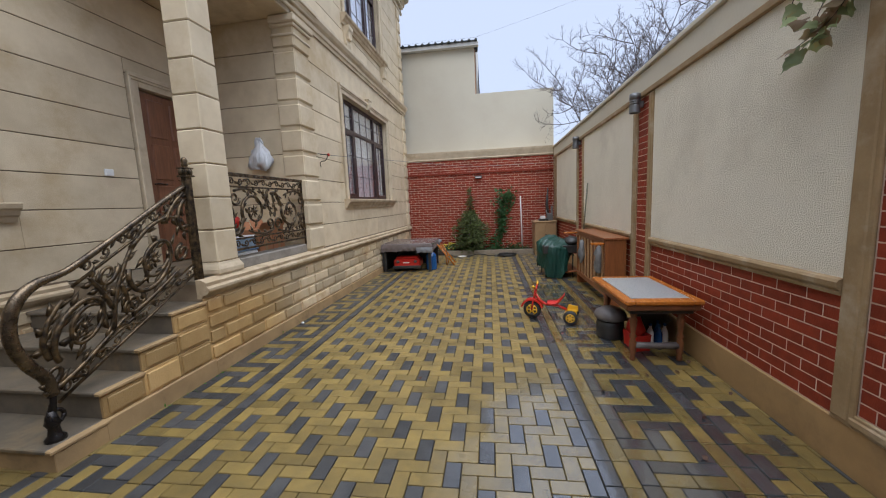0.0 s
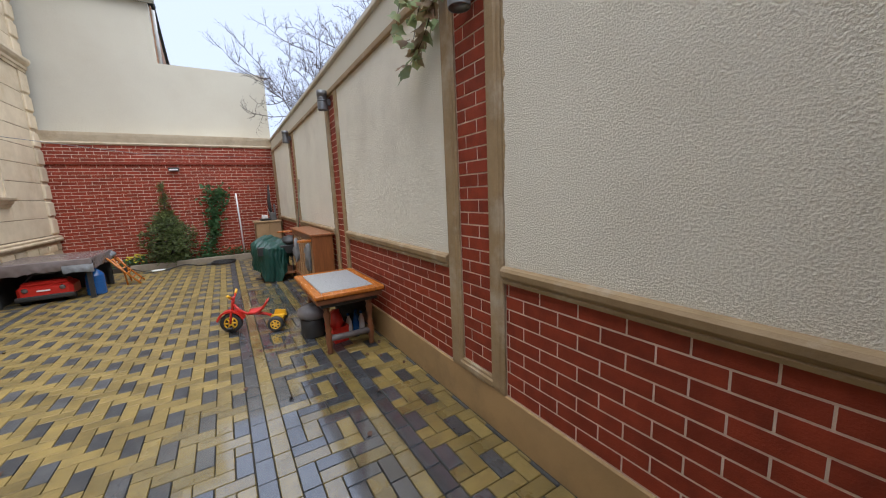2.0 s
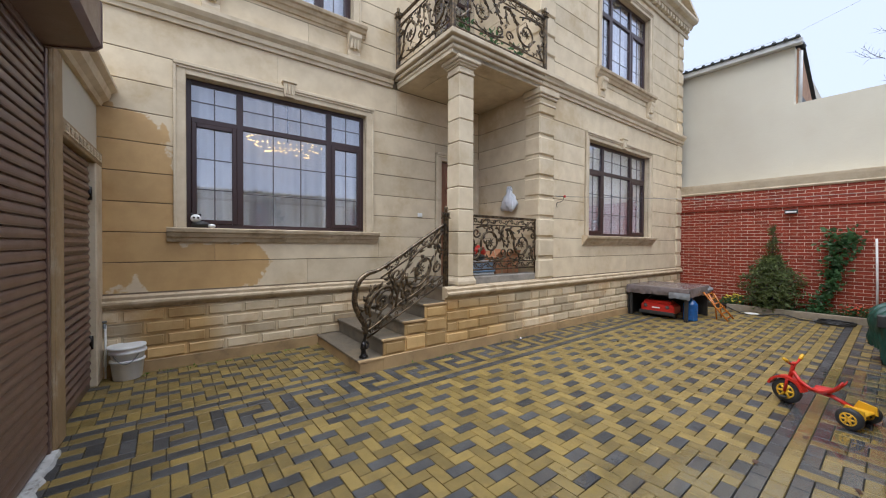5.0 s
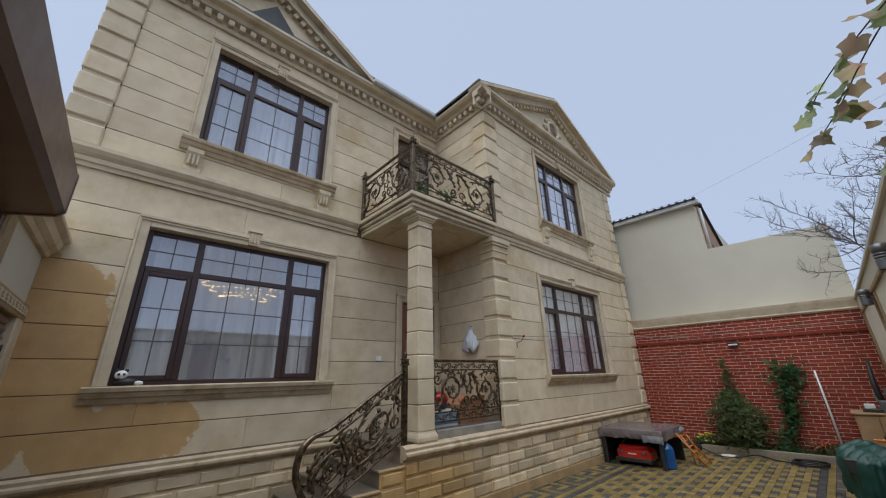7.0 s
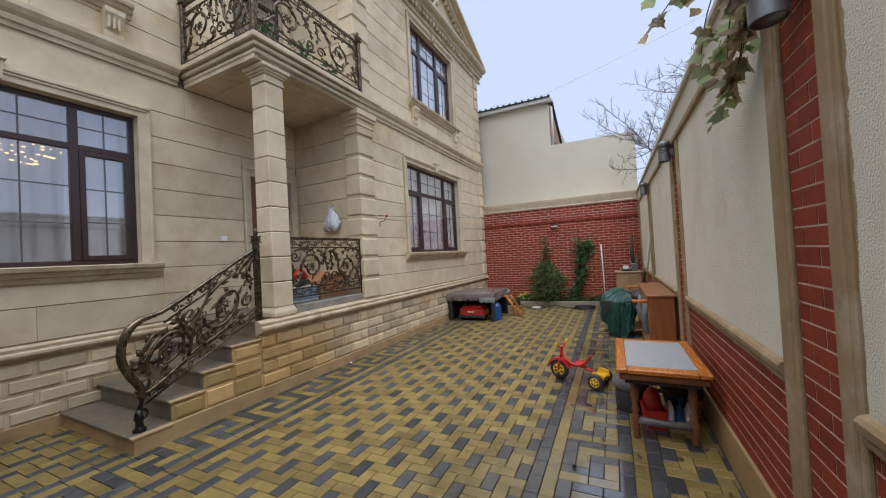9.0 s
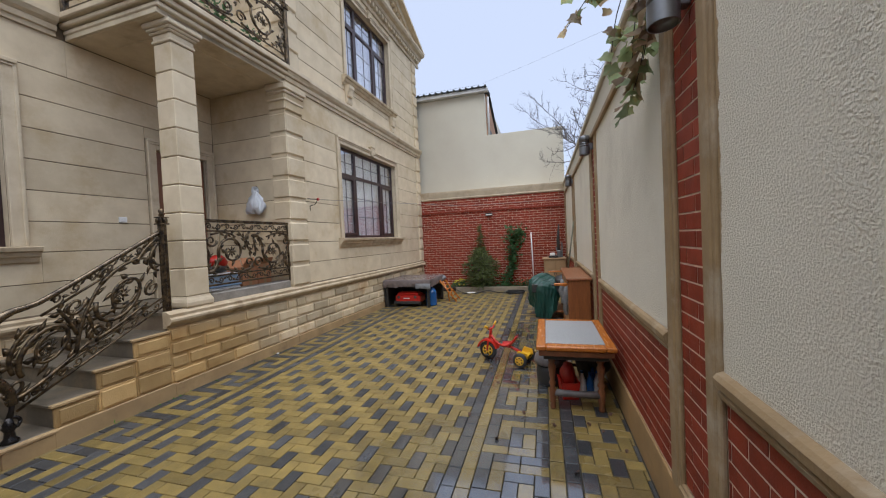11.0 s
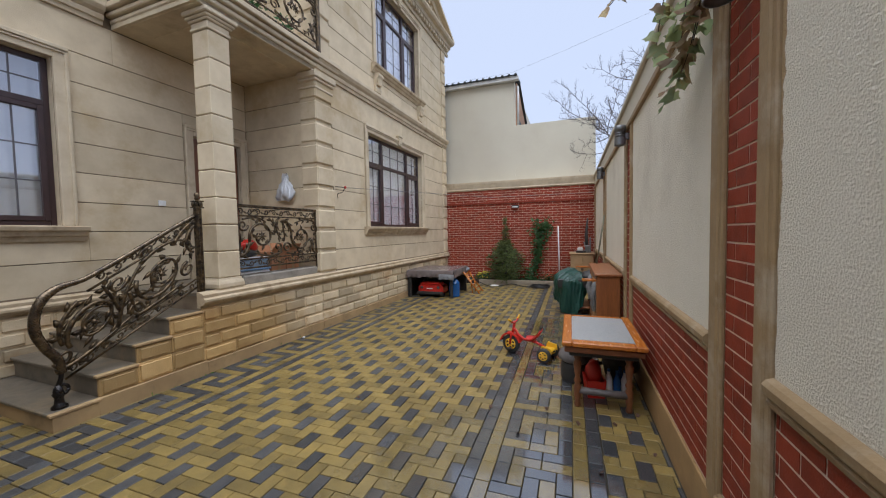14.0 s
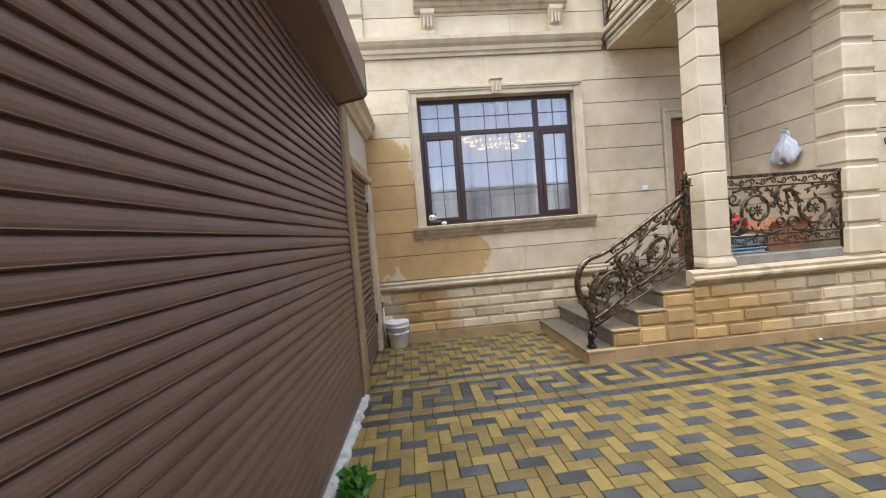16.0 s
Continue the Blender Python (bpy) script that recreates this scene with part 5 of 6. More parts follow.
M_VINER = thin_leaf(mat("vine_leaf_reddish", (0.38, 0.24, 0.17), (0.40, 0.34, 0.19), 12, 0.55, 0.15, 40, rand="obj", amt=0.35), 0.55)
M_GRASS = thin_leaf(mat("weed_green", (0.10, 0.27, 0.03), (0.07, 0.18, 0.025), 14, 0.6, 0.0, rand="isl", amt=0.3))


# child's tricycle
trike = thing("tricycle", "red and yellow plastic children's tricycle standing on the paving", "tricycle", 0.815, 4.96, 0.0, -17.0)
def wheel(x, y, r, w):
    t = part("wheel", MB().lathe([(r * 0.62, -w / 2), (r * 0.93, -w / 2), (r, -w / 4), (r, w / 4), (r * 0.93, w / 2), (r * 0.62, w / 2)], x, y, r, 24, axis=1), M_TYRE, trike, "black tyre")
    h = MB().lathe([(r * 0.2, -w * 0.56), (r * 0.28, -w * 0.5), (r * 0.28, w * 0.5), (r * 0.2, w * 0.56)], x, y, r, 14, axis=1)
    for q in (-1, 1):
        h.tube([(x + 0.56 * r * math.cos(0.2618 * i), y + q * w * 0.5, r + 0.56 * r * math.sin(0.2618 * i)) for i in range(25)], r * 0.07, 6)
    for i in range(6):
        a = math.pi * i / 3
        for q in (-1, 1):
            h.tube([(x, y + q * w * 0.5, r), (x + 0.56 * r * math.cos(a), y + q * w * 0.5, r + 0.56 * r * math.sin(a))], r * 0.10, 6)
    part("rim", h, M_YPL, t, "yellow plastic rim")
wheel(0, 0, 0.118, 0.05)
wheel(0.50, -0.15, 0.088, 0.055)
wheel(0.50, 0.15, 0.088, 0.055)
part("fork", MB().tube([(0, -0.04, 0.118), (0.02, -0.04, 0.24), (0.03, 0, 0.27)], 0.013).tube([(0, 0.04, 0.118), (0.02, 0.04, 0.24), (0.03, 0, 0.27)], 0.013).tube([(0.02, 0, 0.24), (0.055, 0, 0.42)], 0.017), M_RED, trike)
fend = MB()
pts = [(0.15 * math.cos(a), 0.118 + 0.15 * math.sin(a)) for a in [radians(15 + 15 * i) for i in range(11)]]
inner = [(0.128 * math.cos(a), 0.118 + 0.128 * math.sin(a)) for a in [radians(165 - 15 * i) for i in range(11)]]
fend.prism(pts + inner, 1, -0.045, 0.045)
part("mudguard", fend, M_RED, trike)
part("frame_tube", MB().tube([(0.045, 0, 0.33), (0.10, 0, 0.25), (0.18, 0, 0.20), (0.34, 0, 0.19), (0.46, 0, 0.14)], 0.018, 8), M_RED, trike)
seat = [(0.19 + 0.028 * i, 0.215 + (0.0 if i < 4 else 0.006 * (i - 3) ** 1.9)) for i in range(9)]
sm = MB()
sv = []
for i, (x, z) in enumerate(seat):
    w = 0.045 + 0.055 * math.sin(math.pi * min(1, (i + 1) / 8))
    sv += [(x, -w, z + 0.022), (x, -w * 0.6, z), (x, w * 0.6, z), (x, w, z + 0.022), (x, w * 0.6, z - 0.018), (x, -w * 0.6, z - 0.018)]
sm.add(sv, [(6 * i + k, 6 * i + (k + 1) % 6, 6 * i + 6 + (k + 1) % 6, 6 * i + 6 + k) for i in range(8) for k in range(6)] + [tuple(range(6)), tuple(range(48, 54))], True)
part("seat", sm, M_RED, trike)
part("rear_step", MB().bbox(0.42, 0.56, -0.115, 0.115, 0.10, 0.125, 0.01).prism([(0.42, 0.1), (0.46, 0.19), (0.57, 0.17), (0.58, 0.1)], 1, -0.118, -0.10).prism([(0.42, 0.1), (0.46, 0.19), (0.57, 0.17), (0.58, 0.1)], 1, 0.10, 0.118), M_YPL, trike)
part("axle", MB().tube([(0.50, -0.16, 0.088), (0.50, 0.16, 0.088)], 0.008), M_GALV, trike)
part("handlebar", MB().tube([(0.05, -0.13, 0.45), (0.052, -0.06, 0.41), (0.055, 0, 0.40), (0.052, 0.06, 0.41), (0.05, 0.13, 0.45)], 0.011), M_RED, trike)
for s in (-1, 1):
    part("grip", MB().tube([(0.052, s * 0.10, 0.435), (0.048, s * 0.16, 0.47)], 0.016, 8), M_YPL, trike)
    part("pedal", MB().bbox(-0.03, 0.03, s * 0.06 - 0.02, s * 0.06 + 0.02, 0.09 + 0.03 * s, 0.105 + 0.03 * s, 0.005), M_BLACK, trike)

# table with a speckled slab
table = thing("garden_table", "low orange-varnished wooden table with a speckled grey top and turned legs", "table", 1.485, 3.51, 0.0)
TW, TL, TH = 0.67, 1.08, 0.63
part("tabletop", MB().bbox(0.0, 0.085, 0, TL, TH - 0.045, TH, 0.01).bbox(TW - 0.085, TW, 0, TL, TH - 0.045, TH, 0.01).bbox(0.085, TW - 0.085, 0, 0.10, TH - 0.0455, TH - 0.0005, 0.01).bbox(0.085, TW - 0.085, TL - 0.10, TL, TH - 0.0455, TH - 0.0005, 0.01), M_ORANGE, table)
part("slab", MB().bbox(0.083, TW - 0.083, 0.098, TL - 0.098, TH - 0.03, TH + 0.004, 0.003), M_GRANITE, table, "speckled grey slab")
part("apron", MB().bbox(0.02, TW - 0.02, 0.02, TL - 0.02, TH - 0.10, TH - 0.046, 0.008), M_BROWN, table)
part("lower_frame", MB().bbox(0.06, TW - 0.06, 0.06, TL - 0.06, TH - 0.14, TH - 0.10, 0.006), M_BLACK, table)
LEG = [(0.024, 0.0), (0.03, 0.02), (0.022, 0.05), (0.032, 0.10), (0.032, 0.19), (0.02, 0.21), (0.034, 0.24), (0.02, 0.27), (0.028, 0.33), (0.036, 0.40), (0.022, 0.43), (0.034, 0.45), (0.034, 0.50)]
for x, y in ((0.13, 0.16), (TW - 0.12, 0.16), (0.13, TL - 0.16), (TW - 0.12, TL - 0.16)):
    part("leg", MB().lathe(LEG, x, y, 0, 12), M_BROWN, table)
part("stretcher", MB().tube([(0.13, 0.16, 0.15), (0.25, 0.15, 0.155), (0.36, 0.165, 0.145), (TW - 0.12, 0.16, 0.15)], [0.028, 0.034, 0.03, 0.028], 10).disp(0.012, 22), M_DUSTY, table, "stretcher wrapped in dusty plastic")
part("stretcher", MB().tube([(0.13, TL - 0.16, 0.15), (TW - 0.12, TL - 0.16, 0.15)], 0.02, 8), M_BROWN, table)

# dark tyre with a grey pouch on top, simplified to a drum and a dome
stove = thing("stove_drum", "dark tyre with a grey pouch on it under the table, modelled as drum and dome", "stove", 1.60, 4.28, 0.0)
part("drum", MB().lathe([(0.13, 0), (0.14, 0.02), (0.145, 0.12), (0.14, 0.20), (0.12, 0.21)], 0, 0, 0, 18), M_BLACK, stove)
part("lid", MB().lathe([(0.14, 0.21), (0.165, 0.225), (0.17, 0.26), (0.15, 0.31), (0.09, 0.34), (0.02, 0.35)], 0, 0, 0, 18).disp(0.006, 12), M_DUSTY, stove)

crate = thing("red_basin", "red plastic tub with cloths in it under the table", "tub", 1.77, 3.98, 0.0, 8)
part("tub", MB().prism([(-0.07, 0), (0.07, 0), (0.09, 0.17), (0.075, 0.17), (0.06, 0.02), (-0.06, 0.02), (-0.075, 0.17), (-0.09, 0.17)], 1, -0.11, 0.11).box(-0.075, 0.075, -0.11, -0.1, 0.0, 0.16).box(-0.075, 0.075, 0.1, 0.11, 0.0, 0.16), M_RED, crate)
part("cloth", MB().sphere(0, 0.02, 0.2, 0.075, 0.1, 0.13, 12, 8).disp(0.03, 14), M_RED, crate, "crumpled red cloth")
pack = thing("bottle_pack", "pack of blue and white detergent bottles under the table", "bottles", 1.97, 3.98, 0.0)
for i, (x, y) in enumerate(((-0.07, 0), (0.0, -0.03), (0.07, 0.0), (0.04, 0.09))):
    b = part("bottle", MB().lathe([(0.032, 0), (0.034, 0.02), (0.034, 0.16), (0.02, 0.2), (0.014, 0.21), (0.014, 0.235)], x, y, 0.002, 12), (M_WHITE, M_BLUE, M_WHITE, M_BLUE)[i], pack)
    part("cap", MB().lathe([(0.016, 0.235), (0.016, 0.255), (0.01, 0.26)], x, y, 0.002, 10), M_BLUE, b)
wrap = part("plastic_sheet", MB().sphere(0, 0, 0.24, 0.16, 0.3, 0.24, 18, 12).disp(0.07, 7), M_BLACK, label="dusty dark plastic sheeting bunched under the table", category="sheeting")
wrap.matrix_basis = pose(2.04, 4.36, 0.03)

# cot frame leaning along the wall
cot = thing("cot_frame", "reddish wooden cot frame with slats and clear plastic, against the wall", "cot", 1.86, 5.42, 0.0)
part("end_panel", MB().bbox(0.02, 0.31, 0.0, 0.03, 0.0, 0.97, 0.006), M_CRIB, cot)
part("end_panel", MB().bbox(0.02, 0.31, 1.62, 1.65, 0.0, 0.97, 0.006), M_CRIB, cot)
part("top_board", MB().bbox(0.0, 0.335, -0.02, 1.70, 0.97, 1.005, 0.008), M_CRIB, cot)
part("rail", MB().bbox(0.02, 0.05, 0.03, 1.62, 0.90, 0.965, 0.006), M_CRIB, cot)
part("rail", MB().bbox(0.02, 0.05, 0.03, 1.62, 0.16, 0.24, 0.006), M_CRIB, cot)
part("ledge", MB().bbox(-0.16, 0.02, 0.02, 0.09, 0.90, 0.935, 0.006), M_ORANGE, cot)
part("ledge", MB().bbox(-0.22, 0.02, 1.60, 1.66, 0.93, 0.96, 0.006), M_ORANGE, cot)
for i in range(8):
    part("slat", MB().bbox(0.025, 0.045, 0.12 + 0.19 * i, 0.20 + 0.19 * i, 0.24, 0.90, 0.004), M_SLATW, cot)
for u in (0.25, 1.2):
    part("plastic_film", MB().sphere(0.0, u, 0.66, 0.05, 0.12, 0.22, 14, 10).disp(0.05, 9), M_FILM, cot, "crumpled clear plastic film")

# barbecue under a green tarpaulin
tarp = thing("covered_barbecue", "barbecue on legs under a folded dark green tarpaulin", "barbecue", 1.60, 7.80, 0.0)
gm, R, S = MB(), 150, 40
gv = []
for j in range(S + 1):
    for i in range(R):
        a, t = 2 * math.pi * i / R, j / S
        top, low = min(1, t / 0.45), max(0, (t - 0.45) / 0.55)
        hang = 0.33 + 0.24 * math.cos(a + 2.2) + 0.12 * math.sin(3 * a + 0.2) + 0.03 * math.sin(11 * a)
        fold = 1 + low * (0.07 * math.sin(7 * a + 1.3 + 3 * t) + 0.045 * abs(math.sin(12 * a + 5 * t)) + 0.05 * abs(math.sin(21 * a - 7 * t))) + 0.03 * top * abs(math.sin(17 * a + 4 * t))
        rx, ry = (0.35 - 0.03 * low) * fold, (0.44 - 0.02 * low) * fold
        x, y = rx * top * math.cos(a), ry * top * math.sin(a)
        z = 0.70 + 0.12 * math.exp(-((x + 0.12) ** 2 + (y - 0.1) ** 2) / 0.05) - 0.10 * top ** 4 - hang * low + 0.02 * math.sin(14 * x + 9 * y) + 0.028 * abs(math.sin(19 * y - 17 * x)) + 0.05 * math.exp(-((x - 0.12) ** 2 + (y + 0.2) ** 2) / 0.02)
        gv.append((x, y, max(z, 0.02)))
gm.add(gv, [(j * R + i, j * R + (i + 1) % R, (j + 1) * R + (i + 1) % R, (j + 1) * R + i) for j in range(S) for i in range(R)], True)
part("tarpaulin", gm.disp(0.022, 7), M_GREEN, tarp, "creased dark green tarpaulin")
part("tray", MB().bbox(-0.28, 0.42, -0.38, 0.38, 0.50, 0.66, 0.01), M_BLACK, tarp)
for x, y in ((-0.22, -0.3), (0.30, -0.3), (-0.22, 0.3), (0.30, 0.3)):
    part("leg", MB().tube([(x, y, 0), (x, y, 0.5)], 0.014), M_BLACK, tarp)
part("shelf", MB().bbox(-0.1, 0.42, -0.40, 0.38, 0.12, 0.15, 0.006), M_CRIB, tarp)
part("bundle", MB().sphere(0.3, -0.2, 0.72, 0.16, 0.2, 0.10, 12, 8).disp(0.04, 10), M_BLACK, tarp, "black plastic bundle")

# tan cabinet in the corner and what lies on it
cab = thing("corner_cabinet", "tan board cabinet standing in the yard corner", "cabinet", 1.55, 10.62, 0.0)
part("body", MB().bbox(0, 0.60, 0.02, 0.70, 0, 0.93, 0.006), M_TANCAB, cab)
part("top", MB().bbox(-0.03, 0.62, -0.02, 0.72, 0.93, 0.965, 0.008), M_TANCAB, cab)
for a, b in ((0.02, 0.295), (0.305, 0.58)):
    d = part("door", MB().bbox(a, b, 0.0, 0.018, 0.03, 0.91, 0.005), M_TANCAB, cab)
    part("handle", MB().bbox(0.27 if a < 0.1 else 0.31, 0.29 if a < 0.1 else 0.33, -0.015, 0.0, 0.5, 0.6, 0.004), M_BLACK, d)
pile = thing("tool_pile", "grey tools and white box piled on the corner cabinet", "tools", 1.85, 10.9, 0.967)
part("tray", MB().bbox(-0.16, 0.1, -0.12, 0.12, 0.0, 0.06, 0.01), M_BLACK, pile)
part("box", MB().bbox(-0.12, 0.02, -0.08, 0.05, 0.06, 0.14, 0.008), M_WHITE, pile)
part("vice", MB().bbox(0.08, 0.2, -0.05, 0.12, 0.0, 0.20, 0.01).tube([(0.1, 0.0, 0.12), (0.05, 0.0, 0.3)], 0.02), M_GALV, pile)
part("upright_board", MB().bbox(0.20, 0.23, -0.06, 0.12, 0.0, 0.42, 0.004), M_GALV, pile)
part("folded_parasol", MB().tube([(0.14, 0.2, 0.0), (0.12, 0.3, 0.5), (0.16, 0.34, 0.95)], [0.05, 0.045, 0.02], 8).disp(0.01, 14), M_BLACK, pile)
pole = part("wooden_pole", MB().tube([(0, 0, 0), (0.15, 0.32, 0.88)], 0.014, 8), mat("greenish_pole", (0.16, 0.15, 0.09), (0.12, 0.11, 0.07), 8, 0.6), label="thin greenish pole leaning on the boundary wall", category="pole")
pole.matrix_basis = pose(1.98, 7.0, 0.97)

# covered box stand by the house
stand = thing("covered_stand", "box stand covered with shiny grey plastic sheeting, open in front", "stand", -2.30, 8.38, 0.0)
SX, SYL, SH = 1.17, 1.25, 0.68


def skirt(a, b, z, drop, seed, n=70, rows=7):
    """Sheeting that hangs in shallow creases from an edge, with an uneven hem."""
    mb, d = MB(), Vector((b[0] - a[0], b[1] - a[1], 0))
    side = Vector((d.y, -d.x, 0)).normalized()
    for thick in (0.0, -0.004):
        v = []
        for j in range(rows + 1):
            for i in range(n + 1):
                u, t = i / n * d.length, j / rows
                hem = drop * (1 + 0.07 * math.sin(5 * u + seed) + 0.05 * math.sin(17 * u + 2 * seed) + 0.03 * math.sin(41 * u))
                bulge = t * (0.016 * math.sin(9 * u + seed + 2 * t) + 0.012 * abs(math.sin(23 * u - 3 * t)) + 0.007 * math.sin(57 * u + 5 * t)) + 0.012 * math.sin(3.1 * t)
                p = Vector((a[0], a[1], z - hem * t)) + d * (i / n) + side * (bulge + thick)
                v.append(tuple(p))
        mb.add(v, [(j * (n + 1) + i, j * (n + 1) + i + 1, (j + 1) * (n + 1) + i + 1, (j + 1) * (n + 1) + i) for j in range(rows) for i in range(n)], True)
    return mb


part("cover", MB().bbox(-0.01, SX + 0.04, -0.04, SYL, SH - 0.045, SH, 0.02).disp(0.012, 7), M_GREY, stand, "creased grey plastic cover")
part("front_skirt", skirt((-0.012, -0.042), (SX + 0.045, -0.042), SH - 0.012, 0.16, 1.0), M_GREY, stand, "creased grey plastic sheeting")
part("side_skirt", skirt((SX + 0.042, -0.042), (SX + 0.042, SYL), SH - 0.012, 0.17, 2.6), M_GREY, stand, "creased grey plastic sheeting")
part("film", skirt((SX - 0.32, -0.060), (SX + 0.06, -0.060), SH - 0.09, 0.13, 4.2, 40), M_FILM, stand, "loose clear plastic film")
for x, y in ((0.03, 0.0), (SX - 0.06, 0.0), (0.03, SYL - 0.06), (SX - 0.06, SYL - 0.06)):
    part("leg", MB().bbox(x, x + 0.06, y, y + 0.06, 0, SH - 0.05, 0.004), M_BLACK, stand)
part("back", MB().box(0.03, SX, SYL - 0.02, SYL, 0.0, SH - 0.05), M_BLACK, stand)
part("side", MB().box(0.0, 0.02, 0.0, SYL, 0.0, SH - 0.05), M_BLACK, stand)
part("film", MB().sphere(SX + 0.05, SYL - 0.1, SH - 0.1, 0.05, 0.16, 0.07, 16, 10).disp(0.06, 14), M_FILM, stand, "crumpled clear film")
gen = thing("red_toy_car", "red toy car with a black cockpit under the covered stand", "toy car", -1.74, 8.48, 0.0)
part("body", MB().bbox(-0.33, 0.33, -0.02, 0.42, 0.07, 0.30, 0.05).bbox(-0.28, 0.28, 0.0, 0.3, 0.28, 0.36, 0.04), M_RED, gen)
part("bumper", MB().bbox(-0.35, 0.35, -0.05, 0.0, 0.06, 0.14, 0.02), M_BLACK, gen)
part("windscreen", MB().tube([(-0.24, 0.12, 0.35), (-0.15, 0.16, 0.47), (0.15, 0.16, 0.47), (0.24, 0.12, 0.35)], 0.02, 8), M_BLACK, gen)
part("badge_bars", MB().bbox(-0.09, 0.07, -0.03, -0.018, 0.2, 0.225, 0.003), M_WHITE, gen, "plain white plate")
for x in (-0.27, 0.27):
    part("wheel", MB().lathe([(0.05, -0.05), (0.085, -0.05), (0.085, 0.05), (0.05, 0.05)], x, 0.1, 0.086, 14, axis=0), M_TYRE, gen)
    part("headlight", MB().lathe([(0.04, -0.03), (0.03, -0.04)], x * 0.8, 0.0, 0.24, 10, axis=1), M_GREY, gen)
jug = thing("water_bottle", "large blue plastic water bottle standing on the paving", "bottle", -1.17, 8.67, 0.0)
prof = [(0.12, 0.0), (0.135, 0.02)]
for i in range(5):
    prof += [(0.135, 0.04 + 0.06 * i), (0.127, 0.065 + 0.06 * i), (0.135, 0.09 + 0.06 * i)]
part("bottle", MB().lathe(prof + [(0.13, 0.35), (0.08, 0.42), (0.035, 0.45), (0.03, 0.50)], 0, 0, 0, 20), M_BLUE, jug)
part("cap", MB().lathe([(0.034, 0.49), (0.034, 0.52), (0.02, 0.525)], 0, 0, 0, 12), M_WHITE, jug)
chair = thing("folding_chair", "folded orange wooden chair leaning on the covered stand", "chair", -1.05, 9.35, 0.0)
for y in (-0.20, 0.20):
    part("leg", MB().tube([(0.40, y, 0.012), (0.18, y, 0.28), (-0.03, y, 0.56)], 0.017, 6), M_ORANGE, chair)
    part("leg", MB().tube([(0.20, y * 0.82, 0.012), (0.17, y * 0.82, 0.30), (0.05, y * 0.82, 0.52)], 0.015, 6), M_ORANGE, chair)
for i in range(6):
    part("slat", MB().tube([(0.375 - 0.071 * i, -0.20, 0.07 + 0.088 * i), (0.375 - 0.071 * i, 0.20, 0.07 + 0.088 * i)], 0.013, 6), M_ORANGE, chair)

# flower bed, plants, hose, plate, pipe
bed = part("bed_kerb", MB().bbox(-1.1, 1.55, 10.90, 10.98, -0.02, 0.14, 0.012).disp(0.006, 5), M_CONC, label="low concrete kerb of the flower bed", category="kerb", kind="structure")
part("soil", MB().bbox(-2.4, 1.55, 10.98, YB - 0.01, -0.02, 0.11, 0.01), M_SOIL, bed)


def blades(mb, x, y, z, n, l, w, up, spread, rnd):
    """Small leaves round a point."""
    for _ in range(n):
        d = Vector((rnd.gauss(0, 1), rnd.gauss(0, 1), rnd.gauss(up, 0.7))).normalized()
        s = d.orthogonal().normalized()
        s.rotate(Matrix.Rotation(rnd.random() * 6.28, 3, d))
        p = Vector((x, y, z)) + Vector((rnd.gauss(0, spread), rnd.gauss(0, spread), rnd.gauss(0, spread)))
        k = l * rnd.uniform(0.6, 1.3)
        nn = d.cross(s) * 0.12 * k
        mb.add([p, p + d * k * 0.5 + s * w * k + nn, p + d * k, p + d * k * 0.5 - s * w * k + nn], [(0, 1, 2, 3)])


rnd = random.Random(4)
fir = thing("conifer", "small dark green conifer growing before the brick wall", "tree", -0.32, 11.15, 0.10)
part("trunk", MB().tube([(0, 0, 0), (0.02, 0, 0.7), (0.0, 0.02, 1.3), (0.03, 0.0, 1.88)], [0.03, 0.024, 0.014, 0.004], 7), M_BARK, fir)
twigs, crown = MB(), MB()
for i in range(300):
    spire = i % 9 == 0
    t = rnd.uniform(0.60, 1.0) if spire else 0.63 * rnd.random()
    z = 0.06 + 1.80 * t
    r = (0.13 * (1.04 - t) / 0.44 + 0.015 if spire else 0.56 * math.sin(math.pi * min(1.0, (t + 0.10) / 0.80)) ** 0.8 * (1.0 if t < 0.45 else 1 - (t - 0.45) / 0.30)) * rnd.uniform(0.65, 1.15)
    a = rnd.random() * 6.28
    e = Vector((r * math.cos(a), min(0.22, r * math.sin(a)), z + rnd.uniform(-0.03, 0.08) - 0.22 * r))
    twigs.tube([(0, 0, z), e], [0.006, 0.002], 4)
    for k in range(5):
        q = Vector((0, 0, z)).lerp(e, 0.42 + 0.14 * k)
        blades(crown, *q, 3, 0.075 if spire else 0.115, 0.13, 0.1, 0.022, rnd)
part("branchwork", twigs, M_BARK, fir, kind="stuff")
part("crown", crown, M_NEEDLE, fir, kind="stuff")

ivy = thing("climbing_plant", "leafy green climber on the brick wall", "climber", 0.62, 11.28, 0.10)
vm, lm = MB(), MB()
path = [(-0.25, -0.1, 0.0), (-0.12, -0.02, 0.35), (0.02, 0.0, 0.75), (0.04, 0.03, 1.1), (0.12, 0.04, 1.5), (0.2, 0.02, 1.68)]
vm.tube(smooth_path([Vector(p) for p in path]), [0.014 - 0.0003 * i for i in range(26)], 5)
for p in smooth_path([Vector(p) for p in path], 9):
    wide = 0.10 + (0.12 if p.z > 1.25 else 0.0) + (0.14 if p.z < 0.3 else 0)
    for k in range(9):
        blades(lm, p.x + rnd.gauss(0, wide * 0.6), p.y - abs(rnd.gauss(0, 0.06)), p.z + rnd.gauss(0, 0.06), 2, 0.10, 0.36, 0.1, 0.02, rnd)
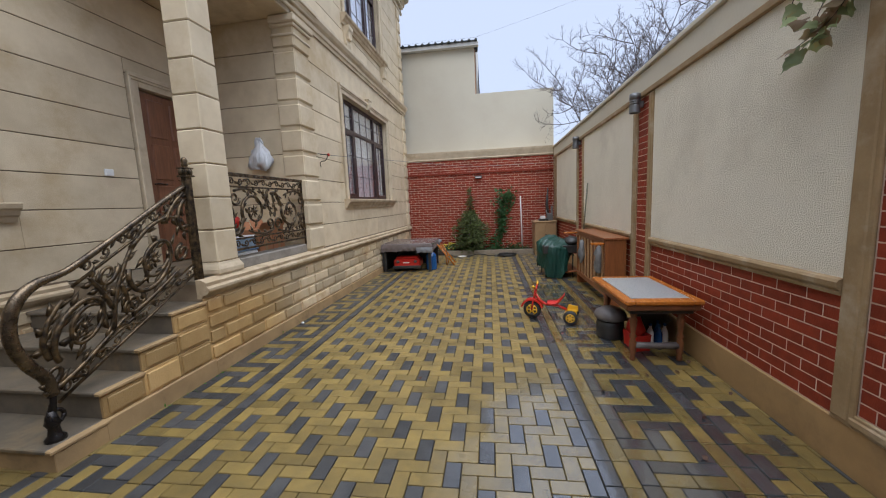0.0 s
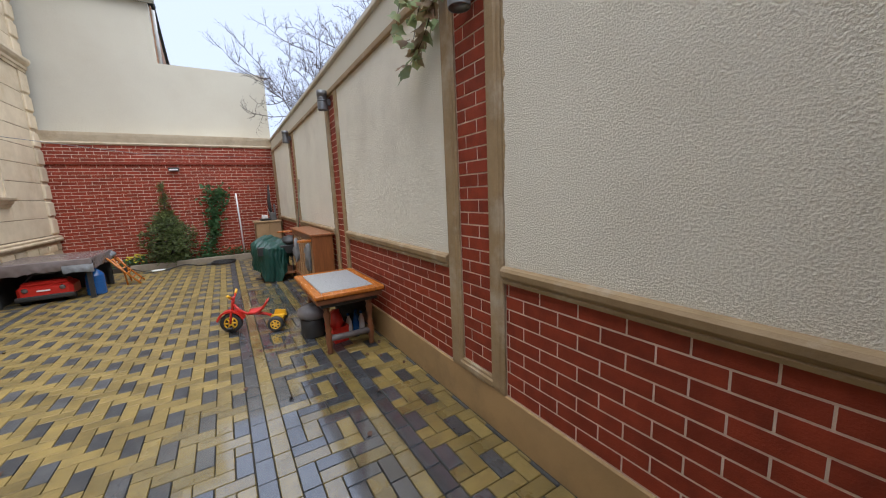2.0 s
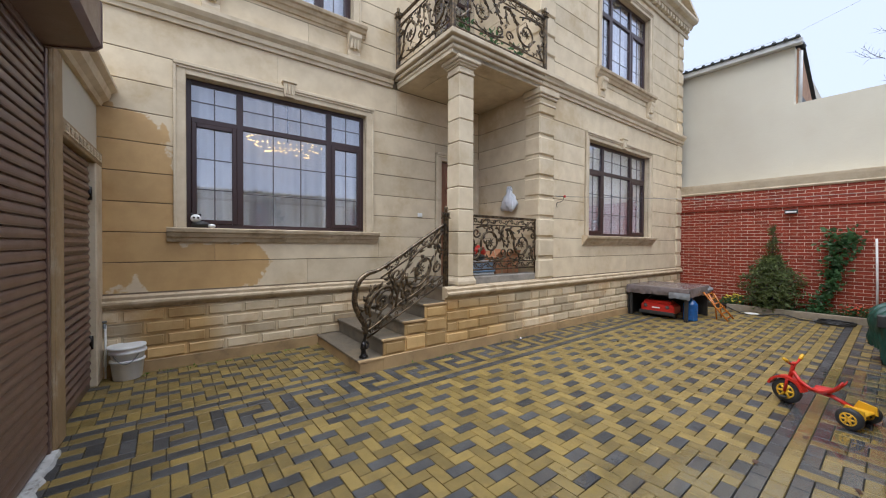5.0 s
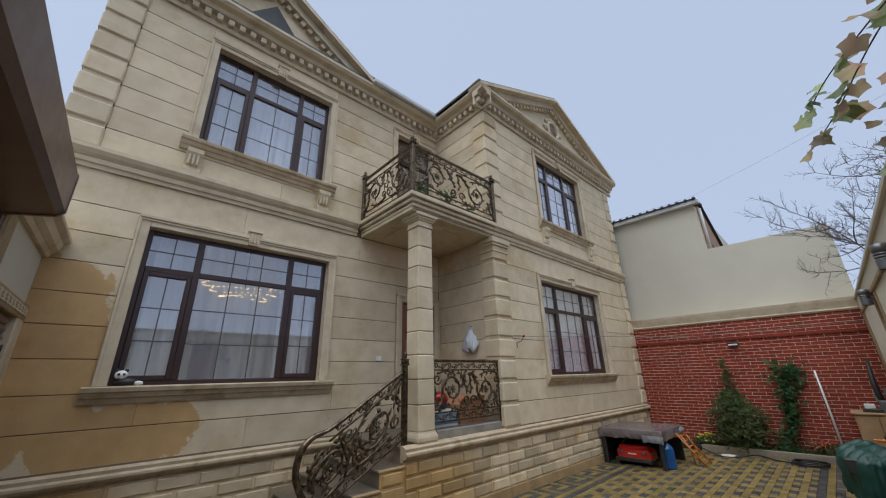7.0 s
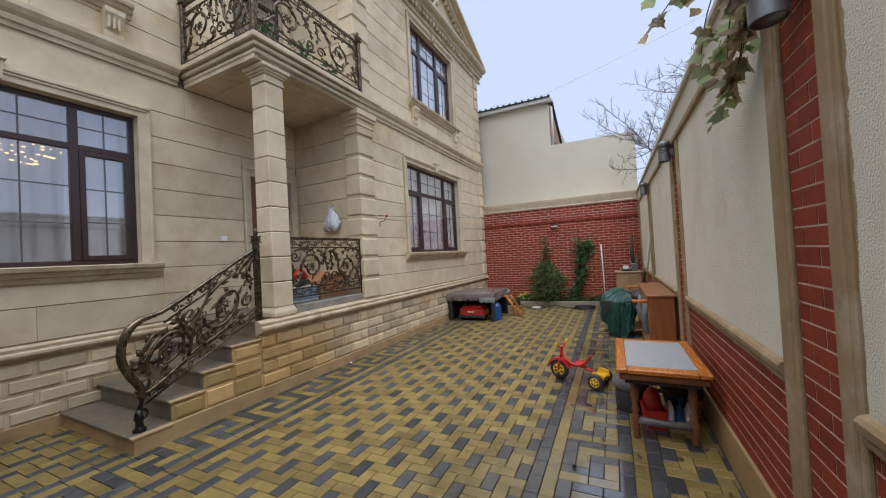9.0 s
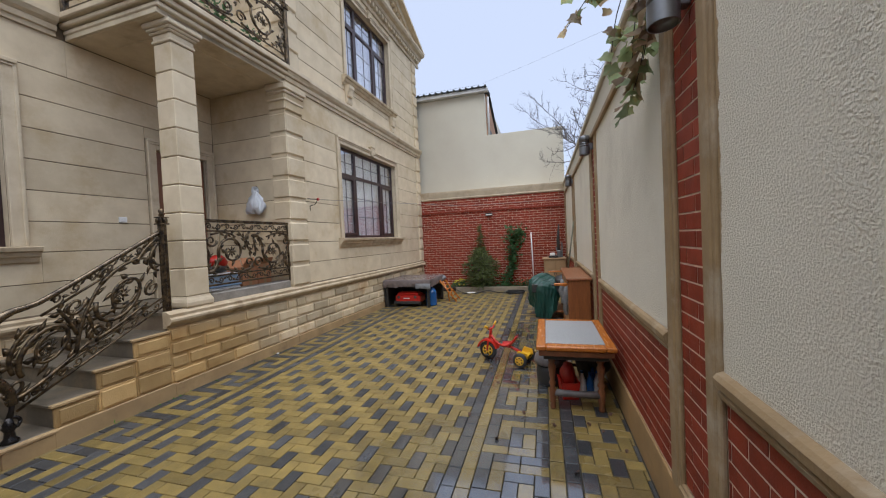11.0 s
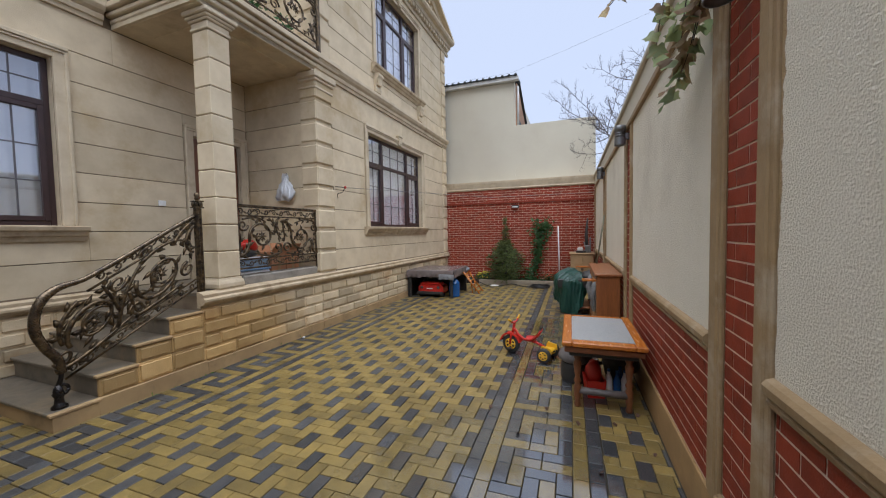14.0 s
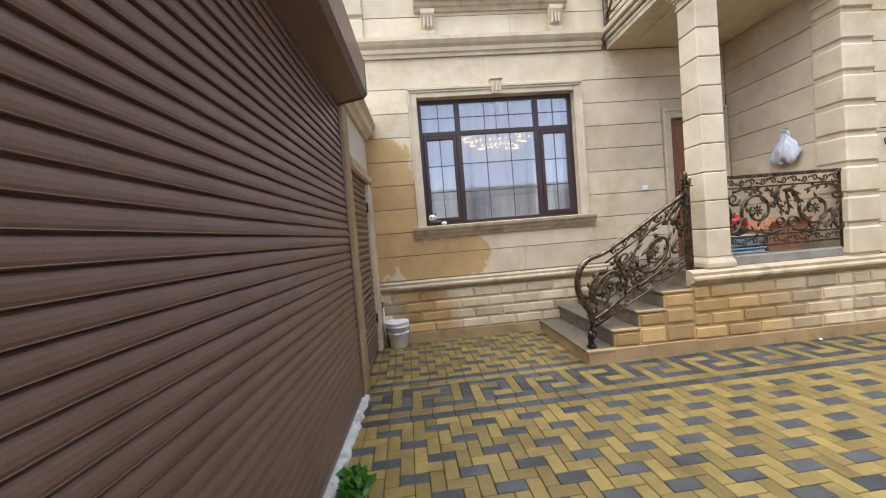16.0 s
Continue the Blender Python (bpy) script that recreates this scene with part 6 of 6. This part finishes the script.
part("stem", vm, M_BARK, ivy)
part("leaves", lm, M_IVY, ivy, kind="stuff")


def flowers(name, label, x, col, n):
    th = thing(name, label, "flowers", x, 11.08, 0.10)
    g, h = MB(), MB()
    for _ in range(n):
        p = (rnd.uniform(-0.18, 0.18), rnd.uniform(-0.08, 0.08), rnd.uniform(0.08, 0.27))
        blades(g, p[0], p[1], p[2] * 0.6, 5, 0.08, 0.25, 0.6, 0.03, rnd)
        h.sphere(*p, 0.028, 0.028, 0.018, 6, 4)
    part("foliage", g, M_IVY, th, kind="stuff")
    part("blooms", h, col, th, kind="stuff")


flowers("yellow_flowers", "clump of small yellow flowers in the bed", -1.0, mat("yellow_petals", (0.75, 0.62, 0.05), (0.6, 0.5, 0.05), 20, 0.6), 30)
flowers("red_flowers", "clump of orange-red flowers in the bed", 1.0, mat("red_petals", (0.5, 0.10, 0.03), (0.4, 0.06, 0.03), 20, 0.6), 26)
grass = MB()
for _ in range(260):
    blades(grass, rnd.uniform(-2.3, 1.5), rnd.uniform(11.0, 11.35), 0.12, 3, 0.09, 0.12, 1.2, 0.03, rnd)
tagged(part("bed_weeds", grass, M_IVY, label="low green weeds in the flower bed", category="weeds"), kind="stuff")

hose = thing("hose_coil", "black rubber hose lying coiled on the paving", "hose", 0.72, 10.55, 0.0)
part("coil", MB().tube([((0.26 + 0.03 * math.sin(i * 0.37)) * math.cos(i * 0.35), (0.2 + 0.03 * math.sin(i * 0.23)) * math.sin(i * 0.35), 0.015 + 0.0007 * i) for i in range(80)], 0.013, 6), M_BLACK, hose)
part("loose_end", MB().tube(smooth_path([Vector(p) for p in ((-0.26, 0.02, 0.014), (-0.5, 0.1, 0.014), (-0.8, 0.22, 0.05), (-1.1, 0.0, 0.014), (-1.4, -0.1, 0.014), (-1.75, 0.1, 0.10))]), 0.013, 6), M_BLACK, hose)
plate = part("white_dish", MB().lathe([(0.05, 0), (0.12, 0.012), (0.13, 0.025), (0.125, 0.025), (0.05, 0.006)], 0, 0, 0, 20), M_WHITE, label="flat white dish lying on the paving", category="dish")
plate.matrix_basis = pose(-0.55, 10.55, 0.003)
pipe = part("white_pipe", MB().tube([(0, 0, 0), (-0.01, 0.01, 0.8), (-0.03, 0.03, 1.62)], 0.018, 8), M_WHITE, label="thin white pipe standing against the brick wall", category="pipe")
pipe.matrix_basis = pose(1.24, 11.3, 0.10)

# wall lamps
lamp_b = thing("wall_lamp", "small dark box lamp on the brick wall", "lamp", -0.04, YB - 0.035, 2.30)
part("housing", MB().bbox(-0.11, 0.11, -0.09, 0.0, 0.0, 0.09, 0.008), M_BLACK, lamp_b)
part("lens", MB().bbox(-0.09, 0.09, -0.095, -0.085, 0.02, 0.055, 0.004), M_WHITE, lamp_b, "pale lamp lens")
lamp1 = thing("pilaster_lamp", "grey metal cylinder lamp on the brick pilaster", "lamp", XR - 0.10, 2.03, 2.50, group="pilaster lamps")
part("shade", MB().lathe([(0.03, 0.03), (0.056, 0.03), (0.058, 0.002), (0.058, 0.0), (0.064, 0.0), (0.064, 0.002), (0.064, 0.088), (0.064, 0.09), (0.054, 0.092), (0.054, 0.104), (0.064, 0.106), (0.064, 0.118), (0.054, 0.12), (0.054, 0.132), (0.064, 0.134), (0.064, 0.146), (0.054, 0.148), (0.054, 0.16), (0.064, 0.162), (0.064, 0.23), (0.05, 0.235)], 0, 0, 0, 18), M_GALV, lamp1)
part("bracket", MB().bbox(0.03, 0.10, -0.025, 0.025, 0.06, 0.14, 0.006), M_GALV, lamp1)
for y, z in ((5.13, 2.61), (8.27, 2.63)):
    copy_thing(lamp1, pose(XR - 0.10, y, z))

# vine hanging over the boundary wall
vine = thing("grape_vine", "grape vine with green and reddish leaves hanging over the wall", "vine", 2.10, 2.27, 2.33)
strands = [((0.10, -0.30, 0.85), (0.06, -0.12, 0.62), (0.04, 0.05, 0.35), (0.03, 0.20, 0.16), (0.0, 0.46, 0.0)), ((0.12, -0.35, 0.9), (0.06, -0.05, 0.6), (0.05, 0.10, 0.30), (0.04, 0.28, 0.14), (0.03, 0.52, 0.07)), ((0.15, -0.5, 0.85), (-0.05, -0.1, 0.78), (-0.2, 0.17, 0.64), (-0.33, 0.28, 0.52)), ((0.12, -0.4, 0.85), (0.02, -0.05, 0.70), (-0.07, 0.20, 0.50), (-0.09, 0.36, 0.22)), ((0.1, -0.5, 0.8), (-0.08, -0.15, 0.80), (-0.22, 0.05, 0.74), (-0.30, 0.15, 0.66)), ((0.08, -0.3, 0.8), (0.02, 0.0, 0.55), (0.0, 0.15, 0.36), (0.02, 0.32, 0.16))]


def vine_leaf(p, size, d, rnd):
    """A lobed leaf, cupped, hanging."""
    mb = MB()
    x = Vector((-d.y, d.x, 0)).normalized() if abs(d.z) < 0.99 else Vector((1, 0, 0))
    x.rotate(Matrix.Rotation(rnd.uniform(-1.0, 1.0), 3, d))
    n = d.cross(x)
    out = []
    for k in range(21):
        a = 2 * math.pi * k / 21
        r = size * (0.80 + 0.13 * math.cos(5 * a) + 0.05 * math.cos(10 * a)) * (0.6 if k == 10 else 1)
        out.append(p + d * (size * 0.6 + r * math.cos(a)) + x * (r * math.sin(a)) + n * (0.22 * size * math.cos(2 * a)))
    mb.add([p + d * size * 0.6 + n * 0.12 * size] + out, [(0, k + 1, (k + 1) % 21 + 1) for k in range(21)], True)
    return mb


rv = random.Random(11)
for s in strands:
    pts = smooth_path([Vector(p) for p in s], 6)
    part("stem", MB().tube(pts, [0.0042 - 0.0001 * i for i in range(len(pts))], 5), M_BARK, vine)
    for p in pts[3:]:
        low = s[-1][2] < 0.2
        for _ in range(3):
            if rv.random() < (0.27 if low else 0.36):
                d = Vector((rv.gauss(-0.25, 0.55), rv.gauss(0.1, 0.6), rv.gauss(-0.8, 0.45))).normalized()
                part("leaf", vine_leaf(p + 0.03 * d, rv.uniform(0.036, 0.068), d, rv), M_VINER if rv.random() < (0.42 if low else 0.36) else M_VINE, vine)

# bare tree behind the boundary wall
tree = thing("bare_tree", "leafless tree with fine dark twigs behind the wall", "tree", 4.35, 9.9, -0.08)
tm, tw = MB(), MB()
rt = random.Random(7)


def bough(p, d, l, r, depth):
    """A crooked branch that bends upwards, with shorter ones along it."""
    n = 7 if depth == 0 else 5
    pts, q, dd = [p], p, d
    for _ in range(n):
        dd = (dd + Vector((rt.gauss(0, 0.2), rt.gauss(0, 0.2), rt.gauss(0.10, 0.16)))).normalized()
        q = q + dd * l / n
        pts.append(q)
    tw.tube(pts, [r * (1 - 0.7 * i / n) for i in range(n + 1)], 4, caps=False)
    if depth == 3:
        return
    for i in range(1, n + 1):
        for _ in range((2, 2, 2)[depth]):
            a = rt.uniform(0.5, 1.2)
            ax = dd.orthogonal().normalized()
            ax.rotate(Matrix.Rotation(rt.random() * 6.28, 3, dd))
            bough(pts[i], (dd * math.cos(a) + ax * math.sin(a)).normalized(), l * rt.uniform(0.22, 0.42), max(0.0028, r * 0.5), depth + 1)


tm.tube([(0, 0, 0), (0.03, 0.02, 1.4), (-0.02, 0.0, 2.7)], [0.09, 0.075, 0.06], 8)
for i in range(22):
    a = 0.7 * i
    d = Vector((0.75 * math.cos(a) - 0.12, 0.6 * math.sin(a), rt.uniform(0.55, 1.1))).normalized()
    bough(Vector((-0.02, 0, 2.2 + 0.1 * (i % 6))), d, rt.uniform(2.0, 3.3), 0.023, 0)
part("trunk", tm, M_BARK, tree)
part("crown", tw, M_BARK, tree, "crown of fine bare twigs", kind="stuff")
wire = part("overhead_wire", MB().tube([(-6.0, 12.6, 6.9), (0.0, 10.6, 6.05), (1.45, 10.0, 6.13), (3.47, 9.2, 6.3), (6.0, 8.3, 6.7)], 0.0022, 4), M_GALV, label="thin overhead wire crossing above the yard", category="wire")

# small things at the house
standing = set(bpy.data.objects)
bucket = thing("white_bucket", "white plastic bucket with lid standing by the house corner", "bucket", -3.88, -0.33, 0.0)
part("pail", MB().lathe([(0.125, 0), (0.132, 0.01), (0.15, 0.20), (0.162, 0.205), (0.162, 0.225), (0.152, 0.23)], 0, 0, 0, 24), M_WHITE, bucket)
part("inner_pail", MB().lathe([(0.14, 0.225), (0.156, 0.30), (0.172, 0.303), (0.174, 0.325), (0.163, 0.33), (0.165, 0.345), (0.16, 0.36), (0.15, 0.36)], 0.006, 0.004, 0, 24), M_WHITE, bucket)
part("lid", MB().lathe([(0.168, 0.358), (0.178, 0.365), (0.178, 0.385), (0.16, 0.388), (0.03, 0.38)], 0.012, -0.006, 0, 24), M_WHITE, bucket)
part("handle", MB().tube([(0.165 * math.cos(a), 0.165 * math.sin(a), 0.31 - 0.11 * math.sin(2 * (a + 0.8))) for a in [-0.8 + 0.16 * i for i in range(11)]], 0.005, 5), M_GALV, bucket)
tap = thing("garden_tap", "white pipe with a small tap on the house corner", "tap", -3.99, -0.53, 0.0)
part("riser", MB().tube([(0, 0, 0), (0, 0, 0.62)], 0.012), M_WHITE, tap)
part("tap_head", MB().tube([(0, 0, 0.62), (0.06, 0, 0.63), (0.07, 0, 0.59)], 0.014).bbox(0.02, 0.05, -0.02, 0.02, 0.65, 0.67, 0.004), M_GALV, tap)
plush = part("plush_toy", MB().sphere(0, 0, 0.115, 0.055, 0.06, 0.052, 14, 9), M_WHITE, label="small black and white plush toy on the window sill", category="toy")
plush.matrix_basis = pose(XA + 0.03, 0.33, W1[2] + 0.005)
part("body", MB().sphere(0, 0.05, 0.04, 0.05, 0.10, 0.042, 12, 8), M_BLACK, plush, "black body")
part("foot", MB().sphere(0.02, 0.17, 0.025, 0.03, 0.045, 0.026, 8, 6), M_WHITE, plush)
for q in (-1, 1):
    part("ear", MB().sphere(-0.01, q * 0.042, 0.162, 0.019, n=8), M_BLACK, plush, "black ear")
    part("eye_patch", MB().sphere(0.047, q * 0.022, 0.122, 0.014, n=8), M_BLACK, plush, "black eye patch")
switch = part("light_switch", MB().bbox(0, 0.018, -0.05, 0.05, -0.04, 0.04, 0.006).bbox(0.018, 0.024, -0.035, 0.0, -0.025, 0.025, 0.003), M_WHITE, label="white double light switch on the stone wall", category="switch")
switch.matrix_basis = pose(XA, 3.77, 2.10)
bag = thing("plastic_bag", "white plastic carrier bag hanging on the porch wall", "bag", -3.08, YS - 0.07, 2.21)
bm_ = MB().lathe([(0.03, 0.02), (0.09, 0.0), (0.14, 0.03), (0.165, 0.08), (0.17, 0.13), (0.155, 0.18), (0.13, 0.23), (0.10, 0.28), (0.07, 0.33), (0.045, 0.38), (0.03, 0.42), (0.035, 0.45)], 0, 0, 0, 48)
folded = []
for x, y, z in bm_.v:
    a, up = math.atan2(y, x), min(1, z / 0.4)
    k = 1 + (0.10 + 0.22 * up) * math.sin(11 * a + 5 * z) * math.sin(4 * a + 1) + 0.08 * math.sin(17 * a - 20 * z)
    folded.append((x * k, y * 0.40 * k, z + 0.035 * math.sin(3 * a) * (1 - up)))
bm_.v = folded
part("body", bm_.disp(0.035, 14).disp(0.015, 34, 3.0), M_BAG, bag)
part("handles", MB().tube([(-0.07, 0, 0.24), (-0.02, 0.03, 0.40), (0.0, 0.05, 0.45), (0.03, 0.03, 0.40), (0.07, 0, 0.24)], 0.014, 6).disp(0.01, 20), M_BAG, bag)
part("hook", MB().tube([(0, 0.07, 0.45), (0, 0.04, 0.45), (0, 0.035, 0.47)], 0.005), M_IRONB, bag)

# boxes and pots on the porch
ZF = 0.946
tub = thing("storage_box", "stacked blue and white plastic boxes with a red helmet on top", "box", -2.95, 4.26, ZF)
part("lower_box", MB().bbox(-0.17, 0.17, -0.25, 0.25, 0, 0.15, 0.02), M_WHITE, tub)
part("lower_lid", MB().bbox(-0.18, 0.18, -0.26, 0.26, 0.15, 0.18, 0.01), plastic("pale_blue_plastic", (0.24, 0.38, 0.55)), tub)
part("upper_box", MB().bbox(-0.16, 0.16, -0.22, 0.24, 0.18, 0.31, 0.02), plastic("blue_grey_plastic", (0.30, 0.40, 0.52)), tub)
part("upper_lid", MB().bbox(-0.17, 0.17, -0.23, 0.25, 0.31, 0.34, 0.01), M_WHITE, tub)
part("black_sole", MB().sphere(0, -0.02, 0.40, 0.13, 0.20, 0.06, 14, 8), M_BLACK, tub)
part("helmet", MB().sphere(0.0, 0.02, 0.50, 0.11, 0.15, 0.10, 16, 10).disp(0.02, 9), M_RED, tub, "red helmet")
M_CARD = mat("orange_brown_cardboard", (0.50, 0.24, 0.12), (0.42, 0.19, 0.095), 4, 0.75, 0.1, 60, stain=(0.3, 0.14, 0.07), samt=0.4, sscale=3)
for y, w, h, z in ((4.68, 0.28, 0.40, 0), (4.97, 0.27, 0.43, 0)):
    bx = thing("cardboard_box", "open orange-brown cardboard box on the porch", "box", -2.93, y, ZF, group="boxes on the porch")
    part("body", MB().bbox(-0.15, 0.15, -w / 2, w / 2, 0, h, 0.004), M_CARD, bx)
    part("flap", MB().prism([(0.15, h), (0.21, h + 0.09), (0.214, h + 0.086), (0.155, h - 0.004)], 1, -w / 2, w / 2), M_CARD, bx)
    part("flap", MB().prism([(-0.15, h), (-0.19, h + 0.10), (-0.194, h + 0.096), (-0.155, h - 0.004)], 1, -w / 2, w / 2), M_CARD, bx)
    part("tape", MB().bbox(0.15, 0.1515, -0.025, 0.025, 0.05, h - 0.02, 0.0005), M_TANCAB, bx, "strip of brown tape")
for i in range(3):
    p = thing("balcony_pot", "reddish flower pot with green plant on the balcony", "pot", XP - 0.12, 3.60 + 0.6 * i, ZB1 + 0.025, group="pots on the balcony")
    part("pot", MB().bbox(-0.07, 0.07, -0.16, 0.16, 0, 0.13, 0.01), M_TERRA, p)
    dm = MB()
    for _ in range(60):
        blades(dm, 0, rnd.uniform(-0.14, 0.14), 0.14 + 0.2 * rnd.random(), 1, 0.08, 0.3, 0.5, 0.05, rnd)
    part("plant", dm, M_IVY, p, kind="stuff")

# chandelier glimpsed in the front room
M_GLOW = bpy.data.materials.new("warm_lamp_glow")
M_GLOW.use_nodes = True
M_GLOW.node_tree.nodes["Principled BSDF"].inputs["Emission Color"].default_value = (1.0, 0.58, 0.14, 1)
M_GLOW.node_tree.nodes["Principled BSDF"].inputs["Emission Strength"].default_value = 1.5
M_GLOWW = bpy.data.materials.new("white_lamp_glow")
M_GLOWW.use_nodes = True
M_GLOWW.node_tree.nodes["Principled BSDF"].inputs["Emission Color"].default_value = (1.0, 0.95, 0.9, 1)
M_GLOWW.node_tree.nodes["Principled BSDF"].inputs["Emission Strength"].default_value = 5.0
lit = thing("chandelier", "lit chandelier with beaded warm yellow bands hanging in the front room", "chandelier", -4.66, 1.60, 3.12)
part("rod", MB().tube([(0, 0, 0.1), (0, 0, 0.9)], 0.012), M_IRONB, lit)
for r, z, n in ((0.30, 0.10, 40), (0.24, 0.02, 34), (0.17, -0.07, 26)):
    bead = MB()
    rb = random.Random(n)
    for i in range(n):
        a = 2 * math.pi * i / n
        if rb.random() < 0.8:
            bead.sphere(0.6 * r * math.cos(a), 2.0 * r * math.sin(a), z + 0.03 * math.sin(2 * a + n), 0.008, rb.uniform(0.010, 0.028), 0.008, 6, 4)
    part("glowing_band", bead, M_GLOW, lit, "beaded warm glowing band", kind="stuff")
for i in range(8):
    x, y = -4.45 - 0.3 * (i // 4), 0.6 + 0.6 * (i % 4)
    sp = part("downlight", MB().lathe([(0.03, -0.02), (0.025, -0.025)], x, y, 4.2, 12), M_GLOWW, label="small lit white ceiling spotlight", category="spotlight")

turn_with_house(standing)

# washing line, leaves, pebbles and weeds
line = part("washing_line", MB().tube([(XB + 0.06, 5.72, 2.45), (-0.2, 8.6, 2.40), (XR - 0.1, 10.95, 2.62)], 0.004, 5), M_GALV, label="thin grey washing line across the yard", category="line")
part("peg", MB().sphere(XB + 0.16, 5.82, 2.45, 0.022, 0.03, 0.026, 8, 6), M_RED, line, "red knotted end")
part("hook", MB().tube(smooth_path([Vector(p) for p in ((XB + 0.0, 5.69, 2.46), (XB + 0.08, 5.74, 2.455), (XB + 0.15, 5.80, 2.44), (XB + 0.12, 5.78, 2.36), (XB + 0.05, 5.74, 2.33), (XB + 0.055, 5.74, 2.25))]), 0.006, 5), M_IRONB, line, "bent iron hook")
for i, (x, y) in enumerate(((1.03, 4.15), (1.27, 4.12), (1.62, 3.35), (0.86, 3.4), (2.0, 3.3), (1.75, 2.75), (-0.4, 3.2), (1.48, 3.95), (1.9, 3.42), (2.08, 3.62), (2.12, 3.05), (1.36, 3.52), (1.15, 3.05), (2.1, 2.5), (0.2, 4.6), (-1.3, 5.8), (0.6, 6.4), (2.0, 5.2), (1.5, 2.3))):
    d = Vector((math.cos(i * 2.1), math.sin(i * 2.1), 0.1)).normalized()
    lf1 = part("fallen_leaf", vine_leaf(Vector((0, 0, 0)), (0.022, 0.017, 0.027)[i % 3], d, rv), mat("dry_leaf", (0.09, 0.045, 0.025), (0.06, 0.03, 0.02), 30, 0.8) if i == 0 else bpy.data.materials["dry_leaf"], label="small dry brown leaf lying on the paving", category="leaf", group="fallen leaves")
    lf1.matrix_basis = pose(x, y, 0.012)
pebble = part("white_pebble", MB().sphere(0, 0, 0.012, 0.022, 0.018, 0.014, 8, 5), M_WHITE, label="small white pebble by the terrace foot", category="pebble")
pebble.matrix_basis = pose(-2.36, 4.70, 0.0)
weed = MB()
for _ in range(160):
    blades(weed, rnd.gauss(-0.95, 0.07), rnd.gauss(YG + 0.09, 0.025), 0.02, 1, 0.085, 0.3, 0.8, 0.02, rnd)
for _ in range(90):
    y = rnd.uniform(2.4, 7.5)
    blades(weed, XB + 0.055, y, 0.0, 1, 0.03, 0.2, 0.9, 0.012, rnd)
for _ in range(60):
    blades(weed, XA + 0.05, rnd.uniform(-0.2, 2.0), 0.0, 1, 0.035, 0.2, 0.9, 0.012, rnd)
tagged(part("weeds", weed, M_GRASS, label="small green weeds in the paving joints", category="weeds"), kind="stuff")


# ---- single pavers and bricks nearest the camera ----
LATE.sort(key=lambda p: (p[3] - 0.7) ** 2 + (p[4] - 2.2) ** 2)
for i, (dark, w, l, cx, cy, dz) in enumerate(LATE[:300]):
    piece("grey_paver" if dark else "yellow_paver", (w, l), lambda w=w, l=l: MB().bbox(-w / 2 + 0.0028, w / 2 - 0.0028, -l / 2 + 0.0028, l / 2 - 0.0028, -0.05, 0, 0.0028), M_GRY if dark else M_YEL, (cx, cy, dz), pavement)
extra_y, extra_g = MB(), MB()
for dark, w, l, cx, cy, dz in LATE[300:]:
    (extra_g if dark else extra_y).bbox(cx - w / 2 + 0.0022, cx + w / 2 - 0.0022, cy - l / 2 + 0.0022, cy + l / 2 - 0.0022, -0.05, dz, 0.004)
part("yellow_pavers", extra_y, M_YELI, pavement, kind="stuff")
part("grey_pavers", extra_g, M_GRYI, pavement, kind="stuff")
BRICKS_LATE.sort(key=lambda b: abs((b[2] + b[3]) / 2 - 1.9))
more = MB()
for i, (plane, out, p, q, za, zb, proud) in enumerate(BRICKS_LATE):
    w, h = round(q - p, 3), round(zb - za, 4)
    if i < 300:
        piece("brick", (w, h, proud), lambda w=w, h=h, d=proud: MB().bbox(0.0, -d, -w / 2, w / 2, -h / 2, h / 2, 0.002), M_BRICK, (plane, (p + q) / 2, (za + zb) / 2), wall_r)
    else:
        more.bbox(plane, plane - proud, p, q, za, zb, 0.002)
if more.v:
    part("bricks", more, M_BRICKI, wall_r, kind="stuff")
